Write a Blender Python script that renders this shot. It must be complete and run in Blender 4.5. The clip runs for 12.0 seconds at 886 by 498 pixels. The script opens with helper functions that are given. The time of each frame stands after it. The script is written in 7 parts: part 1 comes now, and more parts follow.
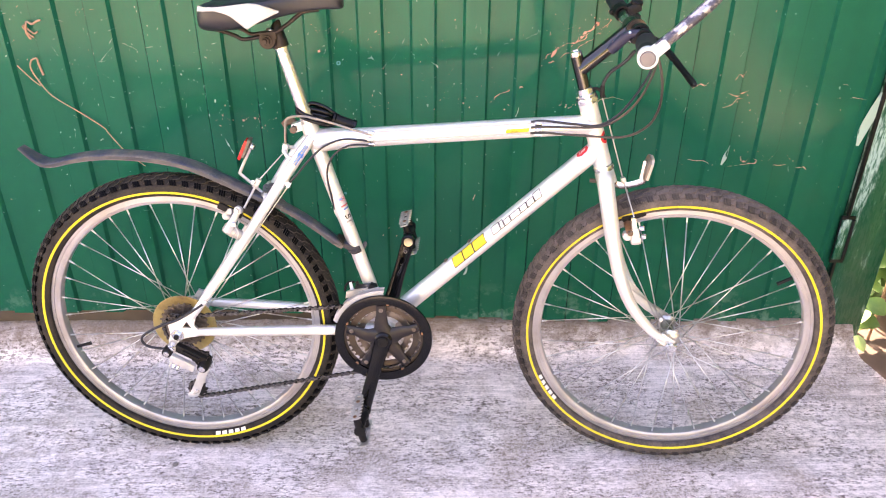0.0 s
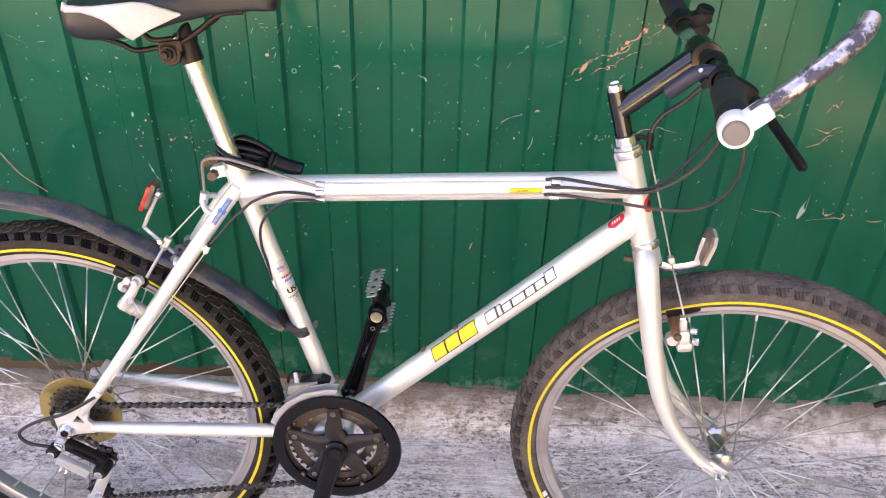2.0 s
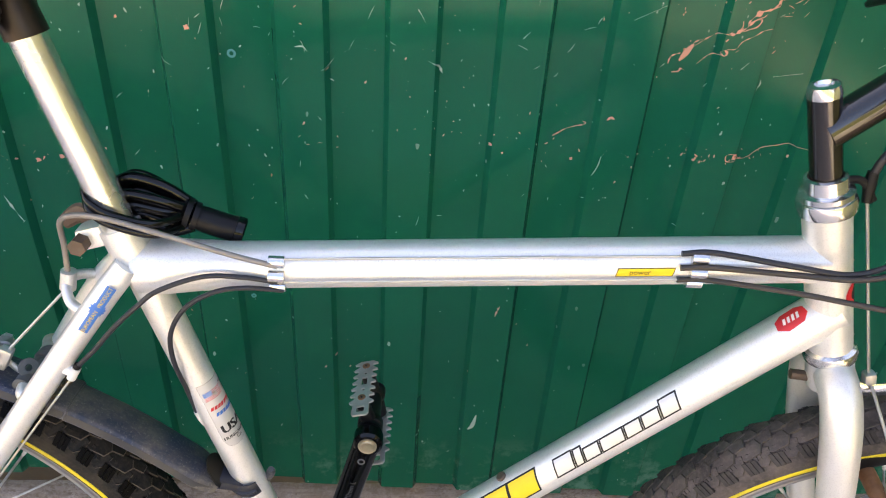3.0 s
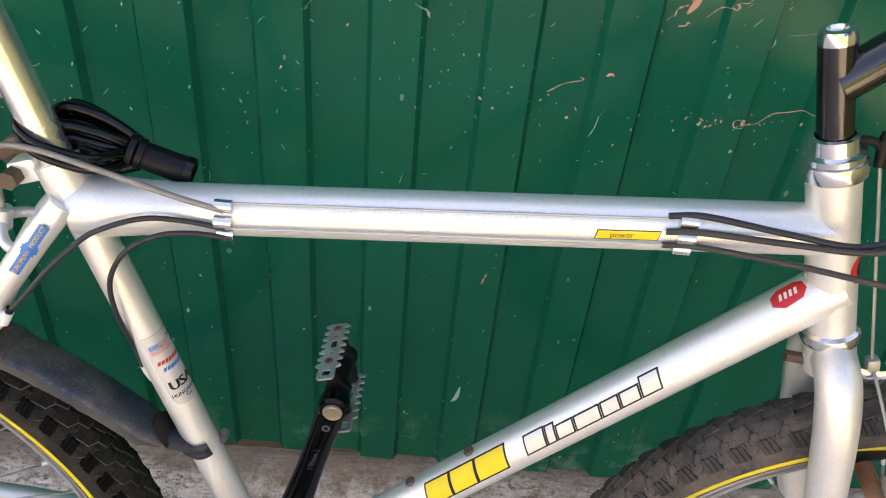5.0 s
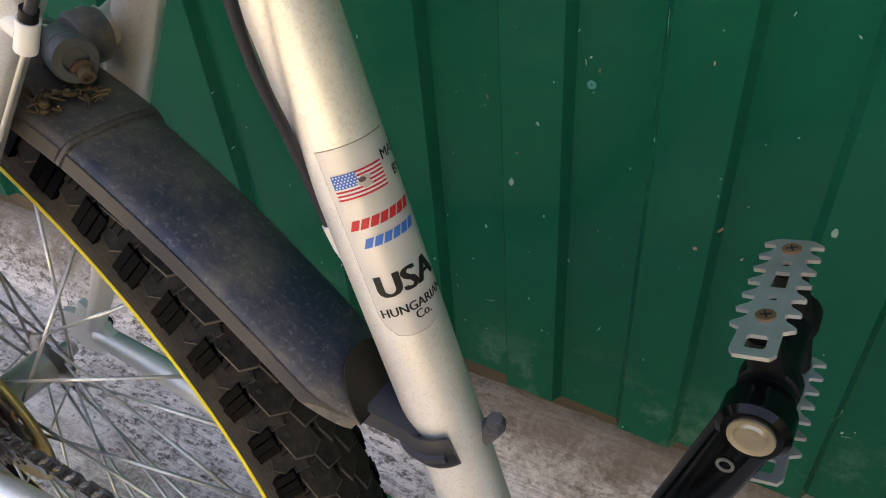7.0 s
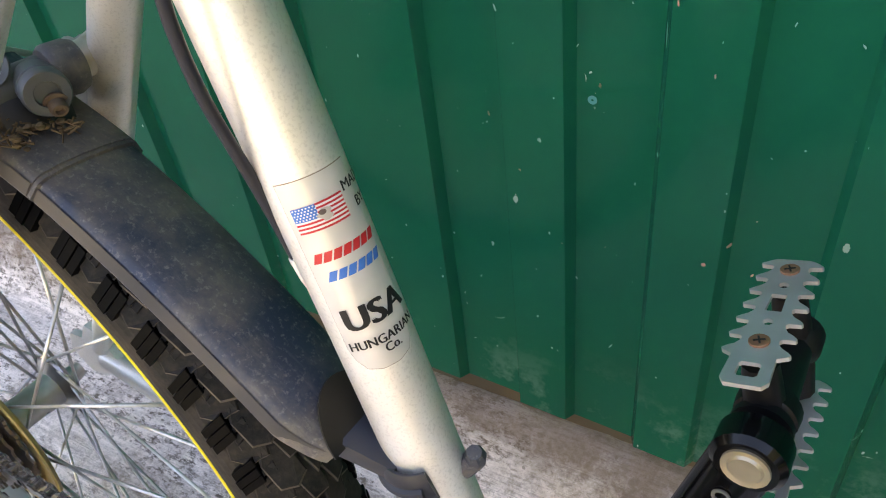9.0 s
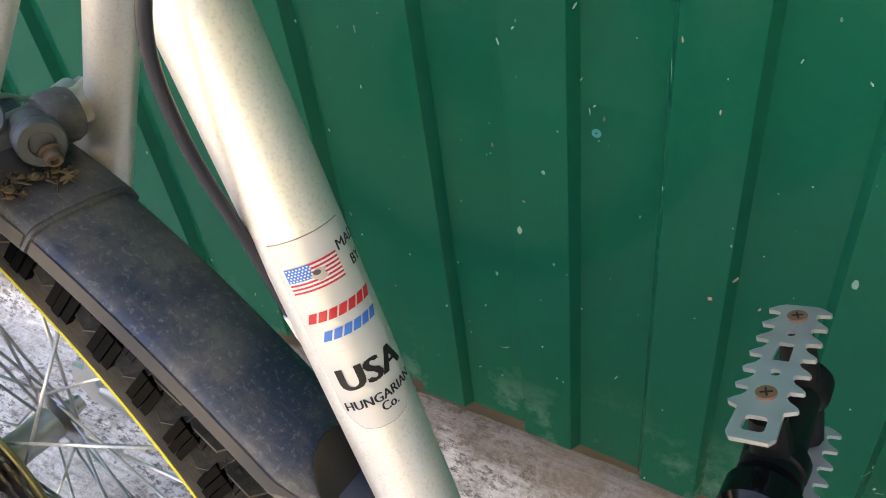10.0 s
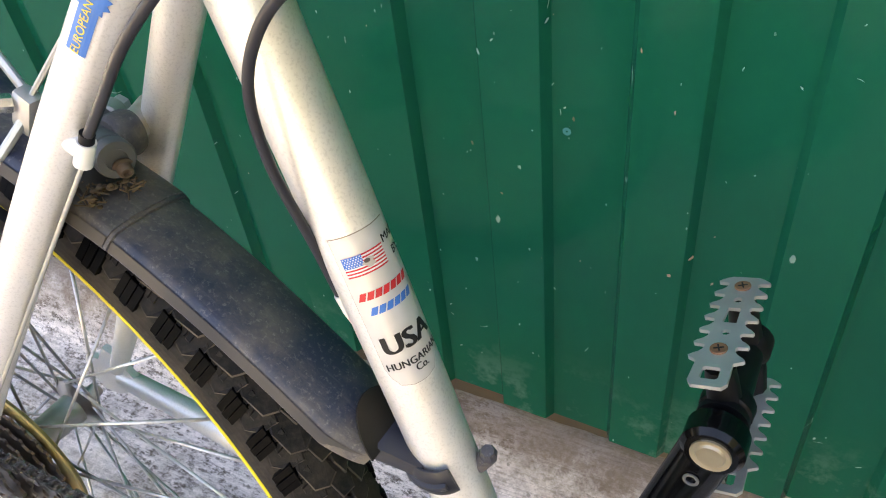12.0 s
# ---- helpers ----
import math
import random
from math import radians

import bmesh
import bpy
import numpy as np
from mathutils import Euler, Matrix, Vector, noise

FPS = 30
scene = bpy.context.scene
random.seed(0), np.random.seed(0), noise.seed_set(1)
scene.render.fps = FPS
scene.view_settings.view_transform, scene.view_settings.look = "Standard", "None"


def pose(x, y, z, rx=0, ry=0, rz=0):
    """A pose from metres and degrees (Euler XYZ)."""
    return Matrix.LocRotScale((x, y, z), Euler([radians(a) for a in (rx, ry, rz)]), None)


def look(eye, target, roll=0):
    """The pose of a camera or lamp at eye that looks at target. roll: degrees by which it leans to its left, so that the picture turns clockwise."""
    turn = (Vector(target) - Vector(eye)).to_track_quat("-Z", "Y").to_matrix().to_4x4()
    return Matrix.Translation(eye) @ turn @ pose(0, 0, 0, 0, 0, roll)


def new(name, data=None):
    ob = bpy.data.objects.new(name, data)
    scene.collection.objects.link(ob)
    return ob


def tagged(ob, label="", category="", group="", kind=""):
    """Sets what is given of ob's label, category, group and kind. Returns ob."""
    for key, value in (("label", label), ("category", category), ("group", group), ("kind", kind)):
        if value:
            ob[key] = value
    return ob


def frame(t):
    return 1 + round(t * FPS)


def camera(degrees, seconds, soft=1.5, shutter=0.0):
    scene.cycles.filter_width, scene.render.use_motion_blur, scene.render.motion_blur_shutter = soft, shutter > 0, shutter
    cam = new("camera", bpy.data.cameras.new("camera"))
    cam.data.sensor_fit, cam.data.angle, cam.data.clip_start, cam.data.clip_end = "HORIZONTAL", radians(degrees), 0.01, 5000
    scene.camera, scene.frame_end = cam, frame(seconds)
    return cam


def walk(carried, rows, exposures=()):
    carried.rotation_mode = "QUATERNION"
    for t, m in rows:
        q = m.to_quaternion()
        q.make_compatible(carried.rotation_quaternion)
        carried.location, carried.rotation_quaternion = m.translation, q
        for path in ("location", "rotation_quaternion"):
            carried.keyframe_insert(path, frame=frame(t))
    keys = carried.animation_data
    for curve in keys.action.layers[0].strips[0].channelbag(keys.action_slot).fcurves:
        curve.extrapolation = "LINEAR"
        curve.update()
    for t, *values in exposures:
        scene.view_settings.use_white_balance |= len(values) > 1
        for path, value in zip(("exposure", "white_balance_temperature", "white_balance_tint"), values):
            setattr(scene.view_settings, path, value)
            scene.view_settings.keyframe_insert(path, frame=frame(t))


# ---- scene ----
cam = camera(59.8, 12.0, 1.1)
PATH = [
    (0, (0.113, -1.362, 1.28), (0.158, 0.375, 0.291), 0.5),
    (0.5, (0.122, -1.36, 1.281), (0.172, 0.382, 0.299), 0.6),
    (1, (0.133, -1.325, 1.276), (0.176, 0.407, 0.276), 0.9),
    (1.5, (0.174, -1.13, 1.264), (0.189, 0.574, 0.216), 1.5),
    (2, (0.182, -0.9, 1.247), (0.177, 0.778, 0.158), 2.0),
    (2.5, (0.098, -0.633, 1.197), (0.167, 1.018, 0.071), 3.0),
    (3, (0.101, -0.458, 1.089), (0.217, 1.19, -0.037), 4.0),
    (3.2, (0.112, -0.423, 1.066), (0.232, 1.225, -0.061), 4.0),
    (4.8, (0.135, -0.42, 1.053), (0.262, 1.216, -0.09), 5.6),
    (5, (0.143, -0.425, 1.049), (0.217, 1.187, -0.132), 5.7),
    (5.5, (0.157, -0.415, 1.027), (-0.037, 1.102, -0.261), 4.5),
    (6, (0.108, -0.286, 0.917), (-0.35, 1.114, -0.437), 1.3),
    (6.5, (0.081, -0.176, 0.785), (-0.574, 1.152, -0.559), -2.2),
    (7, (0.069, -0.135, 0.747), (-0.721, 1.15, -0.567), -5.2),
    (7.2, (0.072, -0.121, 0.744), (-0.747, 1.143, -0.572), -5.9),
    (9, (0.082, -0.117, 0.746), (-0.782, 1.146, -0.541), -7.8),
    (9.5, (0.085, -0.115, 0.747), (-0.798, 1.154, -0.522), -7.9),
    (10, (0.079, -0.104, 0.753), (-0.81, 1.171, -0.505), -8.1),
    (10.5, (0.074, -0.105, 0.755), (-0.83, 1.178, -0.485), -8.5),
    (11, (0.076, -0.11, 0.76), (-0.829, 1.178, -0.472), -8.6),
    (11.5, (0.077, -0.12, 0.768), (-0.815, 1.192, -0.45), -7.8),
    (12, (0.084, -0.153, 0.794), (-0.701, 1.154, -0.5), -7.2),
]
walk(cam, [(t, look(eye, target, roll)) for t, eye, target, roll in PATH], exposures=[(0, 3.50, 7850, 36), (1, 3.45, 7850, 36), (2.5, 2.98, 7550, 28), (3.2, 2.86, 7400, 21), (5, 2.70, 7500, 21), (6.5, 2.54, 8000, 22), (7.2, 2.55, 8000, 21), (9, 3.13, 7700, 20), (12, 3.23, 7700, 20)])

# ---- world, sun and exposure ----
SUN_ELEV, SUN_AZ = 40.0, 12.0          # degrees; azimuth from +y (behind the gate) towards -x
world = bpy.data.worlds.new("sky")
scene.world = world
world.use_nodes = True
wn = world.node_tree
sky = wn.nodes.new("ShaderNodeTexSky")
sky.sky_type = "NISHITA"
sky.sun_disc = False
sky.dust_density = 4.0
sky.sun_elevation = radians(SUN_ELEV)
sky.sun_rotation = radians(-SUN_AZ)
wn.links.new(sky.outputs[0], wn.nodes["Background"].inputs[0])
wn.nodes["Background"].inputs[1].default_value = 0.12
sun_data = bpy.data.lights.new("sun", "SUN")
sun_data.energy, sun_data.angle, sun_data.color = 5.0, radians(0.5), (1.0, 0.93, 0.82)
sun = new("sun", sun_data)
sun.matrix_world = look((-3 * math.sin(radians(SUN_AZ)), 3 * math.cos(radians(SUN_AZ)), 3 * math.tan(radians(SUN_ELEV))), (0, 0, 0))


# ---- materials ----
class Mat:
    """A node material under construction."""

    def __init__(self, name):
        self.m = bpy.data.materials.new(name)
        self.m.use_nodes = True
        self.t = self.m.node_tree
        self.b = self.t.nodes["Principled BSDF"]
        self.co = self.t.nodes.new("ShaderNodeTexCoord").outputs["Object"]

    def node(self, kind, **inputs):
        n = self.t.nodes.new(kind)
        for k, v in inputs.items():
            k = k.replace("_", " ")
            if isinstance(v, bpy.types.NodeSocket):
                self.t.links.new(v, n.inputs[k])
            else:
                n.inputs[k].default_value = v
        return n

    def link(self, a, name):
        self.t.links.new(a, self.b.inputs[name])

    def scaled(self, sx, sy, sz):
        n = self.node("ShaderNodeMapping", Vector=self.co)
        n.inputs["Scale"].default_value = (sx, sy, sz)
        return n.outputs[0]

    def noise(self, scale, detail=4.0, rough=0.55, vec=None):
        return self.node("ShaderNodeTexNoise", Vector=vec or self.co, Scale=scale, Detail=detail, Roughness=rough).outputs["Fac"]

    def voronoi(self, scale, vec=None, rand=1.0):
        return self.node("ShaderNodeTexVoronoi", Vector=vec or self.co, Scale=scale, Randomness=rand)

    def ramp(self, fac, *stops):
        n = self.node("ShaderNodeValToRGB", Fac=fac)
        els = n.color_ramp.elements
        while len(els) < len(stops):
            els.new(0.5)
        for e, (p, c) in zip(els, stops):
            e.position = p
            e.color = (c, c, c, 1) if isinstance(c, (int, float)) else (*c, 1)
        return n.outputs["Color"]

    def mix(self, fac, a, b):
        n = self.t.nodes.new("ShaderNodeMix")
        n.data_type = "RGBA"
        for sock, v in ((n.inputs["Factor"], fac), (n.inputs[6], a), (n.inputs[7], b)):
            if isinstance(v, bpy.types.NodeSocket):
                self.t.links.new(v, sock)
            else:
                sock.default_value = (*v, 1) if isinstance(v, tuple) else v
        return n.outputs[2]

    def math(self, op, a, b=0.0):
        n = self.t.nodes.new("ShaderNodeMath")
        n.operation = op
        for sock, v in zip(n.inputs, (a, b)):
            if isinstance(v, bpy.types.NodeSocket):
                self.t.links.new(v, sock)
            else:
                sock.default_value = v
        return n.outputs[0]

    def bump(self, height, dist, strength=1.0):
        n = self.node("ShaderNodeBump", Height=height, Distance=dist, Strength=strength)
        self.link(n.outputs[0], "Normal")

    def done(self, color=None, rough=None, metal=None, **more):
        for name, v in (("Base Color", color), ("Roughness", rough), ("Metallic", metal)):
            if v is None:
                continue
            if isinstance(v, bpy.types.NodeSocket):
                self.link(v, name)
            else:
                self.b.inputs[name].default_value = (*v, 1) if isinstance(v, tuple) else v
        for k, v in more.items():
            self.b.inputs[k.replace("_", " ")].default_value = v
        return self.m


def simple(name, color, rough=0.5, metal=0.0, dirt=None, amount=0.35, scale=60.0, bump=0.0003, **more):
    """A plain surface with grain, and with dirt in soft patches."""
    m = Mat(name)
    n1 = m.noise(scale, 5, 0.6)
    n2 = m.noise(scale * 0.2, 3, 0.6)
    col = m.mix(m.ramp(n1, (0.3, 0.0), (0.75, 0.35)), color, tuple(c * 0.72 for c in color))
    if dirt:
        col = m.mix(m.math("MULTIPLY", m.ramp(n2, (0.42, 0.0), (0.7, 1.0)), amount), col, dirt)
    r = m.ramp(n2, (0.2, max(rough - 0.08, 0.03)), (0.8, min(rough + 0.12, 1.0)))
    if bump:
        m.bump(n1, bump, 0.5)
    if max(color) < 0.05:
        more.setdefault("Specular_IOR_Level", 0.32)
    return m.done(col, r, metal, **more)


def silver_paint():
    m = Mat("silver_paint")
    flake = m.noise(240, 3, 0.5)
    big = m.noise(9, 4, 0.6)
    mid = m.noise(60, 4, 0.6)
    col = m.mix(m.ramp(flake, (0.35, 0.0), (0.7, 0.5)), (0.83, 0.81, 0.775), (0.79, 0.77, 0.735))
    col = m.mix(m.ramp(big, (0.45, 0.0), (0.8, 0.22)), col, (0.56, 0.49, 0.38))
    grain = m.noise(900, 2, 0.6)
    col = m.mix(m.ramp(grain, (0.52, 0.0), (0.66, 0.40)), col, (0.56, 0.54, 0.51))
    specks = m.voronoi(48)
    rnd = m.node("ShaderNodeSeparateColor", Color=specks.outputs["Color"])
    spot = m.math("MULTIPLY", m.math("LESS_THAN", m.math("ADD", specks.outputs["Distance"], m.math("MULTIPLY", m.noise(500, 3, 0.6), 0.06)), m.math("MULTIPLY", rnd.outputs[1], 0.115)), m.math("GREATER_THAN", rnd.outputs[0], 0.72))
    col = m.mix(m.math("MULTIPLY", spot, 0.8), col, (0.17, 0.12, 0.075))
    return m.done(col, m.ramp(mid, (0.3, 0.38), (0.7, 0.46)), 0.62, Coat_Weight=0.2, Coat_Roughness=0.25)


def green_paint():
    m = Mat("green_gate_paint")
    big = m.noise(3.0, 5, 0.6)
    col = m.mix(m.ramp(big, (0.3, 0.0), (0.7, 1.0)), (0.0002, 0.103, 0.0565), (0.0002, 0.084, 0.0465))
    run = m.noise(7.0, 4, 0.6, m.scaled(6, 6, 0.5))
    col = m.mix(m.math("MULTIPLY", m.ramp(run, (0.55, 0.0), (0.8, 1.0)), 0.25), col, (0.008, 0.098, 0.055))
    # small pale chips and specks
    spread = m.ramp(m.noise(2.3, 3, 0.6), (0.34, 0.15), (0.58, 1.0))
    for sc, size, keep, c in ((42, 0.070, 0.50, (0.40, 0.54, 0.46)), (95, 0.12, 0.78, (0.32, 0.46, 0.39)), (36, 0.060, 0.70, (0.55, 0.24, 0.15))):
        warp = m.node("ShaderNodeMapping", Vector=m.co)
        warp.inputs["Scale"].default_value = (1.0, 1.0, 0.55)
        warp.inputs["Location"].default_value = (sc * 0.37, 0.0, sc * 0.11)
        v = m.voronoi(sc, warp.outputs[0])
        rnd = m.node("ShaderNodeSeparateColor", Color=v.outputs["Color"])
        jag = m.math("ADD", v.outputs["Distance"], m.math("MULTIPLY", m.math("SUBTRACT", m.noise(260, 3, 0.6), 0.5), 0.16))
        dot = m.math("MULTIPLY", m.math("LESS_THAN", jag, m.math("MULTIPLY", rnd.outputs[1], size * 1.25)), m.math("GREATER_THAN", rnd.outputs[0], keep))
        col = m.mix(m.math("MULTIPLY", m.math("MULTIPLY", dot, spread), 0.85), col, c)
    # bare, scraped patches along the foot of the sheet
    z = m.node("ShaderNodeSeparateXYZ", Vector=m.co).outputs[2]
    foot = m.node("ShaderNodeMapRange", Value=z)
    foot.inputs[1].default_value, foot.inputs[2].default_value, foot.inputs[3].default_value, foot.inputs[4].default_value = 0.11, 0.23, 1.0, 0.0
    scrape = m.math("MULTIPLY", m.ramp(m.noise(13, 6, 0.7), (0.52, 0.0), (0.62, 1.0)), foot.outputs[0])
    col = m.mix(m.math("MULTIPLY", scrape, 0.36), col, (0.22, 0.36, 0.29))
    dust = m.noise(38, 5, 0.7)
    rough = m.ramp(dust, (0.3, 0.11), (0.75, 0.17))
    m.bump(m.noise(6, 2, 0.5), 0.0015, 0.25)
    return m.done(col, rough, 0.0, Specular_IOR_Level=0.145)


def concrete():
    m = Mat("concrete")
    streak = m.noise(9, 7, 0.70, m.scaled(0.55, 2.8, 1.0))
    fine = m.noise(170, 5, 0.65)
    patch = m.noise(4.5, 6, 0.62)
    mottled = m.noise(24, 7, 0.7)
    area = m.noise(5.5, 5, 0.6, m.scaled(0.7, 1.6, 1.0))
    col = m.mix(m.ramp(streak, (0.38, 0.0), (0.54, 1.0)), (0.44, 0.385, 0.352), (0.88, 0.795, 0.757))
    col = m.mix(m.math("MULTIPLY", m.ramp(mottled, (0.51, 0.0), (0.60, 1.0)), 0.50), col, (0.26, 0.205, 0.175))
    # marks of the broom, fine and coarse
    broom = m.noise(36, 6, 0.75, m.scaled(0.07, 5.0, 1.0))
    col = m.mix(m.math("MULTIPLY", m.ramp(broom, (0.50, 0.0), (0.60, 1.0)), 0.27), col, (0.24, 0.198, 0.180))
    hair = m.noise(58, 4, 0.7, m.scaled(0.045, 6.5, 1.0))
    col = m.mix(m.math("MULTIPLY", m.ramp(hair, (0.53, 0.0), (0.60, 1.0)), m.ramp(patch, (0.40, 0.08), (0.60, 0.55))), col, (0.20, 0.165, 0.150))
    col = m.mix(m.math("MULTIPLY", m.ramp(hair, (0.34, 1.0), (0.42, 0.0)), 0.38), col, (0.93, 0.84, 0.81))
    # crumbling skin: dark pits in worn areas
    crumbs = m.noise(120, 6, 0.8, m.scaled(0.50, 1.3, 1.0))
    col = m.mix(m.math("MULTIPLY", m.ramp(crumbs, (0.505, 0.0), (0.555, 1.0)), m.ramp(area, (0.40, 0.22), (0.53, 1.0))), col, (0.135, 0.105, 0.090))
    stain = m.noise(7, 7, 0.75, m.scaled(0.6, 2.2, 1.0))
    col = m.mix(m.math("MULTIPLY", m.ramp(stain, (0.55, 0.0), (0.63, 1.0)), 0.42), col, (0.22, 0.175, 0.140))
    col = m.mix(m.math("MULTIPLY", m.ramp(patch, (0.52, 0.0), (0.62, 1.0)), 0.45), col, (0.32, 0.255, 0.20))
    col = m.mix(m.ramp(fine, (0.44, 0.0), (0.66, 0.55)), col, (0.92, 0.82, 0.79))
    grit = m.noise(420, 3, 0.7)
    col = m.mix(m.ramp(grit, (0.56, 0.0), (0.70, 0.5)), col, (0.16, 0.145, 0.135))
    pits = m.voronoi(70)
    pit = m.math("MULTIPLY", m.math("LESS_THAN", pits.outputs["Distance"], 0.16), m.math("GREATER_THAN", m.node("ShaderNodeSeparateColor", Color=pits.outputs["Color"]).outputs[0], 0.86))
    col = m.mix(m.math("MULTIPLY", pit, 0.6), col, (0.16, 0.14, 0.12))
    # brown soil washed up along the gate, its colour deepened for the shaded foot
    y = m.node("ShaderNodeSeparateXYZ", Vector=m.co).outputs[1]
    band = m.node("ShaderNodeMapRange", Value=m.math("ADD", y, m.math("MULTIPLY", mottled, 0.09)))
    band.inputs[1].default_value, band.inputs[2].default_value = 0.310, 0.350
    col = m.mix(m.math("MULTIPLY", band.outputs[0], 0.80), col, (0.165, 0.115, 0.078))
    m.bump(m.math("ADD", m.math("MULTIPLY", broom, 0.35), m.math("ADD", m.math("MULTIPLY", crumbs, -0.35), m.math("MULTIPLY", mottled, 0.6))), 0.006, 0.8)
    return m.done(col, 0.92, 0.0)


def tyre_rubber(name, clean, dusty, powder):
    m = Mat(name)
    dust = m.noise(26, 6, 0.65)
    fine = m.noise(300, 4, 0.6)
    col = m.mix(m.ramp(dust, (0.38, 0.0), (0.68, 1.0)), clean, dusty)
    col = m.mix(m.ramp(fine, (0.45, 0.0), (0.75, 0.4)), col, powder)
    m.bump(fine, 0.0004, 0.5)
    return m.done(col, 0.72, 0.0, Specular_IOR_Level=0.3)


def leather(name, color):
    m = Mat(name)
    v = m.voronoi(620)
    n = m.noise(30, 4, 0.6)
    col = m.mix(m.ramp(n, (0.4, 0.0), (0.7, 0.6)), color, tuple(min(1, c * 1.35 + 0.012) for c in color))
    m.bump(v.outputs["Distance"], 0.0004, 0.5)
    return m.done(col, m.ramp(n, (0.3, 0.32), (0.7, 0.5)), 0.0)


def fender_plastic():
    m = Mat("fender_plastic")
    n1 = m.noise(15, 7, 0.72)
    n2 = m.noise(150, 5, 0.65)
    scr = m.noise(60, 4, 0.6, m.scaled(1, 7, 1))
    powder = m.noise(420, 4, 0.7)
    col = m.mix(m.ramp(n1, (0.43, 0.0), (0.63, 1.0)), (0.021, 0.028, 0.052), (0.150, 0.124, 0.098))
    col = m.mix(m.ramp(m.noise(48, 6, 0.75), (0.48, 0.0), (0.62, 0.45)), col, (0.034, 0.037, 0.050))
    col = m.mix(m.ramp(scr, (0.58, 0.0), (0.70, 0.22)), col, (0.21, 0.19, 0.175))
    col = m.mix(m.ramp(powder, (0.55, 0.0), (0.72, 0.55)), col, (0.26, 0.235, 0.205))
    m.bump(n2, 0.0003, 0.5)
    return m.done(col, m.ramp(n1, (0.3, 0.36), (0.7, 0.66)), 0.0)


def worn_bar():
    m = Mat("worn_bar_paint")
    n = m.noise(45, 7, 0.75, m.scaled(1, 1, 1))
    worn = m.ramp(n, (0.50, 0.0), (0.56, 1.0))
    col = m.mix(worn, (0.040, 0.038, 0.058), (0.46, 0.43, 0.45))
    col = m.mix(m.ramp(m.noise(300, 3, 0.6), (0.55, 0.0), (0.7, 0.5)), col, (0.16, 0.14, 0.15))
    return m.done(col, 0.32, m.math("MULTIPLY", worn, 0.85))


def grass_ground():
    m = Mat("dry_grass_soil")
    n = m.noise(3, 6, 0.65)
    f = m.noise(60, 5, 0.7)
    col = m.mix(m.ramp(n, (0.4, 0.0), (0.62, 1.0)), (0.68, 0.60, 0.45), (0.48, 0.43, 0.28))
    col = m.mix(m.ramp(f, (0.35, 0.0), (0.7, 0.6)), col, (0.72, 0.64, 0.50))
    m.bump(f, 0.02, 0.7)
    return m.done(col, 0.95, 0.0)


def leaf_green():
    m = Mat("leaf_green")
    oi = m.t.nodes.new("ShaderNodeNewGeometry").outputs["Random Per Island"]
    n = m.noise(50, 4, 0.6)
    col = m.mix(oi, (0.045, 0.115, 0.02), (0.11, 0.22, 0.045))
    col = m.mix(m.ramp(n, (0.5, 0.0), (0.75, 0.5)), col, (0.20, 0.26, 0.07))
    return m.done(col, 0.42, 0.0)


def scraped_green():
    m = Mat("scraped_gate_paint")
    n = m.noise(5, 6, 0.7, m.scaled(3.5, 1, 0.8))
    f = m.noise(60, 5, 0.7, m.scaled(3, 1, 0.5))
    mask = m.math("MULTIPLY", m.ramp(n, (0.50, 0.0), (0.57, 1.0)), m.ramp(f, (0.42, 0.15), (0.54, 1.0)))
    col = m.mix(mask, (0.004, 0.075, 0.042), (0.30, 0.46, 0.42))
    return m.done(col, m.ramp(f, (0.3, 0.16), (0.7, 0.40)), 0.0, Specular_IOR_Level=0.22)


SCRAPED = scraped_green()
SILVER = silver_paint()
GREEN = green_paint()
CONCRETE = concrete()
RUBBER = tyre_rubber("tyre_rubber", (0.0060, 0.0055, 0.0055), (0.036, 0.028, 0.021), (0.062, 0.049, 0.036))
TREAD_EDGE = simple("dust_rubbed_rubber", (0.115, 0.090, 0.066), 0.75, dirt=(0.030, 0.024, 0.019), amount=0.9, scale=60)
RUBBER_DUSTY = tyre_rubber("dusty_tyre_rubber", (0.036, 0.030, 0.030), (0.125, 0.100, 0.088), (0.18, 0.146, 0.126))
FENDER = fender_plastic()
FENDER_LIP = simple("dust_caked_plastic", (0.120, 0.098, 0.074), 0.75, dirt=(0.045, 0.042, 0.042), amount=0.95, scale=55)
WORN = worn_bar()
GRASS = grass_ground()
LEAF = leaf_green()
SEAT_BLACK = leather("saddle_vinyl_black", (0.010, 0.010, 0.013))
SEAT_WHITE = leather("saddle_vinyl_white", (0.50, 0.48, 0.44))
YELLOW = simple("yellow_stripe", (0.80, 0.62, 0.02), 0.6, dirt=(0.35, 0.27, 0.05), amount=0.35)
WHITE_PRINT = simple("white_print", (0.78, 0.77, 0.74), 0.55, bump=0)
RIM = simple("rim_alloy", (0.50, 0.475, 0.47), 0.34, 0.55, dirt=(0.22, 0.18, 0.16), amount=0.55, scale=45)
STEEL = simple("spoke_steel", (0.80, 0.79, 0.77), 0.30, 0.66, dirt=(0.36, 0.29, 0.23), amount=0.5)
CHROME = simple("chrome", (0.74, 0.74, 0.73), 0.16, 0.95, dirt=(0.38, 0.33, 0.26), amount=0.35, bump=0)
POST = simple("seat_post_alloy", (0.76, 0.75, 0.72), 0.24, 0.9, dirt=(0.48, 0.44, 0.36), amount=0.35, bump=0)
ALLOY = simple("cast_alloy", (0.62, 0.61, 0.59), 0.4, 0.7, dirt=(0.20, 0.15, 0.10), amount=0.6)
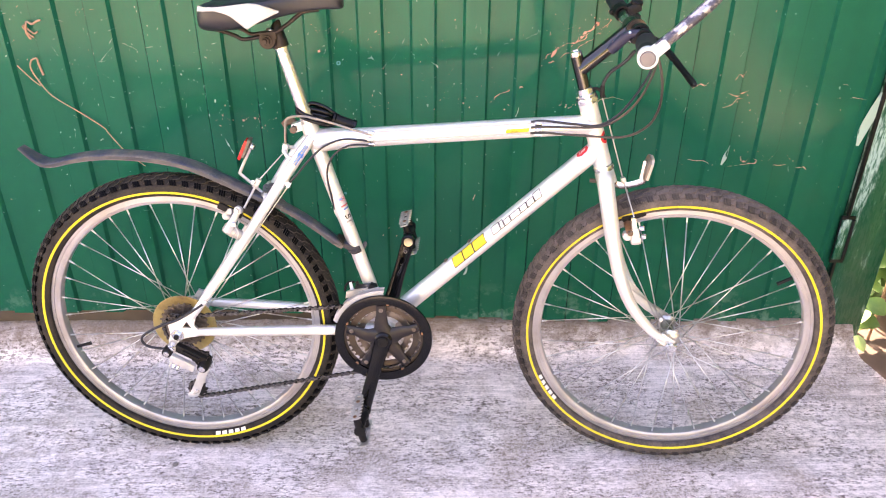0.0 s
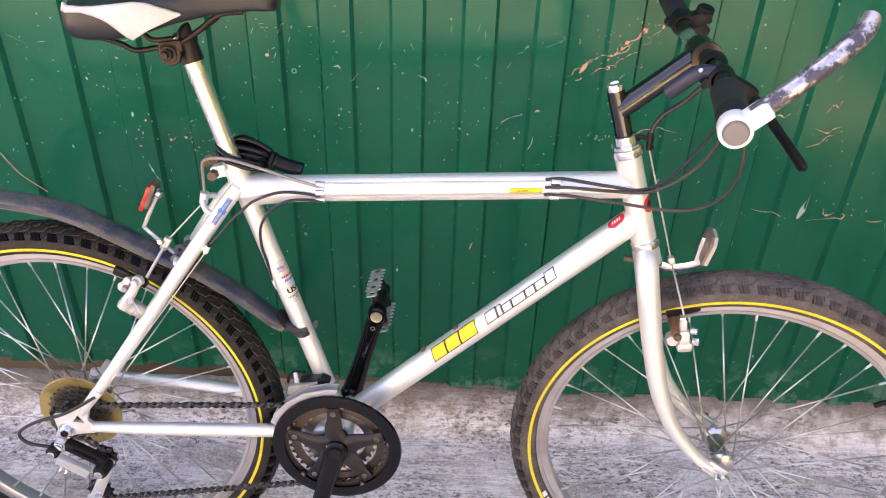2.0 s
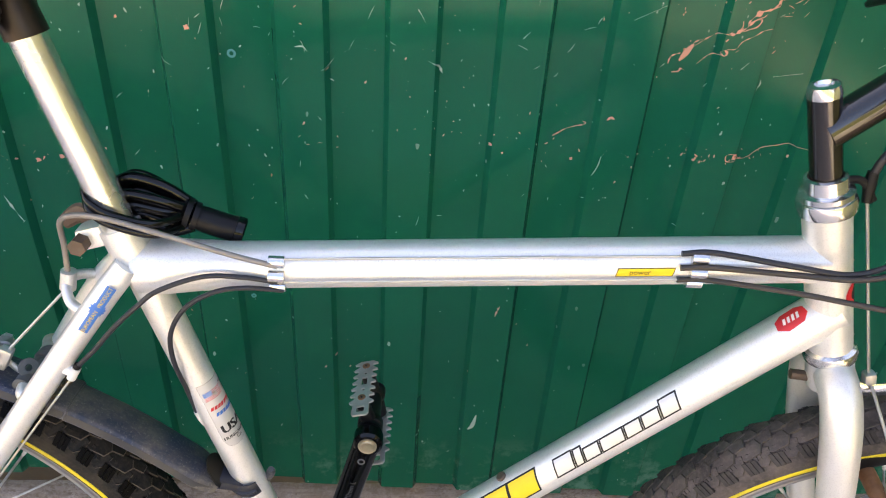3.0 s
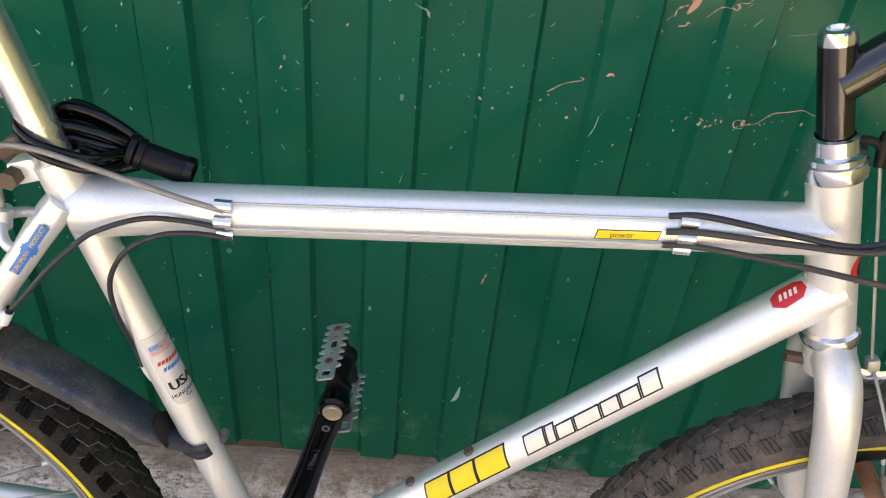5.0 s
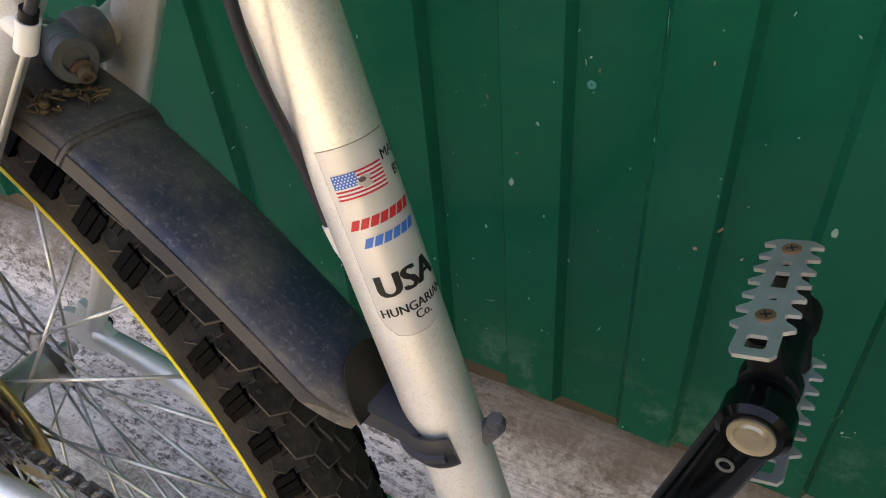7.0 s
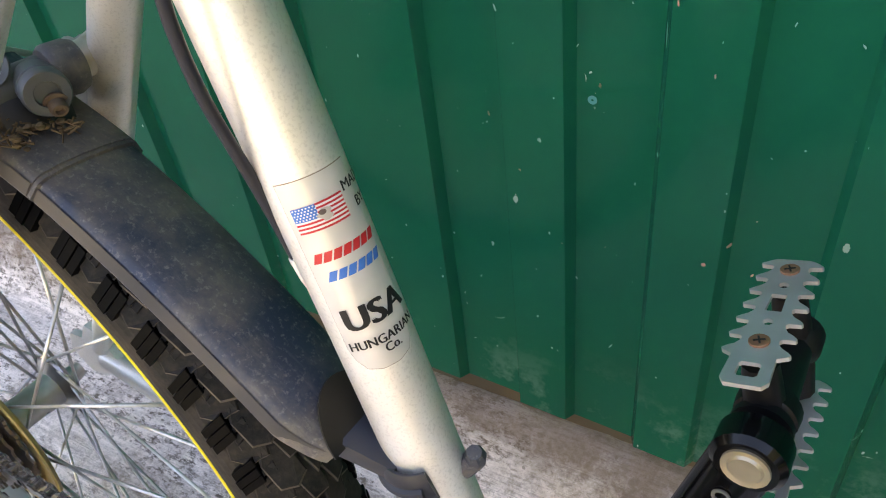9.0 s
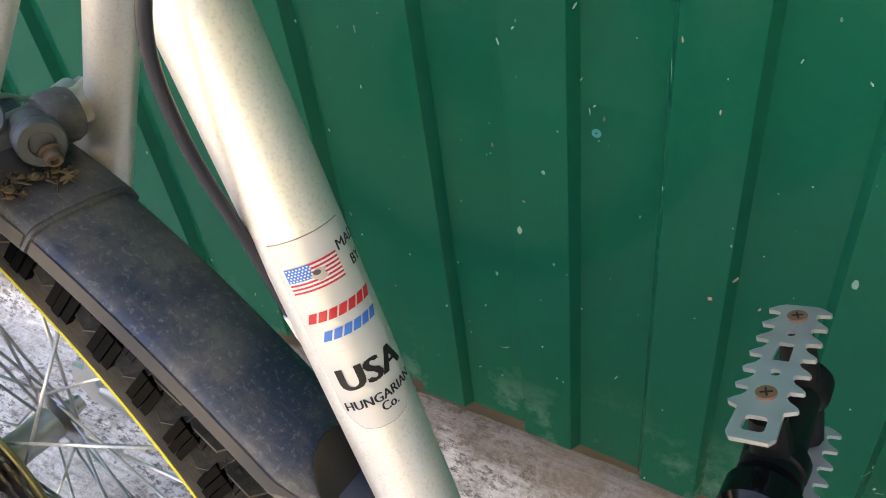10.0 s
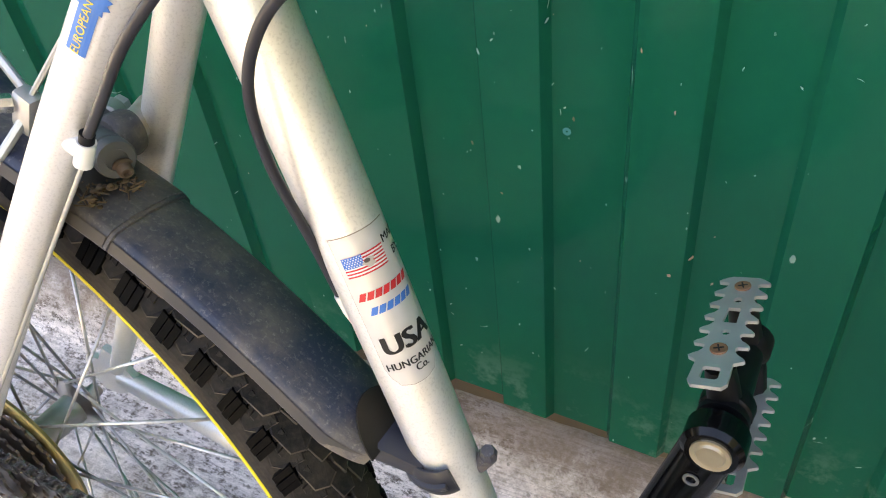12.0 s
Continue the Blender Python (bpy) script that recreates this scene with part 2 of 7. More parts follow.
HUB = simple("hub_alloy", (0.60, 0.59, 0.57), 0.30, 0.92, dirt=(0.16, 0.11, 0.06), amount=0.75, scale=110)
MECH_SILVER = simple("mechanism_silver_paint", (0.56, 0.555, 0.55), 0.30, 0.40, dirt=(0.22, 0.18, 0.15), amount=0.35, scale=120)
BLACK = simple("black_plastic", (0.005, 0.005, 0.006), 0.42, dirt=(0.022, 0.018, 0.015), amount=0.4, Specular_IOR_Level=0.20)
BLACK_GLOSS = simple("black_gloss_paint", (0.0024, 0.0024, 0.0028), 0.13, dirt=(0.012, 0.010, 0.007), amount=0.4, bump=0, Specular_IOR_Level=0.30)
STEM_GLOSS = simple("glossy_bronze_black_paint", (0.0065, 0.0050, 0.0046), 0.13, dirt=(0.014, 0.011, 0.009), amount=0.3, bump=0, Specular_IOR_Level=0.75)
GREY_PLUG = simple("grey_plug", (0.15, 0.135, 0.13), 0.5, dirt=(0.14, 0.12, 0.10))
CLAMP_WHITE = simple("clamp_white", (0.74, 0.73, 0.70), 0.4, dirt=(0.36, 0.31, 0.25), amount=0.5)
CABLE_GREY = simple("cable_housing_grey", (0.036, 0.031, 0.028), 0.36, dirt=(0.085, 0.068, 0.052), amount=0.5)
CABLE_BLACK = simple("cable_housing_black", (0.025, 0.025, 0.03), 0.35, bump=0)
CABLE_SILVER = simple("cable_housing_silver", (0.26, 0.23, 0.20), 0.4, 0.2, dirt=(0.18, 0.13, 0.10))
WIRE = simple("inner_wire", (0.52, 0.51, 0.46), 0.4, 0.7, bump=0)
RUST = simple("rusty_steel", (0.14, 0.10, 0.072), 0.6, 0.35, dirt=(0.09, 0.05, 0.03), amount=0.8, scale=160)
CHAIN_M = simple("chain_steel", (0.24, 0.22, 0.205), 0.24, 0.85, dirt=(0.016, 0.012, 0.010), amount=0.85, scale=250)
STAMP = simple("stamped_paint", (0.12, 0.115, 0.11), 0.5, bump=0)
SPIDER = simple("dark_forged_steel", (0.012, 0.011, 0.014), 0.30, 0.1, dirt=(0.040, 0.029, 0.022), amount=0.7, scale=90)
RING_DARK = simple("oily_black_steel", (0.050, 0.038, 0.030), 0.34, 0.4, dirt=(0.13, 0.085, 0.05), amount=0.7, scale=70)
RING_BRIGHT = simple("worn_ring_steel", (0.30, 0.25, 0.21), 0.32, 0.8, dirt=(0.08, 0.05, 0.03), amount=0.9, scale=110)
COG = simple("cog_steel", (0.26, 0.215, 0.175), 0.30, 0.85, dirt=(0.04, 0.03, 0.02), amount=0.8, scale=120)
DISC = simple("yellowed_plastic", (0.42, 0.31, 0.10), 0.38, dirt=(0.17, 0.10, 0.035), amount=0.9, scale=140, Transmission_Weight=0.25)
RED_LENS = simple("red_reflector_lens", (0.50, 0.018, 0.012), 0.22, bump=0)
REFLECTOR_BACK = simple("grimy_brown_backing", (0.10, 0.075, 0.055), 0.5, dirt=(0.28, 0.22, 0.17), amount=0.7, scale=70)
CLEAR_LENS = simple("clear_reflector_lens", (0.50, 0.45, 0.38), 0.2, bump=0, dirt=(0.25, 0.19, 0.12))
PINK = simple("salmon_paint_drip", (0.58, 0.30, 0.22), 0.6, bump=0)
PALE = simple("pale_paint_scratch", (0.30, 0.44, 0.37), 0.6, bump=0)
BLUE_DOT = simple("blue_paint_dot", (0.03, 0.24, 0.25), 0.5, bump=0)
TWIG = simple("dry_vine", (0.36, 0.22, 0.13), 0.85, dirt=(0.5, 0.34, 0.22))
SOIL = simple("dark_soil", (0.07, 0.05, 0.035), 0.95, dirt=(0.15, 0.11, 0.07), amount=0.8, scale=25, bump=0.004)
SOIL_TAN = simple("dried_mud", (0.11, 0.075, 0.04), 0.95, dirt=(0.09, 0.06, 0.03), amount=0.8, scale=150)
PRINT_BLACK = simple("black_print", (0.012, 0.012, 0.012), 0.45, bump=0)
PRINT_YELLOW = simple("yellow_print", (0.86, 0.60, 0.01), 0.4, bump=0)
PRINT_RED = simple("red_print", (0.58, 0.02, 0.025), 0.4, bump=0)
PRINT_BLUE = simple("blue_print", (0.03, 0.16, 0.52), 0.4, bump=0)
FADED = simple("faded_print", (0.63, 0.595, 0.55), 0.38, 0.3, bump=0)
PRINT_GREY = simple("grey_print", (0.50, 0.45, 0.38), 0.4, bump=0)
STICKER_RIM = simple("sticker_edge", (0.24, 0.19, 0.15), 0.5, bump=0)
EMBLEM_DARK = simple("dark_emblem_print", (0.10, 0.07, 0.06), 0.45, bump=0)
FOIL = simple("sticker_foil", (0.66, 0.635, 0.60), 0.32, 0.3, bump=0)
HEDGE = simple("far_hedge", (0.15, 0.155, 0.055), 0.9, dirt=(0.08, 0.09, 0.03), amount=0.9, scale=9, bump=0.05)
COPPER = simple("rusted_screw", (0.34, 0.17, 0.09), 0.45, 0.5, dirt=(0.16, 0.08, 0.04), amount=0.6, scale=400)
BRASS = simple("worn_thread_end", (0.58, 0.50, 0.36), 0.32, 0.75, dirt=(0.28, 0.20, 0.11), amount=0.6, scale=120)
DUSTY = simple("dusty_grey_plastic", (0.085, 0.090, 0.092), 0.5, dirt=(0.13, 0.095, 0.055), amount=0.8, scale=90)
# front lugs: dusty rubber, its colour darkened for the shadows round the lugs
TREAD_SHADED = tyre_rubber("dusty_shaded_lug_rubber", (0.017, 0.015, 0.014), (0.058, 0.047, 0.041), (0.105, 0.086, 0.073))
TREAD = simple("tread_rubber", (0.0022, 0.0022, 0.0026), 0.42, dirt=(0.008, 0.0065, 0.005), amount=0.4, scale=120, Specular_IOR_Level=0.05)
NAVY = simple("navy_black_plastic", (0.018, 0.018, 0.042), 0.32, dirt=(0.05, 0.05, 0.07), amount=0.5, scale=90)
BRAZE = simple("grimy_silver_braze", (0.66, 0.62, 0.54), 0.36, 0.55, dirt=(0.30, 0.19, 0.06), amount=0.95, scale=160)
CLAMP_DARK = simple("grimy_black_plastic", (0.030, 0.030, 0.032), 0.5, dirt=(0.16, 0.11, 0.055), amount=0.8, scale=90)
STRAP = simple("strap_rubber", (0.024, 0.025, 0.032), 0.42, dirt=(0.135, 0.118, 0.10), amount=0.8, scale=110)
CUP = simple("blue_black_plastic", (0.018, 0.021, 0.034), 0.40, dirt=(0.075, 0.062, 0.048), amount=0.7, scale=80)
CUP_DARK = simple("scoop_black_plastic", (0.007, 0.007, 0.007), 0.5, dirt=(0.034, 0.027, 0.018), amount=0.6, scale=70, Specular_IOR_Level=0.2)
GRIP = simple("grip_rubber", (0.012, 0.011, 0.015), 0.5, dirt=(0.035, 0.030, 0.032), amount=0.5, scale=120)
SEAT_STEEL = simple("dark_clamp_steel", (0.030, 0.024, 0.022), 0.38, 0.6, dirt=(0.05, 0.032, 0.022), amount=0.7, scale=160)
STONE = simple("brown_stone", (0.20, 0.18, 0.165), 0.9)


# ---- mesh tools ----
V = Vector


def part(name, bm, material, parent, label="", m=None, smooth=True):
    """Links a bmesh as one mesh object under a thing or a part."""
    mesh = bpy.data.meshes.new(name)
    if smooth:
        for f in bm.faces:
            f.smooth = True
    bm.normal_update()
    bm.to_mesh(mesh)
    bm.free()
    if smooth:
        mesh.set_sharp_from_angle(angle=radians(38))
    mesh.materials.append(material)
    return hang(name, mesh, parent, label, m)


def hang(name, mesh, parent, label="", m=None):
    ob = new(name, mesh)
    ob.matrix_world = m or Matrix()
    if parent is not None:
        ob.parent = parent
        ob.matrix_parent_inverse = world_of(parent).inverted()
    if label:
        tagged(ob, label)
    return ob


def world_of(ob):
    m = ob.matrix_basis.copy()
    return world_of(ob.parent) @ ob.matrix_parent_inverse @ m if ob.parent else m


def join(bm, other, m=None):
    """Adds another bmesh to bm."""
    mesh = bpy.data.meshes.new("tmp")
    if m is not None:
        other.transform(m)
    other.to_mesh(mesh)
    other.free()
    bm.from_mesh(mesh)
    bpy.data.meshes.remove(mesh)
    return bm


def curve_pts(pts, n=8):
    """Points of a smooth line through pts."""
    p = [V(a) for a in pts]
    if len(p) < 3:
        return p
    ext = [p[0] * 2 - p[1], *p, p[-1] * 2 - p[-2]]
    out = []
    for i in range(1, len(ext) - 2):
        a, b, c, d = ext[i - 1:i + 3]
        for k in range(n):
            t = k / n
            out.append(0.5 * ((2 * b) + (c - a) * t + (2 * a - 5 * b + 4 * c - d) * t * t + (3 * b - a - 3 * c + d) * t ** 3))
    out.append(p[-1])
    return out


def tube(pts, r, seg=12, n=8, caps=True, flat=1.0, bm=None, up=(0, 1, 0)):
    """A swept tube; r is a radius or a list of radii spread along it; flat squeezes it along its second axis."""
    bm = bm or bmesh.new()
    line = curve_pts(pts, n)
    radii = r if isinstance(r, (list, tuple)) else [r]
    normal = V(up)
    rings = []
    for i, p in enumerate(line):
        d = (line[min(i + 1, len(line) - 1)] - line[max(i - 1, 0)]).normalized()
        normal = (normal - d * normal.dot(d))
        if normal.length < 1e-4:
            normal = d.orthogonal()
        normal.normalize()
        side = d.cross(normal)
        f = i / max(len(line) - 1, 1) * (len(radii) - 1)
        k = min(int(f), len(radii) - 2) if len(radii) > 1 else 0
        rad = radii[0] if len(radii) == 1 else radii[k] + (radii[k + 1] - radii[k]) * (f - k)
        rings.append([bm.verts.new(p + normal * rad * math.cos(2 * math.pi * j / seg) * flat + side * rad * math.sin(2 * math.pi * j / seg)) for j in range(seg)])
    for a, b in zip(rings, rings[1:]):
        for j in range(seg):
            bm.faces.new((a[j], a[(j + 1) % seg], b[(j + 1) % seg], b[j]))
    if caps:
        bm.faces.new(rings[0][::-1])
        bm.faces.new(rings[-1])
    bmesh.ops.recalc_face_normals(bm, faces=bm.faces)
    return bm


def frame_of(origin, axis, up=(0, 0, 1)):
    """A pose whose local z runs along axis and local x stays near up."""
    z = V(axis).normalized()
    x = V(up) - z * V(up).dot(z)
    if x.length < 1e-4:
        x = z.orthogonal()
    x.normalize()
    y = z.cross(x)
    return Matrix.Translation(V(origin)) @ Matrix((x, y, z)).transposed().to_4x4()


def lathe(profile, seg=32, m=None, close=False, bm=None):
    """Turns (radius, height) pairs round local z."""
    bm = bm or bmesh.new()
    m = m or Matrix()
    rings = []
    for r, h in profile:
        if r < 1e-6:
            rings.append([bm.verts.new(m @ V((0, 0, h)))])
        else:
            rings.append([bm.verts.new(m @ V((r * math.cos(2 * math.pi * j / seg), r * math.sin(2 * math.pi * j / seg), h))) for j in range(seg)])
    pairs = list(zip(rings, rings[1:])) + ([(rings[-1], rings[0])] if close else [])
    for a, b in pairs:
        for j in range(seg):
            k = (j + 1) % seg
            if len(a) == 1 and len(b) == 1:
                continue
            if len(a) == 1:
                bm.faces.new((a[0], b[k], b[j]))
            elif len(b) == 1:
                bm.faces.new((a[j], a[k], b[0]))
            else:
                bm.faces.new((a[j], a[k], b[k], b[j]))
    bmesh.ops.recalc_face_normals(bm, faces=bm.faces)
    return bm


def disc(r, h, m, seg=24, bevel=None):
    """A capped round with softened rims, standing on m's origin along its z."""
    e = min(r, h) * 0.18 if bevel is None else bevel
    return lathe([(0, 0), (r - e, 0), (r, e), (r, h - e), (r - e, h), (0, h)], seg, m)


def block(size, m=None, bevel=0.15):
    """A box with bevelled edges; bevel is a share of its smallest side."""
    bm = bmesh.new()
    bmesh.ops.create_cube(bm, size=1.0)
    bmesh.ops.scale(bm, vec=size, verts=bm.verts)
    if bevel:
        bmesh.ops.bevel(bm, geom=list(bm.edges), offset=min(size) * bevel, segments=2, affect="EDGES", profile=0.6)
    if m is not None:
        bm.transform(m)
    return bm


def plate(outline, thick, m=None, holes=()):
    """A flat plate cut to an outline (local x, y), with holes, thick along local z."""
    bm = bmesh.new()
    edges = []
    for ring in (outline, *holes):
        vs = [bm.verts.new((x, y, 0)) for x, y in ring]
        edges += [bm.edges.new((a, b)) for a, b in zip(vs, vs[1:] + vs[:1])]
    bmesh.ops.triangle_fill(bm, edges=edges, use_beauty=True)
    bmesh.ops.recalc_face_normals(bm, faces=bm.faces)
    geom = bmesh.ops.extrude_face_region(bm, geom=list(bm.faces))
    bmesh.ops.translate(bm, vec=(0, 0, thick), verts=[g for g in geom["geom"] if isinstance(g, bmesh.types.BMVert)])
    bmesh.ops.recalc_face_normals(bm, faces=bm.faces)
    if m is not None:
        bm.transform(m)
    return bm


def circle(r, n=16, cx=0.0, cy=0.0):
    return [(cx + r * math.cos(2 * math.pi * i / n), cy + r * math.sin(2 * math.pi * i / n)) for i in range(n)]


def text_shape(words, size, shear=0.0):
    """Words in the built-in font as a flat bmesh, centred on the origin."""
    cu = bpy.data.curves.new("words", "FONT")
    cu.body, cu.size, cu.align_x, cu.align_y, cu.shear = words, size, "CENTER", "CENTER", shear
    cu.resolution_u = 3
    ob = bpy.data.objects.new("words", cu)
    scene.collection.objects.link(ob)
    bpy.context.view_layer.update()
    mesh = bpy.data.meshes.new_from_object(ob.evaluated_get(bpy.context.evaluated_depsgraph_get()))
    bm = bmesh.new()
    bm.from_mesh(mesh)
    bpy.data.objects.remove(ob)
    bpy.data.curves.remove(cu)
    bpy.data.meshes.remove(mesh)
    return bm


def bars(widths, height, gap, slant=0.2, grow=0.0, tops=None):
    """A row of slanted blocks in place of a name, centred on the origin; tops: the share of the height that each one has."""
    bm = bmesh.new()
    x = -(sum(widths) + gap * (len(widths) - 1)) / 2
    for i, w in enumerate(widths):
        h = height / 2 + grow
        t = -height / 2 + height * (tops[i] if tops else 1.0) + grow
        vs = [bm.verts.new((px, py, 0)) for px, py in ((x - grow - h * slant, -h), (x + w + grow - h * slant, -h), (x + w + grow + t * slant, t), (x - grow + t * slant, t))]
        bm.faces.new(vs)
        x += w + gap
    return bm


def patch_shape(outline):
    bm = bmesh.new()
    bm.faces.new([bm.verts.new((x, y, 0)) for x, y in outline])
    return bm


def wrap(bm, p, axis, out, r, around=False, lift=0.0003, step=0.002):
    """Lays a flat shape on a tube: p on its axis, out towards the middle of the print; around: the shape's x runs round the tube."""
    cut = V((1, 0, 0)) if around else V((0, 1, 0))
    i = 0 if around else 1
    lo, hi = min(v.co[i] for v in bm.verts), max(v.co[i] for v in bm.verts)
    k = math.ceil(lo / step)
    while k * step < hi:
        bmesh.ops.bisect_plane(bm, geom=bm.verts[:] + bm.edges[:] + bm.faces[:], plane_co=cut * k * step, plane_no=cut)
        k += 1
    axis = V(axis).normalized()
    out = V(out)
    out = (out - axis * out.dot(axis)).normalized()
    side = axis.cross(out)
    for v in bm.verts:
        a, u = (v.co.x / r, v.co.y) if around else (-v.co.y / r, v.co.x)
        v.co = V(p) + axis * u + (out * math.cos(a) + side * math.sin(a)) * (r + lift)
    return bm


# ---- ground, slab, gate ----
GATE_Y = 0.316
RIB_AT, RIB_WIDE, RIB_SLOPE, RIB_DEEP = 0.0835, 0.053, 0.0028, 0.010
SLAB_END = 1.315
FLOOR = -0.009


def slab_height(x, y):
    z = FLOOR + 0.13 * max(y, -0.05) + 0.01 * min(y + 0.3, 0.0)
    rise = min(max((y - 0.245 - 0.012 * noise.noise((x * 5, 0.0, 3.0))) / 0.075, 0.0), 1.0)
    z += 0.072 * rise * rise * (3 - 2 * rise)
    z += 0.0035 * noise.noise((x * 3.1, y * 3.1, 0.0)) + 0.0016 * noise.noise((x * 13, y * 34, 5.0)) + 0.003 * rise * noise.noise((x * 40, y * 40, 2.0))
    return z


def build_slab():
    xs = sorted({round(-4.0 + 0.2 * i, 4) for i in range(13)} | {round(-1.5 + 0.014 * i, 4) for i in range(199)} | {SLAB_END})
    ys = sorted({round(-3.0 + 0.2 * i, 4) for i in range(11)} | {round(-0.95 + 0.014 * i, 4) for i in range(93)})
    xs = [x for x in xs if x < SLAB_END - 0.07 or x == SLAB_END]
    bm = bmesh.new()
    grid = []
    for y in ys:
        row = []
        for x in xs:
            edge = 0.012 * noise.noise((y * 9, 1.0, 0.0)) - 0.065 * min(max((y - 0.15) / 0.13, 0.0), 1.0) if x == SLAB_END else 0.0
            row.append(bm.verts.new((x + edge, y, slab_height(x, y))))
        grid.append(row)
    for a, b in zip(grid, grid[1:]):
        for j in range(len(xs) - 1):
            bm.faces.new((a[j], a[j + 1], b[j + 1], b[j]))
    rim = [e for e in bm.edges if len(e.link_faces) == 1]
    ret = bmesh.ops.extrude_edge_only(bm, edges=rim)
    for v in ret["geom"]:
        if isinstance(v, bmesh.types.BMVert):
            v.co.z = -0.16
    bmesh.ops.recalc_face_normals(bm, faces=bm.faces)
    ob = part("pavement", bm, CONCRETE, None)
    return tagged(ob, "pale grey broom-finished concrete slab with brown stains", "pavement", kind="structure")


def build_ground():
    bm = bmesh.new()
    xs = [-300, -60, -20, -8, -4, -2, 0, 1.25, 1.5, 1.8, 2.2, 3, 5, 10, 30, 300]
    ys = [-300, -60, -20, -10, -6, -4.5, -3.6, -3.1, -2, -1, 0, 0.3, 0.7, 1.2, 2, 5, 20, 300]
    rows = [[bm.verts.new((x, y, -0.10 + 0.02 * noise.noise((x * 0.7, y * 0.7, 0)))) for x in xs] for y in ys]
    for a, b in zip(rows, rows[1:]):
        for j in range(len(xs) - 1):
            bm.faces.new((a[j], a[j + 1], b[j + 1], b[j]))
    ob = part("ground", bm, GRASS, None)
    tagged(ob, "sunlit yard ground of dry soil and grass", "ground", kind="structure")


def build_gate():
    """Ribbed steel sheet: 115 mm pitch, 10 mm deep."""
    gate = new("gate")
    gate.location = (0.0, GATE_Y, 0.06)
    bpy.context.view_layer.update()
    x, prof = -4.6 + RIB_AT, []
    while x < 1.14:
        prof += [(x - RIB_SLOPE, 0.0), (x + RIB_SLOPE, -RIB_DEEP), (x + RIB_WIDE - RIB_SLOPE, -RIB_DEEP), (x + RIB_WIDE + RIB_SLOPE, 0.0)]
        x += 0.115
    prof = [(-4.6, 0.0)] + [p for p in prof if p[0] < 1.145] + [(1.15, 0.0)]
    zs = [0.085 + 0.02 * i for i in range(8)] + [0.3 + 0.1 * i for i in range(24)]
    bm = bmesh.new()
    rows = []
    for z in zs:
        rows.append([bm.verts.new((px, GATE_Y + 0.004 + py + 0.0035 * noise.noise((px * 2.2, z * 2.6, 7.0)), z if z > 0.27 else z + (0.27 - z) / 0.185 * (0.058 - 0.042 * min(max(px + 0.4, 0.0), 0.93)))) for px, py in prof])
    for a, b in zip(rows, rows[1:]):
        for j in range(len(prof) - 1):
            bm.faces.new((a[j], a[j + 1], b[j + 1], b[j]))
    geom = bmesh.ops.extrude_face_region(bm, geom=list(bm.faces))
    bmesh.ops.translate(bm, vec=(0, 0.0012, 0), verts=[g for g in geom["geom"] if isinstance(g, bmesh.types.BMVert)])
    bmesh.ops.recalc_face_normals(bm, faces=bm.faces)
    mesh_ob = part("ribbed_sheet", bm, GREEN, gate, smooth=False)
    # steel frame behind and hinge post at the end
    part("hinge_post", block((0.118, 0.05, 2.56), pose(1.2170, GATE_Y + 0.014, 1.335), 0.06), SCRAPED, gate)
    # solid black blocks stand in for the shade in the post and hinge gaps
    part("gap_strip", block((0.0075, 0.010, 2.5), pose(1.1540, GATE_Y - 0.0095, 1.335), 0.2), BLACK, gate, "black strip standing in for the dark gap beside the hinge post")
    part("hinge_gap_black", block((0.034, 0.008, 0.132), pose(1.1560, GATE_Y - 0.0110, 0.354), 0.15), BLACK, gate)
    part("hinge_leaf", block((0.022, 0.010, 0.112), pose(1.1510, GATE_Y - 0.0150, 0.356), 0.2), SCRAPED, gate, "scraped green hinge leaf")
    part("hinge", tube([(1.1665, GATE_Y - 0.018, 0.300), (1.1665, GATE_Y - 0.018, 0.412)], 0.0050, 14), BLACK, gate)
    # dark block added behind the sheet, coloured like the shaded gap at its foot
    part("foot_gap_fill", block((5.75, 0.02, 0.10), pose(-1.725, GATE_Y + 0.022, 0.135), 0.1), SOIL, gate, "dark brown block added for the shaded gap at the foot of the sheet")
    # unseen black block added so that no daylight shows through the gap
    part("gap_light_stop", block((0.07, 0.02, 2.5), pose(1.150, GATE_Y + 0.024, 1.335), 0.1), BLACK, gate)
    part("top_rail", block((5.85, 0.05, 0.06), pose(-1.675, GATE_Y + 0.036, 2.58)), GREEN, gate)
    part("back_frame", block((5.7, 0.03, 0.04), pose(-1.7, GATE_Y + 0.03, 1.3)), GREEN, gate)
    return tagged(gate, "dark green painted ribbed sheet-steel gate, chipped and scratched", "gate")


def build_backdrop():
    # unseen block added to shape the bounced light and reflections on the gate
    ob = part("backdrop", block((40.0, 1.2, 3.4), pose(0, -11.0, 1.5), 0.3), HEDGE, None)
    tagged(ob, "unseen green block added across the yard for bounced light and reflections", "hedge", kind="structure")


def build_soil():
    bm = bmesh.new()
    rows = [[bm.verts.new((1.30 + 0.1 * i, -1.6 + 0.1 * j, -0.072 + 0.022 * noise.noise((i * 0.9, j * 0.9, 4.0)))) for i in range(14)] for j in range(32)]
    for a, b in zip(rows, rows[1:]):
        for j in range(13):
            bm.faces.new((a[j], a[j + 1], b[j + 1], b[j]))
    tagged(part("soil_bed", bm, SOIL, None), "dark bare soil beside the concrete slab", "soil", kind="structure")


build_ground()
build_soil()
build_backdrop()
build_slab()
GATE = build_gate()

# ---- bicycle ----
BIKE = new("bicycle")
BIKE.location = (0.12, 0.0, FLOOR)
bpy.context.view_layer.update()
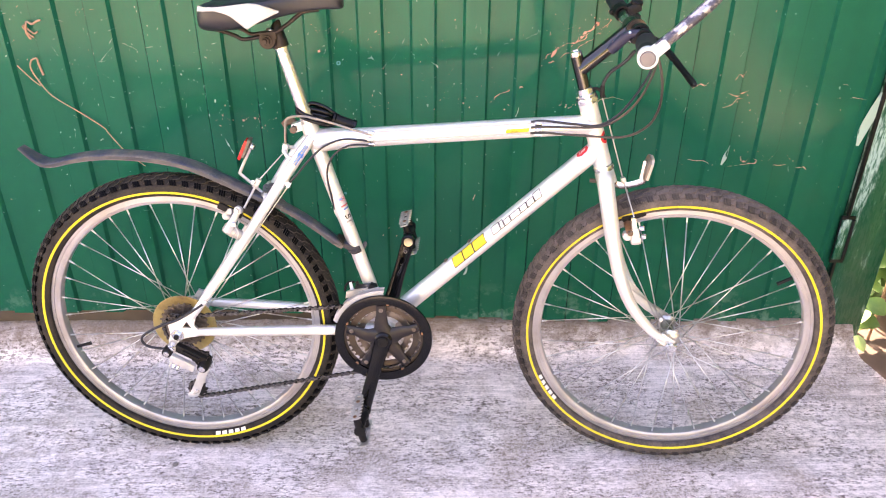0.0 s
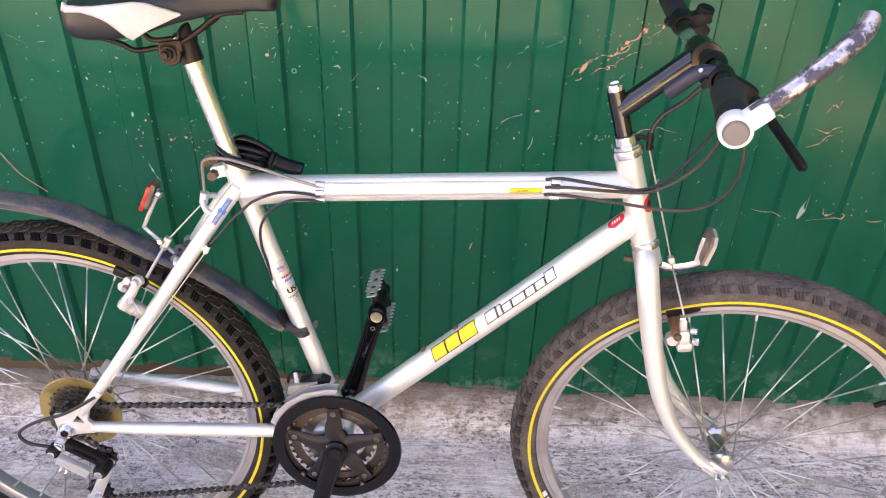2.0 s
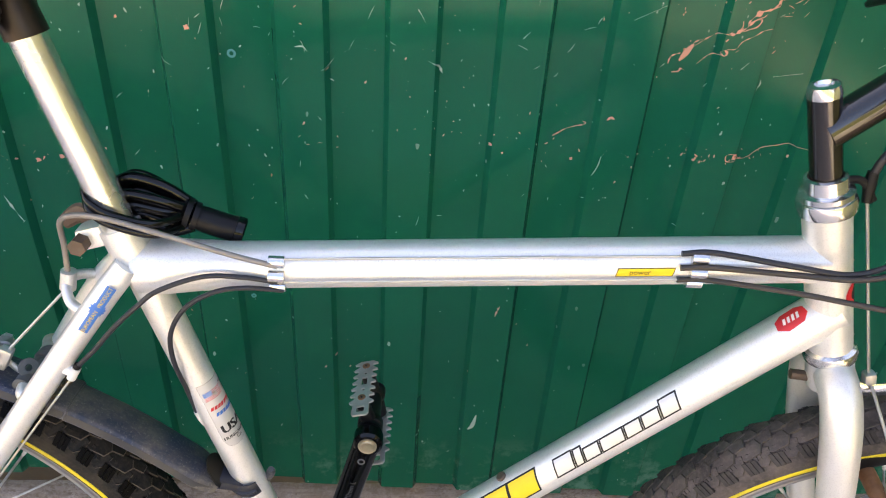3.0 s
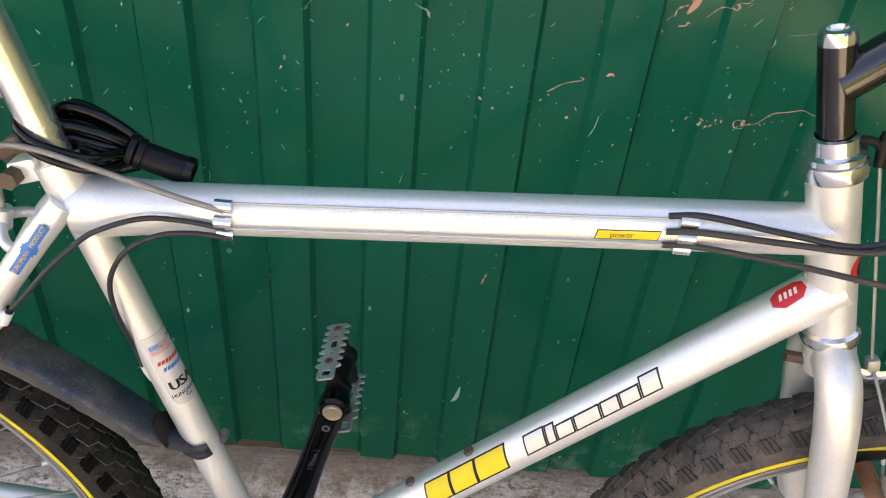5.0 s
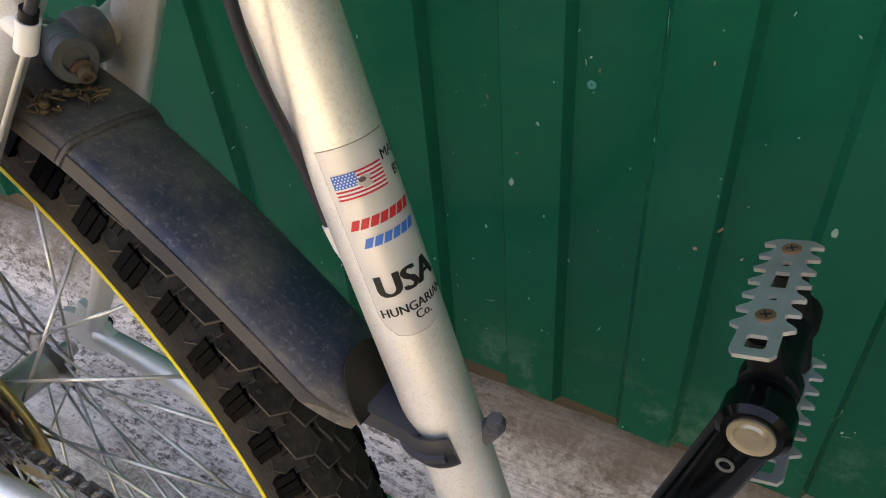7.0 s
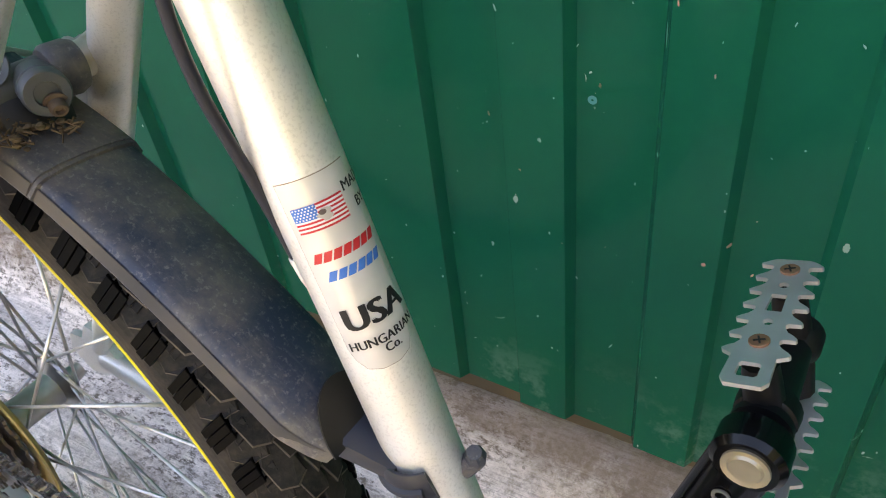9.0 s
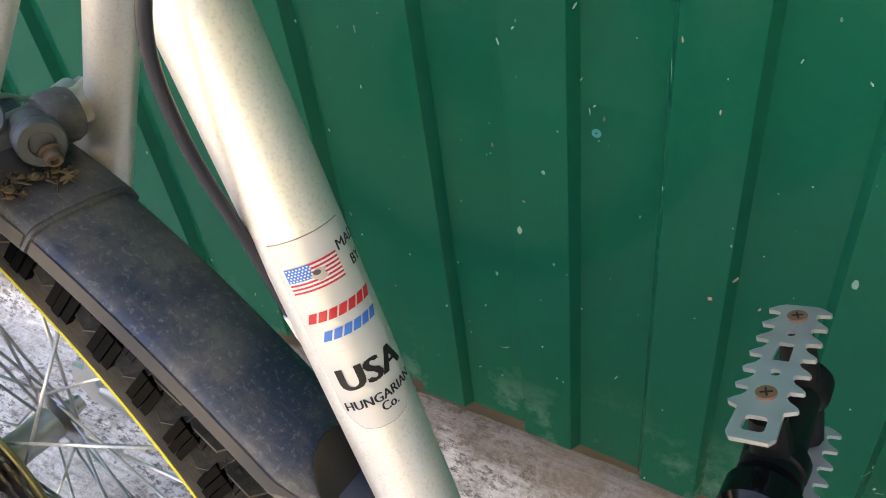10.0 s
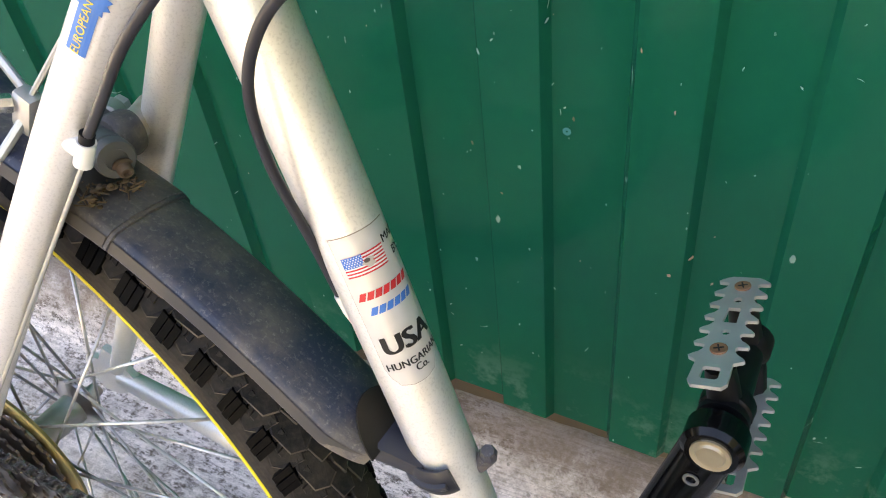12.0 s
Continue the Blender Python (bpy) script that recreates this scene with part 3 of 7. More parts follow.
tagged(BIKE, "silver hardtail mountain bicycle with yellow-striped knobbly tyres", "bicycle")

AXLE_R = V((-0.400, 0.0, 0.326))
AXLE_F = V((0.628, 0.0, 0.3225))
BB = V((0.0255, 0.0, 0.322))
HT_TOP, HT_BOT = V((0.4135, 0.0, 0.8135)), V((0.456, 0.0, 0.683))
STEER_AXIS = (HT_TOP - HT_BOT).normalized()
STEER = Matrix.Translation(HT_BOT) @ Matrix.Rotation(radians(-6.0), 4, STEER_AXIS) @ Matrix.Translation(-HT_BOT)
SEAT_BOT, SEAT_TOP, SEAT_R = V((0.0252, 0.0, 0.322)), V((-0.1122, 0.0, 0.760)), 0.0141
SEAT_DIR = (SEAT_TOP - SEAT_BOT).normalized()
DOWN_A, DOWN_B = V((0.0255, 0.0, 0.3294)), V((0.4475, 0.0, 0.7267))
DOWN_DIR, DOWN_R = (DOWN_B - DOWN_A).normalized(), 0.0184


def steered(*pts):
    return [STEER @ V(p) for p in pts]


def build_frame():
    bm = tube([SEAT_BOT, SEAT_TOP], SEAT_R, 40)
    join(bm, lathe([(0.0165, -0.036), (0.021, -0.034), (0.021, 0.034), (0.0165, 0.036)], 28, frame_of(BB, (0, 1, 0)), close=True))
    frame_ob = part("frame", bm, SILVER, BIKE, "silver painted welded steel frame")
    a, b = V((-0.1020, 0, 0.7282)), V((0.424, 0, 0.7685))
    tt = tube([a, a.lerp(b, 0.05), a.lerp(b, 0.11), a.lerp(b, 0.2), a.lerp(b, 0.6), b], [0.0215, 0.0225, 0.0205, 0.0188, 0.0185, 0.0185, 0.0185], 28, 6)
    part("top_tube", tt, SILVER, frame_ob)
    part("down_tube", tube([DOWN_A, DOWN_B], DOWN_R, 36), SILVER, frame_ob)
    d = (HT_BOT - HT_TOP)
    part("head_tube", tube([HT_TOP, HT_TOP.lerp(HT_BOT, 0.5), HT_BOT], 0.0176, 28, 3), SILVER, frame_ob)
    for s in (-1, 1):
        line = [(-0.106, -0.0150, 0.737), (-0.1370, -0.0270, 0.695), (-0.2150, -0.0500, 0.582), (-0.3000, -0.0680, 0.458), (-0.3690, -0.0695, 0.3645)] if s < 0 else [(-0.109, 0.0140, 0.737), (-0.1480, 0.0245, 0.695), (-0.2225, 0.0365, 0.582), (-0.304, 0.050, 0.458), (-0.385, 0.0635, 0.343)]
        part("seat_stay", tube(line, [0.0100, 0.0103, 0.0102, 0.0096, 0.0072], 20, 6), SILVER, frame_ob)
        part("chain_stay", tube([(-0.360 if s < 0 else -0.385, 0.064 * s, 0.331), (-0.25, 0.057 * s, 0.331), (-0.1, 0.043 * s, 0.3295), (0.003, 0.026 * s, 0.325)], [0.0085, 0.0105, 0.011, 0.0115], 18, 6), SILVER, frame_ob)
        outline = [(-0.030, -0.006), (-0.012, -0.022), (0.006, -0.020), (0.03, -0.004), (0.034, 0.010), (0.018, 0.030), (0.006, 0.034), (-0.006, 0.016), (-0.022, 0.014)]
        hole = [(0.004, 0.004), (0.016, 0.002), (0.013, 0.016)]
        if s < 0:
            outline = [(-0.018, 0.024), (-0.015, -0.002), (-0.021, -0.016), (-0.022, -0.030), (-0.008, -0.032), (0.002, -0.016), (0.016, -0.010), (0.044, -0.005), (0.044, 0.011), (0.036, 0.020), (0.042, 0.040), (0.030, 0.048), (0.010, 0.032), (-0.006, 0.026)]
            hole = [(0.012, 0.0145), (0.031, 0.0135), (0.022, 0.0285)]
        part("dropout", plate(outline, 0.006, Matrix.Translation(V((AXLE_R.x, 0.067 if s > 0 else -0.0640, AXLE_R.z + 0.003))) @ pose(0, 0, 0, 90), holes=(hole,)), SILVER, frame_ob)
    # bridges between the stays
    part("stay_bridge", tube([(-0.1900, -0.0395, 0.6212), (-0.2000, -0.030, 0.6220), (-0.2020, 0.012, 0.6225), (-0.2030, 0.034, 0.6215)], [0.0060, 0.0062, 0.0062, 0.0070], 16), SILVER, frame_ob)
    part("bridge_braze", tube([(-0.2022, 0.014, 0.6228), (-0.2028, 0.024, 0.6222), (-0.2035, 0.033, 0.6216)], [0.0072, 0.0078, 0.0105], 18), BRAZE, frame_ob, "grime-yellowed braze of the stay bridge")
    part("chain_stay_bridge", tube([(-0.0538, -0.036, 0.3244), (-0.0538, 0.036, 0.3244)], 0.007, 12), SILVER, frame_ob)
    # wire hanger loop of the rear brake
    part("wire_hanger", tube([(-0.1267, -0.026, 0.6966), (-0.1530, -0.016, 0.6982), (-0.1623, 0.0, 0.7098), (-0.1532, 0.016, 0.7079), (-0.1248, 0.024, 0.7005)], 0.0042, 10), SILVER, frame_ob)
    part("hanger_eye", tube([(-0.1631, 0.0, 0.7030), (-0.1595, 0.0, 0.7195)], 0.0062, 12), SILVER, frame_ob)
    # seat clamp lug with its rusty bolt
    part("seat_lug", tube([SEAT_TOP - SEAT_DIR * 0.030, SEAT_TOP + SEAT_DIR * 0.004], [0.0166, 0.0162], 24), SILVER, frame_ob)
    part("clamp_ear", block((0.022, 0.020, 0.018), pose(-0.1330, 0.0, 0.7550, 0, -18), 0.25), SILVER, frame_ob)
    part("clamp_bolt", tube([(-0.1390, -0.021, 0.7530), (-0.1390, 0.02, 0.7530)], 0.0070, 6), RUST, frame_ob)
    part("clamp_lever", tube([(-0.1390, 0.016, 0.7520), (-0.1520, 0.022, 0.7600), (-0.1680, 0.024, 0.7500)], [0.006, 0.0085, 0.006], 8, flat=0.5), RUST, frame_ob)
    # stops and guides
    stop = part("cable_stop", tube([(-0.1480, -0.0395, 0.6555), (-0.1535, -0.0405, 0.6455)], [0.0036, 0.0041, 0.0036], 16), CLAMP_WHITE, frame_ob, "scuffed white cable stop")
    part("stop_foot", tube([(-0.1620, -0.0385, 0.6560), (-0.1520, -0.0395, 0.6510)], [0.0046, 0.0040], 12), CLAMP_WHITE, stop)
    part("ferrule", tube([(-0.1462, -0.0392, 0.6590), (-0.1484, -0.0396, 0.6548)], 0.0029, 12), BLACK, stop)
    part("cable_stop", tube([(-0.0700, -0.0078, 0.5885), (-0.0676, -0.0060, 0.580), (-0.0650, -0.0045, 0.572)], [0.0028, 0.0034, 0.0030], 14), CLAMP_WHITE, frame_ob)
    for t in (0.333, 0.446):
        p = DOWN_A.lerp(DOWN_B, t) + V((-DOWN_DIR.z, 0, DOWN_DIR.x)) * (DOWN_R - 0.0004)
        part("bottle_bolt", disc(0.0048, 0.0035, frame_of(p, (-DOWN_DIR.z, 0, DOWN_DIR.x)), 12), RUST, frame_ob)
    for p, q in (((0.008, -0.002), "l"), ((0.3235, 0.0), "r")):
        u = (p[0] - a.x) / (b.x - a.x)
        c = a.lerp(b, u)
        for k, z in enumerate((0.012, 0.001, -0.010)):
            off = math.sqrt(max(0.0190 ** 2 - (z - 0.002) ** 2, 0.0))
            part("cable_clip", tube([c + V((-0.006, -off - 0.0005, z)), c + V((0.006, -off - 0.0005, z))], 0.0048, 12), CHROME, frame_ob)
    return frame_ob


FRAME = build_frame()


TYRE_R, TYRE_W, TYRE_SIDE = 0.303, 0.0235, 0.0262
LUGS, LUG_AT = 82, -38.6
RIB = [(-0.0020, -0.0050), (0.0020, -0.0050), (0.0020, 0.0050), (-0.0020, 0.0050)]
RAMP = [(-0.0015, -0.0036), (0.0015, -0.0036), (0.0015, 0.0036), (-0.0015, 0.0036)]
PLATE_A = [(-0.0070, -0.0058), (0.0040, -0.0078), (0.0084, -0.0020), (0.0060, 0.0062), (-0.0020, 0.0078), (-0.0088, 0.0040)]
PLATE_B = [(-0.0112, -0.0040), (-0.0020, -0.0070), (0.0112, -0.0050), (0.0120, 0.0010), (0.0060, 0.0066), (-0.0050, 0.0058), (-0.0116, 0.0030)]
PLATE_C = [(-0.0112, -0.0030), (0.0010, -0.0050), (0.0114, -0.0032), (0.0090, 0.0034), (0.0030, 0.0050), (-0.0100, 0.0040)]


def section(phi, h):
    """Radius and height of the tyre's round section at an angle from its crown."""
    return TYRE_R + (TYRE_W + h) * math.cos(phi), (TYRE_SIDE + h) * math.sin(phi)


def tread_piece(bm, rim, at, across, outline, h, chamfer, shear, tip=0.0):
    """A raised piece of the tread; its chamfers go into the bmesh rim."""
    def ring(target, k, lift):
        out = []
        for u, v in outline:
            r, z = section(radians(across) + v * k / TYRE_W, lift + (tip * u if lift > 0 else 0.0))
            a = at + (u * k + shear * v * k) / 0.318
            out.append(target.verts.new((r * math.cos(a), r * math.sin(a), z)))
        return out

    k = 1.0 - chamfer / 0.0045
    base, low, top = ring(bm, 1.04, -0.001), ring(bm, 1.0, h - chamfer * 0.8), ring(bm, k, h)
    n = len(outline)
    bm.faces.new(top)
    for i in range(n):
        bm.faces.new((base[i], base[(i + 1) % n], low[(i + 1) % n], low[i]))
    low2, top2 = (low, top) if rim is bm else (ring(rim, 1.0, h - chamfer * 0.8), ring(rim, k, h))
    for i in range(n):
        j = (i + 1) % n
        if outline[i][0] + outline[j][0] > 0.004:
            rim.faces.new((low2[i], low2[j], top2[j], top2[i]))
        else:
            bm.faces.new((low[i], low[j], top[j], top[i]))


def build_wheel(name, centre, turn, drive, valve_at):
    """turn: the pose of the wheel's plane; local z is the axle, towards the far side."""
    m = turn @ Matrix.Translation(centre) @ pose(0, 0, 0, -90)
    rim = lathe([(0.2690, -0.010), (0.2715, -0.0122), (0.2748, -0.0125), (0.2754, -0.0104), (0.2812, -0.0104), (0.2818, -0.0126), (0.2880, -0.0128), (0.2880, -0.0112), (0.279, -0.009), (0.279, 0.009), (0.2880, 0.0112), (0.2880, 0.0128), (0.2818, 0.0126), (0.2812, 0.0104), (0.2754, 0.0104), (0.2748, 0.0125), (0.2715, 0.0122), (0.2690, 0.010), (0.2675, 0.0)], 96, None, close=True)
    wheel = part(name, rim, RIM, BIKE, "alloy-rimmed spoked wheel", m)
    # tyre: a round carcass, and a tread of ribbed shoulder lugs and slanted plates
    bm = lathe([(0.2868, -0.0140)] + [section(math.radians(a), 0.0) for a in range(-128, 129, 8)] + [(0.2868, 0.0140)], 120)
    tread, edges = bmesh.new(), bmesh.new()
    for i in range(LUGS):
        for s in (-1, 1):
            o = radians(LUG_AT) + 2 * math.pi * (i + (0.5 if s > 0 else 0.0)) / LUGS
            for k in (-1, 0, 1):
                tread_piece(tread, tread, o + 0.0139 * k, 54.0 * s, RIB, 0.0048 - 0.0007 * abs(k), 0.0003, 0.30 * s)
                tread_piece(bm, edges, o + 0.0125 * k + 0.016, 37.0 * s, RAMP, 0.0028, 0.0004, 0.30 * s)
            tread_piece(bm, edges, o + math.pi / LUGS, 42.0 * s, PLATE_A, 0.0020, 0.00045, -0.30 * s, 0.10)
            tread_piece(bm, edges, o + 0.010, 23.5 * s, PLATE_B, 0.0032, 0.00045, -0.42 * s, 0.12)
            tread_piece(bm, edges, o + math.pi / LUGS + 0.012, 7.5 * s, PLATE_C, 0.0034, 0.00045, -0.42 * s, 0.12)
    tyre = part("tyre", bm, RUBBER if drive else RUBBER_DUSTY, wheel, "dusty black knobbly tyre", m, smooth=False)
    tagged(part("tread", tread, TREAD if drive else TREAD_SHADED, tyre, "black rubber side lugs", m, smooth=False), kind="stuff")
    tagged(part("tread_edges", edges, TREAD_EDGE, tyre, "dust-pale edges of the tread", m, smooth=False), kind="stuff")
    for s in (-1, 1):
        ring = [section(math.acos((r - TYRE_R) / TYRE_W) * s, h) for r, h in ((0.2952, 0.0001), (0.2956, 0.0007), (0.2976, 0.0008), (0.2996, 0.0007), (0.3000, 0.0001))]
        part("sidewall_stripe", lathe(ring, 160), YELLOW, wheel, "bright yellow pinstripe", m)
    # hub
    zf = (-0.020, 0.030) if drive else (-0.030, 0.030)
    fr = 0.0255 if drive else 0.021
    hub = lathe([(0.0, -0.048), (0.006, -0.048), (0.006, zf[0] - 0.004), (fr - 0.002, zf[0] - 0.002), (fr, zf[0]), (fr - 0.001, zf[0] + 0.002), (0.0135, zf[0] + 0.006), (0.0125, 0.0), (0.0135, zf[1] - 0.006), (fr - 0.001, zf[1] - 0.002), (fr, zf[1]), (fr - 0.002, zf[1] + 0.002), (0.008, zf[1] + 0.006), (0.006, 0.048), (0.0, 0.048)], 28)
    part("hub", hub, HUB, wheel, "dull silver hub", m)
    # spokes, crossed three times
    sp = bpy.data.meshes.new("spoke")
    sb = tube([(0, 0, 0), (0, 0, 1)], 0.00118, 6)
    for f in sb.faces:
        f.smooth = True
    sb.to_mesh(sp)
    sb.free()
    sp.materials.append(STEEL)
    nip = bpy.data.meshes.new("nipple")
    nb = tube([(0, 0, 0), (0, 0, 0.012)], [0.0021, 0.0017], 6)
    nb.to_mesh(nip)
    nb.free()
    nip.materials.append(STEEL)
    for i in range(36):
        s = 0 if i % 2 else 1
        k = i // 2
        a_rim = 2 * math.pi * i / 36
        sign = 1 if k % 2 else -1
        a_hub = a_rim + sign * radians(66)
        p = V((fr * 0.86 * math.cos(a_hub), fr * 0.86 * math.sin(a_hub), zf[s] + (0.0015 if k % 2 else -0.0015)))
        q = V((0.268 * math.cos(a_rim), 0.268 * math.sin(a_rim), 0.003 * (1 if s else -1)))
        fm = m @ frame_of(p, q - p)
        hang("spoke", sp, wheel, "", fm @ Matrix.Diagonal((1, 1, (q - p).length, 1)))
        hang("nipple", nip, wheel, "", m @ frame_of(q, p - q))
    va = radians(valve_at)
    vd = V((math.cos(va), math.sin(va), 0))
    part("valve", tube([vd * 0.27, vd * 0.252, vd * 0.236], [0.0036, 0.0034, 0.004], 10, 2), BLACK, wheel, "black valve cap", m)
    return wheel, m


# local angles of the wheel run from ahead downwards
REAR, REAR_M = build_wheel("rear_wheel", AXLE_R, Matrix(), True, 163)
FRONT, FRONT_M = build_wheel("front_wheel", AXLE_F, STEER, False, -33)


def sidewall_name(wheel, m, mid, span):
    """The tyre maker's name as five plain white blocks bent along the sidewall."""
    bm = bmesh.new()
    for i in range(5):
        a0 = mid - span / 2 + span * i / 5
        a1 = a0 + span / 5 * 0.72
        ring = []
        for a, r in ((a0, 0.2880), (a1, 0.2880), (a1, 0.2943), (a0, 0.2943)):
            z = -TYRE_SIDE * math.sqrt(1.0 - ((r - TYRE_R) / TYRE_W) ** 2) - 0.0007
            ring.append(bm.verts.new((r * math.cos(radians(a)), r * math.sin(radians(a)), z)))
        bm.faces.new(ring)
    part("sidewall_lettering", bm, WHITE_PRINT, wheel, "row of white blocks", m, smooth=False)


sidewall_name(REAR, REAR_M, 77, 15)
sidewall_name(FRONT, FRONT_M, 148, 15)


def build_fork():
    crown = HT_BOT - STEER_AXIS * 0.016
    bm = tube(steered(HT_BOT - STEER_AXIS * 0.004, crown - STEER_AXIS * 0.016), [0.0185, 0.0195], 24)
    for s in (-1, 1):
        join(bm, tube(steered(crown + V((0, 0.004 * s, 0.002)), crown + V((0.0015, 0.024 * s, -0.003))), [0.0165, 0.0155], 18))
    fork = part("fork", bm, SILVER, BIKE, "silver rigid steel fork with curved blades")
    for s in (-1, 1):
        part("blade", tube(steered((0.4600, 0.012 * s, 0.6690), (0.4612, 0.032 * s, 0.6625), (0.4655, 0.0435 * s, 0.6400), (0.4725, 0.0475 * s, 0.6076), (0.4885, 0.0485 * s, 0.5393), (0.5094, 0.0495 * s, 0.4672), (0.5408, 0.051 * s, 0.4015), (0.5828, 0.0525 * s, 0.3525), (0.6085, 0.053 * s, 0.3350)), [0.0158, 0.0160, 0.0160, 0.0157, 0.0148, 0.0135, 0.0118, 0.0098, 0.0078], 20, 6), SILVER, fork)
        part("fork_end", block((0.034, 0.006, 0.022), STEER @ pose(0.6150, 0.0535 * s, 0.3311, 0, 32), 0.25), SILVER, fork)
        part("axle_nut", disc(0.0105, 0.009, STEER @ frame_of((0.628, 0.057 * s, 0.3205), (0, s, 0)), 6), CHROME, fork)
        part("axle_end", disc(0.0048, 0.018, STEER @ frame_of((0.6175, 0.057 * s, 0.3290), (0, s, 0)), 12), CHROME, fork)
    # headset
    part("crown_race", lathe([(0.0176, -0.006), (0.0205, -0.005), (0.0215, 0.0), (0.0205, 0.004), (0.0176, 0.006)], 28, frame_of(HT_BOT + STEER_AXIS * 0.001, STEER_AXIS), close=True), CHROME, fork)
    part("headset_cup", lathe([(0.0176, -0.004), (0.0205, -0.003), (0.0215, 0.004), (0.0205, 0.008), (0.018, 0.009)], 28, frame_of(HT_TOP, STEER_AXIS), close=True), CHROME, fork)
    part("headset_nut", lathe([(0.0155, 0.009), (0.0195, 0.0095), (0.0195, 0.0135), (0.0155, 0.0150), (0.0150, 0.025), (0.0125, 0.026)], 28, frame_of(HT_TOP, STEER_AXIS), close=True), CHROME, fork)
    # front cable hanger plate
    part("cable_hanger", tube([HT_TOP + STEER_AXIS * 0.018, HT_TOP + STEER_AXIS * 0.019 + V((0.024, 0, 0.004)), (0.4457, -0.001, 0.8200)], [0.0040, 0.0030, 0.0030], 10, flat=0.6), BLACK, fork)
    return fork


FORK = build_fork()


def build_cockpit():
    top = HT_TOP + STEER_AXIS * 0.091
    bm = tube([HT_TOP + STEER_AXIS * 0.02, top], 0.0114, 24)
    stem = part("stem", bm, STEM_GLOSS, BIKE, "glossy black quill stem")
    part("stem_cap", lathe([(0, 0.0025), (0.0055, 0.0025), (0.0065, 0.005), (0.0105, 0.0042), (0.0116, 0.0), (0.0116, -0.004)], 24, frame_of(top, STEER_AXIS)), CHROME, stem)
    elbow, clamp = HT_TOP + STEER_AXIS * 0.060, V((0.485, 0.0, 0.948))
    part("extension", tube([elbow, elbow.lerp(clamp, 0.5), elbow.lerp(clamp, 0.92)], [0.0140, 0.0136, 0.0140], 24), STEM_GLOSS, stem)
    part("bar_clamp", tube([clamp + V((0.001, -0.021, 0)), clamp + V((0, 0.021, 0))], 0.0172, 20), BLACK_GLOSS, stem)
    part("clamp_rim", lathe([(0.0112, 0.0), (0.0178, 0.0), (0.0184, 0.0015), (0.0178, 0.0045), (0.0112, 0.0045)], 28, frame_of(clamp + V((0, -0.0225, 0)), (0, -1, 0)), close=True), RING_DARK, stem, "scuffed rim of the bar clamp")
    part("clamp_lug", block((0.016, 0.026, 0.014), Matrix.Translation(clamp + V((-0.004, 0, -0.0190))) @ pose(0, 0, 0, 0, -30), 0.3), STEM_GLOSS, stem)
    part("clamp_screw", disc(0.0042, 0.005, frame_of(clamp + V((-0.006, -0.0120, -0.0200)), (-0.2, -1, -0.2)), 6), STEEL, stem)
    near = [(0.485, 0.0, 0.948), (0.4835, -0.07, 0.9485), (0.470, -0.17, 0.9520), (0.4465, -0.292, 0.9510)]
    far = [(0.485, 0.0, 0.948), (0.4865, 0.07, 0.9485), (0.487, 0.16, 0.958), (0.485, 0.264, 0.975)]
    bar = part("handlebar", tube(far[::-1] + near[1:], 0.0112, 16, 6), BLACK_GLOSS, BIKE, "black steel handlebar with worn bar ends")
    for side, pts, ring_mat in ((-1, near, CLAMP_WHITE), (1, far, BLACK)):
        e = V(pts[-1])
        d = (V(pts[-1]) - V(pts[-2])).normalized()
        part("grip", lathe([(0.0115, -0.106), (0.0156, -0.105), (0.0166, -0.101), (0.0166, -0.094), (0.0158, -0.091), (0.0152, -0.060), (0.0149, -0.034), (0.0154, -0.031), (0.0154, -0.026), (0.0148, -0.023), (0.0146, 0.0), (0.0115, 0.001)], 28, frame_of(e - d * 0.008, d)), GRIP, bar, "black rubber grip with raised bands")
        cm = frame_of(e - d * 0.009, d)
        part("bar_end_clamp", lathe([(0.0113, 0.0), (0.0145, 0.0), (0.0154, 0.002), (0.0154, 0.020), (0.0145, 0.0225), (0.0118, 0.0225), (0.0114, 0.020)], 32, cm), ring_mat, bar, "scuffed white bar-end clamp" if side < 0 else "")
        part("clamp_neck", block((0.027, 0.021, 0.017), Matrix.Translation(e + V((0.0145, 0.004 * side, 0.0140))) @ pose(0, 0, 0, 0, -41), 0.3), ring_mat, bar)
        part("end_plug", lathe([(0.0116, 0.019), (0.0113, 0.0235), (0.0100, 0.0255), (0.0, 0.026)], 28, cm), GREY_PLUG, bar)
        part("bar_end", tube([e + V((0.012, 0.004 * side, 0.0140)), e + V((0.045, 0.003 * side, 0.0435)), e + V((0.074, 0.003 * -side, 0.069)), e + V((0.092, 0.012 * -side, 0.086)), e + V((0.100, 0.024 * -side, 0.096))], [0.0084, 0.0087, 0.0092, 0.0096, 0.0090], 16), WORN, bar, "bar end with black paint worn to bare metal")
        # brake lever with its clamp body
        o = V(pts[2]) + (V(pts[1]) - V(pts[2])) * 0.42
        if side > 0:
            o += d * 0.020
        body = lathe([(0.0112, -0.009), (0.0142, -0.009), (0.0148, -0.006), (0.0148, 0.006), (0.0142, 0.009), (0.0112, 0.009)], 20, frame_of(o, d), close=True)
        join(body, disc(0.0052, 0.016, frame_of(o + V((-0.016, -0.006, -0.004)), (0, 1, 0)), 12))
        join(body, block((0.034, 0.026, 0.020), Matrix.Translation(o + V((0.022, 0, -0.010))) @ pose(0, 0, 0, 0, 25), 0.3))
        part("lever_body", body, BLACK, bar)
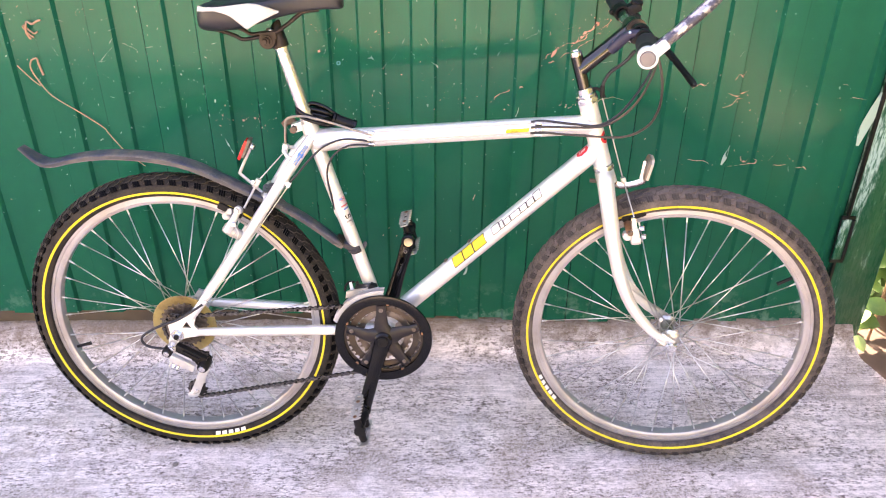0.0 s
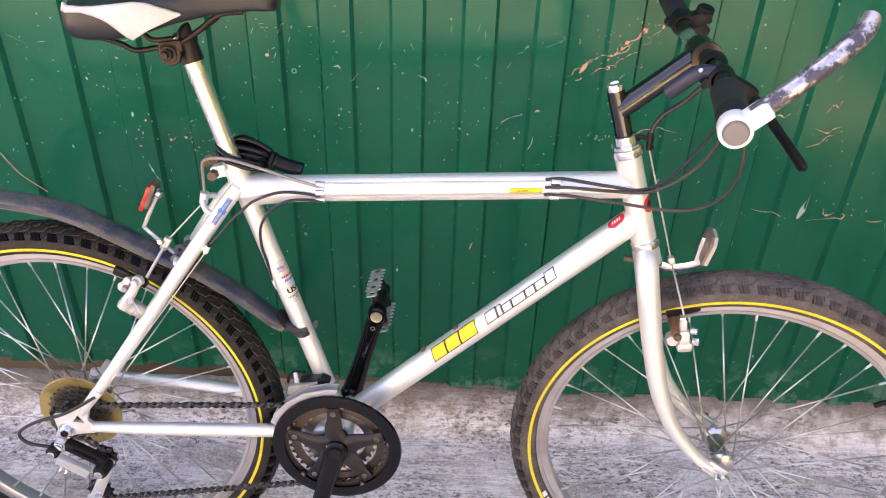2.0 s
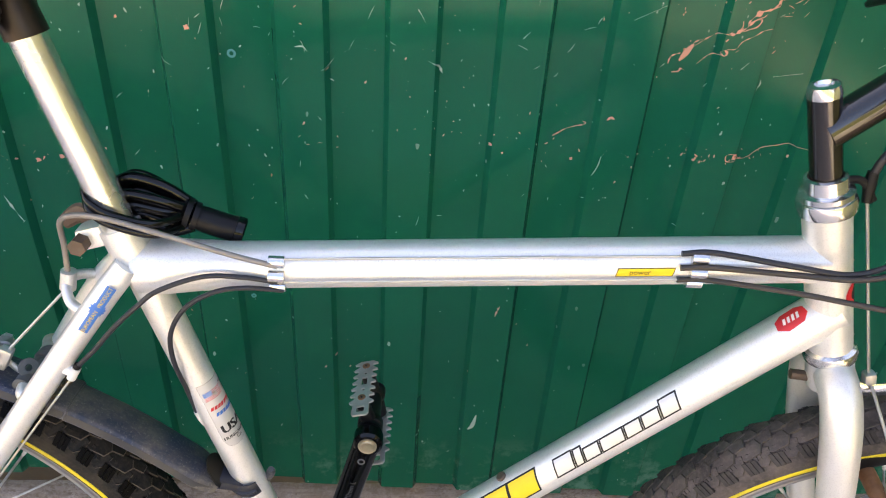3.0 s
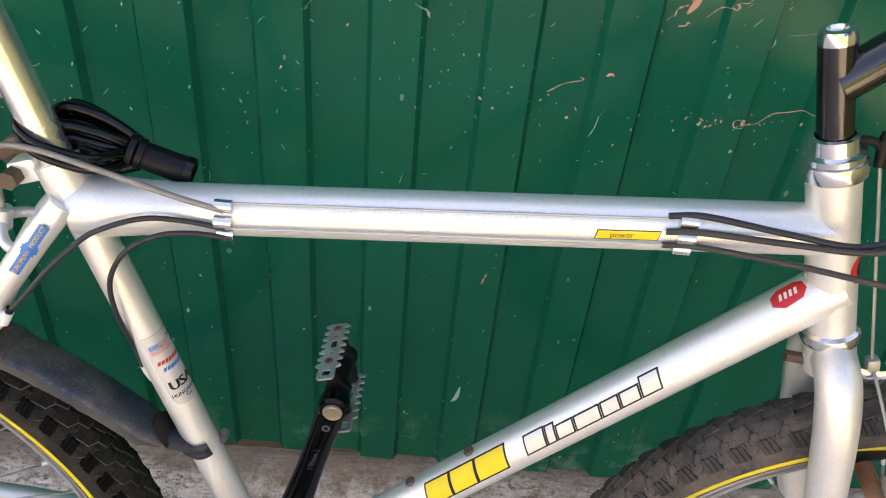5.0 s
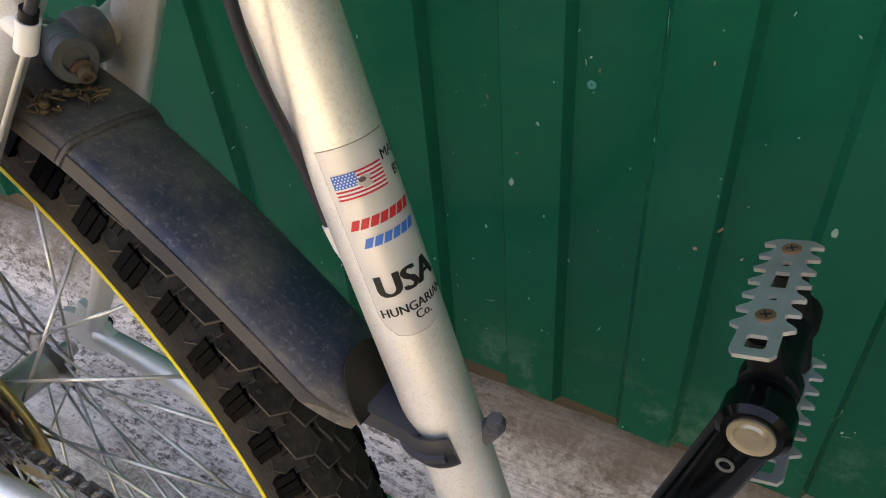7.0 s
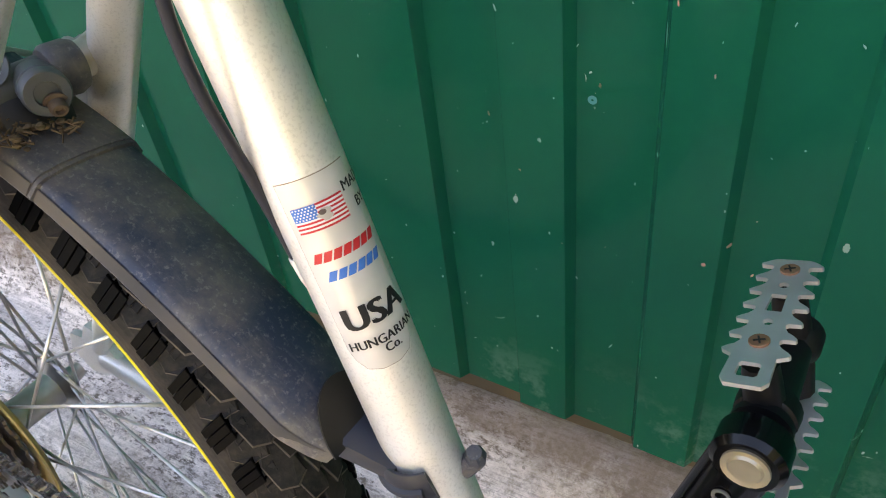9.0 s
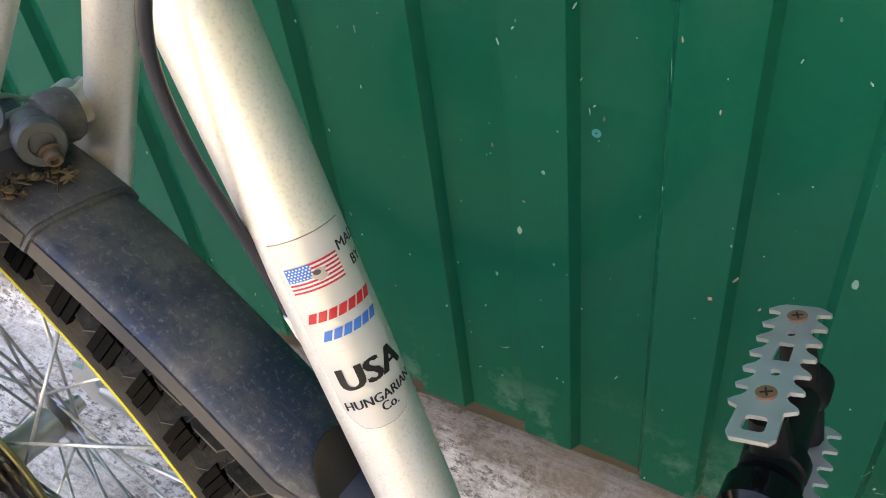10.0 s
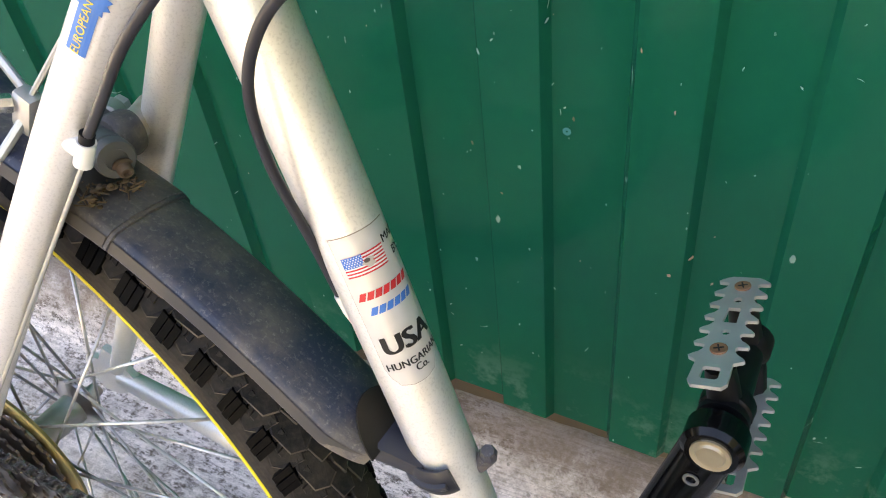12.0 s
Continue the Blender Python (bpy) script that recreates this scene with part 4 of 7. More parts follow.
        part("brake_lever", tube([o + V((0.030, 0.004 * -side, -0.012)), o + V((0.040, 0.03 * side, -0.022)), o + V((0.047, 0.08 * side, -0.034)), o + V((0.054, 0.124 * side, -0.046)), o + V((0.0545, 0.130 * side, -0.048))], [0.0056, 0.0058, 0.0048, 0.0054, 0.0030], 12, flat=0.7), BLACK, bar, "black two-finger brake lever")
        # shifter
        q = V(pts[1]) + V((0, 0.008 * -side, 0))
        if side > 0:
            q = o - d * 0.012
        sh = lathe([(0.0112, -0.010), (0.0150, -0.010), (0.0158, -0.006), (0.0158, 0.006), (0.0150, 0.010), (0.0112, 0.010)], 20, frame_of(q, d), close=True)
        if side > 0:
            join(sh, block((0.030, 0.030, 0.020), Matrix.Translation(q + V((0.022, 0.004, 0.008))) @ pose(0, 0, 0, 0, -20), 0.35))
            join(sh, disc(0.0120, 0.010, frame_of(q + V((0.026, 0.002, 0.014)), (0.2, -0.3, 0.9)), 18))
        part("shifter", sh, BLACK, bar)
        if side > 0:
            part("bar_sleeve", tube([V(pts[1]) * 1.25 - V(pts[0]) * 0.25, V(pts[1]) * 0.46 + V(pts[0]) * 0.54], 0.0118, 16), CHROME, bar, "scuffed bare patch of the bar")
            continue
        part("shift_paddle", tube([(0.4720, -0.126, 0.9570), (0.4560, -0.121, 0.9555), (0.4450, -0.114, 0.9460), (0.4345, -0.107, 0.9330), (0.4285, -0.103, 0.9255)], [0.0070, 0.0080, 0.0086, 0.0090, 0.0086], 16), NAVY, bar, "dark blue-black thumb lever")
        part("paddle_screw", disc(0.0026, 0.003, frame_of((0.4520, -0.1275, 0.9585), (-0.2, -0.9, 0.4)), 10), CHROME, bar)
    return bar


BAR = build_cockpit()


def build_saddle():
    top = V((-0.1548, 0.0, 0.9081))
    lean = (top - SEAT_TOP).normalized()
    post = part("seat_post", tube([SEAT_TOP - lean * 0.01, top], 0.0128, 24), POST, BIKE, "polished alloy seat post")
    part("post_head", tube([top - lean * 0.004, top + lean * 0.026], [0.0150, 0.0140], 20), SEAT_STEEL, post, "dark steel saddle clamp")
    bolt = V((-0.1717, 0.0, 0.9195))
    for s in (-1, 1):
        ear = disc(0.0150, 0.007, frame_of(bolt + V((0, 0.022 * s, 0)), (0, s, 0)), 28)
        join(ear, block((0.030, 0.007, 0.014), Matrix.Translation(bolt + V((0.002, 0.0255 * s, 0.0085))) @ pose(0, 0, 0, 0, -8), 0.3))
        part("saddle_clamp", ear, SEAT_STEEL, post, "dark steel clamp cheek")
        for r, h, at, seg in ((0.0100, 0.002, 0.029, 24), (0.0074, 0.005, 0.031, 6), (0.0046, 0.004, 0.036, 14)):
            part("clamp_nut", disc(r, h, frame_of(bolt + V((-0.001 * (at - 0.028) * 300, at * s, 0)), (0, s, 0)), seg), SEAT_STEEL, post)
    part("clamp_barrel", tube([bolt + V((0, -0.024, 0.002)), bolt + V((0, 0.024, 0.002))], 0.0115, 18), SEAT_STEEL, post)
    part("clamp_fin", tube([(-0.1590, 0.0, 0.9260), (-0.1600, 0.0, 0.9380), (-0.1575, 0.0, 0.9460), (-0.1545, 0.0, 0.9520)], [0.0105, 0.0100, 0.0070, 0.0020], 14), SEAT_STEEL, post, "dark curved horn of the clamp")
    part("cradle_bolt", disc(0.0040, 0.005, frame_of((-0.1666, -0.012, 0.9350), (-0.5, -0.6, 0.6)), 10), CHROME, post)
    # saddle shell: cross-sections from tail to nose
    sect = [(-0.286, 0.030, 0.963, 0.020), (-0.282, 0.062, 0.969, 0.034), (-0.264, 0.080, 0.975, 0.046), (-0.233, 0.086, 0.979, 0.050), (-0.197, 0.080, 0.981, 0.046), (-0.162, 0.062, 0.984, 0.036), (-0.127, 0.042, 0.987, 0.029), (-0.092, 0.030, 0.990, 0.025), (-0.062, 0.024, 0.991, 0.023), (-0.045, 0.019, 0.989, 0.020), (-0.037, 0.010, 0.985, 0.013)]
    bm = bmesh.new()
    n = 22
    rings = []
    for x, w, z, h in sect:
        ring = []
        for j in range(n):
            a = 2 * math.pi * j / n
            c, s = math.cos(a), math.sin(a)
            yy = w * math.copysign(abs(c) ** 0.7, c)
            zz = (0.016 * math.copysign(abs(s) ** 0.8, s)) if s > 0 else h * math.copysign(abs(s) ** 0.55, s) * (0.55 + 0.45 * abs(c))
            ring.append(bm.verts.new((x, yy, z + zz - 0.006 * (1 - abs(c)) * (s > 0))))
        rings.append(ring)
    for a, b in zip(rings, rings[1:]):
        for j in range(n):
            bm.faces.new((a[j], a[(j + 1) % n], b[(j + 1) % n], b[j]))
    bm.faces.new(rings[0][::-1])
    bm.faces.new(rings[-1])
    bmesh.ops.recalc_face_normals(bm, faces=bm.faces)
    bmesh.ops.subdivide_edges(bm, edges=list(bm.edges), cuts=1, use_grid_fill=True, smooth=0.6)
    shell = part("saddle", bm, SEAT_BLACK, BIKE, "black vinyl saddle with white side panels")
    for s in (-1, 1):
        pm = bmesh.new()
        rows = []
        def level(table, x):
            k = max(n for n in range(len(table) - 1) if table[n][0] <= x + 1e-9)
            (xa, za), (xb, zb) = table[k], table[k + 1]
            return za + (zb - za) * (x - xa) / (xb - xa)

        low = ((-0.279, 0.9750), (-0.2418, 0.9785), (-0.2290, 0.9754), (-0.2164, 0.9701), (-0.2028, 0.9585), (-0.1910, 0.9474), (-0.1726, 0.9587), (-0.1526, 0.9676), (-0.140, 0.9735))
        high = ((-0.279, 0.9830), (-0.2440, 0.9838), (-0.2154, 0.9870), (-0.1896, 0.9900), (-0.1740, 0.9880), (-0.1568, 0.9821), (-0.140, 0.9745))
        for i in range(29):
            x = -0.279 + 0.138 * i / 28
            k = max(j for j in range(len(sect)) if sect[j][0] <= x)
            f = (x - sect[k][0]) / (sect[k + 1][0] - sect[k][0])
            w = sect[k][1] + (sect[k + 1][1] - sect[k][1]) * f
            z0 = sect[k][2] + (sect[k + 1][2] - sect[k][2]) * f
            hi, lo = level(high, x), level(low, x)
            rows.append([pm.verts.new((x, s * (w + 0.0065 - max(0.0, hi + (lo - hi) * t - z0) * 0.75), hi + (lo - hi) * t)) for t in (0, 0.33, 0.66, 1.0)])
        for a, b in zip(rows, rows[1:]):
            for j in range(3):
                pm.faces.new((a[j], a[j + 1], b[j + 1], b[j]))
        for j in (0, 3):
            edge = [r[j].co + V((0, 0.0006 * s, 0.0010 if j else -0.0010)) for r in rows[1:-1]]
            part("panel_seam", tube(edge, 0.0008, 6, 1), PRINT_GREY, shell, "stitched grey seam")
        bmesh.ops.recalc_face_normals(pm, faces=pm.faces)
        g = bmesh.ops.extrude_face_region(pm, geom=list(pm.faces))
        bmesh.ops.translate(pm, vec=(0, -0.0035 * s, 0), verts=[v for v in g["geom"] if isinstance(v, bmesh.types.BMVert)])
        bmesh.ops.recalc_face_normals(pm, faces=pm.faces)
        part("side_panel", pm, SEAT_WHITE, shell, "white vinyl side panel")
        part("seat_rail", tube([(-0.2640, 0.035 * s, 0.9408), (-0.2298, 0.030 * s, 0.9291), (-0.2144, 0.028 * s, 0.9217), (-0.1874, 0.0245 * s, 0.9256), (-0.1610, 0.0245 * s, 0.9312), (-0.1339, 0.022 * s, 0.9484), (-0.1071, 0.020 * s, 0.9682), (-0.0779, 0.016 * s, 0.9728)], 0.0034, 10), SEAT_STEEL, shell, "dark steel saddle rail")


build_saddle()


def build_drivetrain():
    C = V((0.0265, -0.0, 0.323))
    ring_m = frame_of((0.0265, -0.052, 0.323), (0, -1, 0))

    def toothed(r, n, depth):
        pts = []
        for i in range(n):
            for f, rr in ((0.0, r - depth), (0.28, r - depth), (0.42, r), (0.62, r), (0.76, r - depth)):
                a = 2 * math.pi * (i + f) / n
                pts.append((rr * math.cos(a), rr * math.sin(a)))
        return pts

    guard = lathe([(0.0815, 0.010), (0.0820, 0.0135), (0.092, 0.0150), (0.1005, 0.0135), (0.1015, 0.0095), (0.099, 0.007), (0.090, 0.0075)], 72, ring_m, close=True)
    crank = part("crankset", guard, BLACK_GLOSS, BIKE, "black chain guard ring on a triple crankset")
    for r, n, h, inner, mat in ((0.098, 48, 0.004, 0.0775, RING_DARK), (0.079, 38, -0.003, 0.061, RING_DARK), (0.060, 28, -0.011, 0.043, RING_BRIGHT)):
        part("chainring", plate(toothed(r, n, 0.005), 0.0028, ring_m @ Matrix.Translation((0, 0, h)), holes=(circle(inner, 40),)), mat, crank, smooth=False)
    for i in range(5):
        a = radians(75 + 72 * i)
        d = V((math.cos(a), math.sin(a), 0))
        w = V((-d.y, d.x, 0))
        arm = tube([d * 0.010 - w * 0.002, d * 0.034 + w * 0.002, d * 0.056, d * 0.078], [0.0210, 0.0150, 0.0112, 0.0096], 14, flat=0.42, up=(0, 0, 1))
        arm.transform(ring_m @ Matrix.Translation((0, 0, 0.009)))
        part("spider_arm", arm, SPIDER, crank, "grimy bronze-brown spider arm")
        part("ring_bolt", disc(0.0046, 0.006, ring_m @ Matrix.Translation(d * 0.068) @ Matrix.Translation((0, 0, 0.0085)), 10), COG, crank)
        g = V((math.cos(a - 0.18), math.sin(a - 0.18), 0)) * 0.0835
        part("guard_tab", disc(0.0072, 0.0040, ring_m @ Matrix.Translation(g) @ Matrix.Translation((0, 0, 0.0075)), 16), BLACK_GLOSS, crank)
        part("guard_screw", disc(0.0040, 0.0025, ring_m @ Matrix.Translation(g) @ Matrix.Translation((0, 0, 0.0112)), 12), COPPER, crank, "rusty guard screw")
    tip_n = V((-0.017, -0.083, 0.159))
    tip_f = V((0.0708, 0.0780, 0.4838))
    for s, tip in ((-1, tip_n), (1, tip_f)):
        root = V((C.x, 0.066 * s, C.z))
        arm = tube([root, root.lerp(tip, 0.15), root.lerp(tip, 0.5), root.lerp(tip, 0.92), tip], [0.0185, 0.0165, 0.0135, 0.0140, 0.0150], 16, flat=0.55)
        join(arm, disc(0.019, 0.022, frame_of(root + V((0, -0.012 * s, 0)), (0, s, 0)), 24))
        join(arm, disc(0.0152, 0.018, frame_of(tip + V((0, -0.010 * s, 0)), (0, s, 0)), 24))
        part("crank_arm", arm, BLACK_GLOSS, crank, "glossy black crank arm")
        part("crank_bolt_cap", disc(0.0105, 0.004, frame_of(root + V((0, 0.009 * s, 0)), (0, s, 0)), 20), BLACK, crank)
        inner = tip + V((0, -0.0108 * s, 0))
        part("pedal_thread_end", lathe([(0.0, 0.001), (0.0062, 0.0012), (0.0072, 0.0), (0.0096, 0.0004), (0.0098, -0.002)], 20, frame_of(inner, (0, -s, 0))), BRASS, crank, "worn brass-coloured pedal thread end")
    ad = (tip_f - V((C.x, 0.066, C.z))).normalized()
    words = text_shape("170mm L", 0.0080)
    side_v = V((0, -1, 0)).cross(ad)
    wm = Matrix((ad, side_v, V((0, -1, 0)))).transposed().to_4x4()
    mid = V((C.x, 0.066, C.z)).lerp(tip_f, 0.60)
    words.transform(Matrix.Translation((mid.x, mid.y - 0.0079, mid.z)) @ wm)
    part("size_stamp", words, STAMP, crank, "stamped pale lettering", smooth=False)
    ring2 = lathe([(0.0026, 0.0), (0.0040, 0.0), (0.0040, 0.0008), (0.0026, 0.0008)], 14, frame_of(V((C.x, 0.066, C.z)).lerp(tip_f, 0.86) + V((0, -0.0078, 0)), (0, -1, 0)), close=True)
    part("stamp_ring", ring2, STAMP, crank)
    part("bottom_axle", tube([(C.x, -0.07, C.z), (C.x, 0.07, C.z)], 0.009, 16), STEEL, crank)
    # pedals: a black body between two toothed cage plates
    for s, tip, tilt, name in ((-1, tip_n, 14.0, "pedal"), (1, tip_f, 15.0, "pedal")):
        pm = frame_of(tip + V((0, 0.008 * s, 0)), (0, s, 0), (math.sin(radians(-tilt)), 0, math.cos(radians(-tilt))))
        body = lathe([(0.0, -0.002), (0.0088, -0.002), (0.0088, 0.003), (0.0128, 0.0035), (0.0128, 0.0075), (0.0105, 0.009), (0.013, 0.0105), (0.0135, 0.018), (0.010, 0.024), (0.009, 0.056), (0.012, 0.060), (0.012, 0.070), (0.0, 0.072)], 20)
        for h in (0.013, 0.062):
            b2 = tube([(-0.028, 0, h), (-0.012, 0.0, h), (0.012, 0.0, h), (0.028, 0, h)], [0.0075, 0.0085, 0.0085, 0.0075], 10)
            join(body, b2)
        pedal = part(name, body, BLACK, BIKE, "black pedal with toothed steel cage plates", pm)
        for e in (-1, 1):
            # serrated plate lying across the end of the body
            w, lo, hi, n = 0.0128, 0.008, 0.0700, 6
            side_a, side_b = [], []
            for i in range(n):
                y0 = lo + (hi - lo) * i / n
                dy = (hi - lo) / n
                for side_x, sgn in ((side_a, 1), (side_b, -1)):
                    side_x += [(sgn * w * 0.98, y0), (sgn * w * 1.02, y0 + dy * 0.10), (sgn * w * 0.90, y0 + dy * 0.26), (sgn * w * 0.70, y0 + dy * 0.44), (sgn * w * 0.59, y0 + dy * 0.64), (sgn * w * 0.55, y0 + dy * 0.86), (sgn * w * 0.62, y0 + dy * 0.97)]
            outline = side_a + [(w * 0.98, hi), (w * 1.0, hi + 0.0012), (w * 0.72, hi + 0.0040), (w * 0.50, hi + 0.0052), (-w * 0.50, hi + 0.0052), (-w * 0.72, hi + 0.0040), (-w * 1.0, hi + 0.0012), (-w * 0.98, hi)] + side_b[::-1] + [(-w * 0.66, lo - 0.002), (-w * 0.70, lo - 0.016), (-w * 0.54, lo - 0.0190), (w * 0.54, lo - 0.0190), (w * 0.70, lo - 0.016), (w * 0.66, lo - 0.002)]
            slot = [(-0.0034, 0.036), (0.0034, 0.036), (0.0030, 0.048), (-0.0030, 0.048)]
            slot2 = [(-0.0042, -0.0052), (-0.0030, -0.0062), (0.0030, -0.0062), (0.0042, -0.0052), (0.0042, 0.0012), (0.0030, 0.0022), (-0.0030, 0.0022), (-0.0042, 0.0012)]
            lm = pm @ Matrix.Translation((0.0345 if e > 0 else -0.0340, 0, 0)) @ Matrix(((0, 0, 1, 0), (1, 0, 0, 0), (0, 1, 0, 0), (0, 0, 0, 1)))
            cage = part("cage_plate", plate(outline, 0.0020, lm, holes=(slot, slot2, circle(0.0022, 10, 0, 0.0285), circle(0.0022, 10, 0, 0.0550))), ALLOY, pedal, "bright steel cage plate with saw teeth", smooth=False)
            for h in (0.015, 0.0665):
                part("cage_screw", disc(0.0042, 0.0012, lm @ Matrix.Translation((0, h, 0.0019 if e > 0 else -0.0011)), 14), COPPER, pedal, "rusty cross-head screw")
                for u in (0, 90):
                    part("screw_slot", block((0.0048, 0.0008, 0.0004), lm @ Matrix.Translation((0, h, 0.00315 if e > 0 else -0.00115)) @ pose(0, 0, 0, 0, 0, u + 20), 0), PRINT_BLACK, pedal)
    # freewheel
    fw = part("freewheel", disc(0.018, 0.022, frame_of(AXLE_R + V((0, -0.024, 0)), (0, -1, 0)), 24), COG, REAR, "rusty cogs")
    part("spoke_guard", lathe([(0.040, 0.0), (0.060, 0.001), (0.0665, 0.003), (0.068, 0.0055), (0.0665, 0.0065), (0.058, 0.004), (0.040, 0.003)], 64, frame_of(AXLE_R + V((0, -0.0195, 0)), (0, -1, 0)), close=True), DISC, REAR, "yellowed plastic spoke guard disc")
    for i, (r, n) in enumerate(((0.052, 26), (0.046, 23), (0.041, 20), (0.036, 18), (0.032, 16), (0.028, 14))):
        part("cog", plate(toothed(r, n, 0.004), 0.0018, frame_of(AXLE_R + V((0, -0.026 - 0.0052 * i, 0)), (0, -1, 0)), holes=(circle(0.017, 20),)), COG, REAR, smooth=False)
    # rear axle nuts
    for s in (-1, 1):
        part("axle_washer", disc(0.0135, 0.0030, frame_of(AXLE_R + V((0, 0.0690 * s, 0)), (0, s, 0)), 24), CHROME, REAR)
        part("rear_axle_nut", disc(0.0095, 0.008, frame_of(AXLE_R + V((0, 0.0715 * s, 0)), (0, s, 0)), 6), CHROME, REAR)
        part("axle_end", disc(0.0056, 0.004, frame_of(AXLE_R + V((0, 0.078 * s, 0)), (0, s, 0)), 14), BLACK, REAR)
    # chain: tight loop over the middle ring, a cog and the two jockey wheels
    J1, J2 = V((-0.3660, -0.047, 0.2505)), V((-0.3820, -0.047, 0.1765))
    y0, y1 = -0.047, -0.053
    loop = [V((-0.403, y0, 0.320 + 0.0385)), V((-0.3940, y0, 0.3576))]
    pts = []
    for i in range(13):
        a = radians(96 - 14.0 * i)
        pts.append(V((C.x + 0.0765 * math.cos(a), y1, C.z + 0.0765 * math.sin(a))))
    pts = [V((-0.3920, y0, 0.3567))] + pts
    for i in range(6):
        a = radians(-80 - 40 * i)
        pts.append(V((J2.x + 0.021 * math.cos(a), y0, J2.z + 0.021 * math.sin(a))))
    for i in range(4):
        a = radians(-50 + 50 * i)
        pts.append(V((J1.x + 0.021 * math.cos(a), y0, J1.z + 0.021 * math.sin(a))))
    for i in range(6):
        a = radians(-75 - 34 * i)
        pts.append(V((AXLE_R.x + 0.0375 * math.cos(a), y0, AXLE_R.z + 0.0375 * math.sin(a))))
    pts.append(pts[0])
    # side plates: outer and inner links share two meshes
    link_meshes = []
    for w in (0.0036, 0.0024):
        lb = bmesh.new()
        for sd in (-1, 1):
            o = [(-0.0096, -0.0018), (-0.0084, -0.0033), (-0.0045, -0.0033), (0.0, -0.0016), (0.0045, -0.0033), (0.0084, -0.0033), (0.0096, -0.0018), (0.0096, 0.0018), (0.0084, 0.0033), (0.0045, 0.0033), (0.0, 0.0016), (-0.0045, 0.0033), (-0.0084, 0.0033), (-0.0096, 0.0018)]
            join(lb, plate(o, 0.001, Matrix.Translation((0, 0, w * sd))))
        for px in (-0.00635, 0.00635):
            join(lb, tube([(px, 0, -w), (px, 0, w)], 0.0028, 8))
        me = bpy.data.meshes.new("chain_link")
        lb.to_mesh(me)
        lb.free()
        me.materials.append(CHAIN_M)
        link_meshes.append(me)
    dist, k = [0.0], 0
    for a, b in zip(pts, pts[1:]):
        dist.append(dist[-1] + (b - a).length)
    count = int(dist[-1] / 0.0127)
    chain = None

    def along(s):
        j = max(i for i in range(len(dist)) if dist[i] <= s + 1e-9)
        j = min(j, len(pts) - 2)
        return pts[j].lerp(pts[j + 1], (s - dist[j]) / max(dist[j + 1] - dist[j], 1e-9))

    for i in range(count):
        p, q = along(i * dist[-1] / count), along((i + 1) * dist[-1] / count - 1e-6)
        d = (q - p).normalized()
        m = Matrix.Translation((p + q) / 2) @ Matrix((d, V((0, 1, 0)).cross(d), V((0, 1, 0)))).transposed().to_4x4()
        if chain is None:
            chain = hang("chain", link_meshes[0], BIKE, "greasy dark bicycle chain", m)
        else:
            hang("chain_link", link_meshes[i % 2], chain, "", m)
    # rear derailleur
    der = part("rear_derailleur", tube([(-0.4100, -0.070, 0.3060), (-0.4130, -0.077, 0.3000), (-0.4160, -0.081, 0.2960)], [0.009, 0.010, 0.010], 14), MECH_SILVER, BIKE, "silver and black rear derailleur")
    part("hanger_bolt", disc(0.0065, 0.008, frame_of((-0.4120, -0.078, 0.3020), (0, -1, 0)), 12), CHROME, der)
    part("pivot_knuckle", disc(0.0105, 0.020, frame_of((-0.4200, -0.074, 0.2950), (0, -1, 0)), 18), BLACK, der)
    part("knuckle_cap", disc(0.006, 0.004, frame_of((-0.4200, -0.0935, 0.2950), (0, -1, 0)), 14), CHROME, der)
    part("parallelogram", block((0.054, 0.012, 0.0165), Matrix.Translation((-0.3890, -0.0930, 0.2735)) @ pose(0, 0, 0, 0, 30), 0.2), MECH_SILVER, der, "silver painted outer link")
    part("inner_link", block((0.070, 0.016, 0.0170), Matrix.Translation((-0.3770, -0.0730, 0.2835)) @ pose(0, 0, 0, 0, 30), 0.25), BLACK, der)
    part("upper_link", block((0.040, 0.006, 0.004), Matrix.Translation((-0.3740, -0.0842, 0.2860)) @ pose(0, 0, 0, 0, 30), 0.3), BLACK, der)
    part("lower_knuckle", lathe([(0.0, -0.013), (0.0125, -0.013), (0.0130, -0.010), (0.0115, 0.010), (0.0100, 0.013), (0.0, 0.0135)], 20, frame_of((-0.3510, -0.080, 0.2585), (0, -1, 0))), BLACK, der)
    for q in ((-0.4060, -0.0955, 0.2720), (-0.3980, -0.0955, 0.2670)):
        part("limit_screw", disc(0.0026, 0.008, frame_of(q, (-0.4, -0.3, -0.8)), 8), CHROME, der)
    part("knuckle_cap", disc(0.007, 0.004, frame_of((-0.3510, -0.093, 0.2585), (0, -1, 0)), 14), CHROME, der)
    for yy in (-0.0555, -0.0385):
        part("cage", tube([(-0.3540, yy, 0.2560), (-0.3660, yy, 0.2200), (-0.3800, yy, 0.1880), (-0.3900, yy, 0.1690), (-0.4040, yy, 0.1640)] if yy < -0.05 else [(-0.3560, yy, 0.2540), (-0.3700, yy, 0.2150), (-0.3830, yy, 0.1740)], [0.0125, 0.0095, 0.0090, 0.0100, 0.0050] if yy < -0.05 else [0.012, 0.009, 0.011], 12, flat=0.18), MECH_SILVER, der)
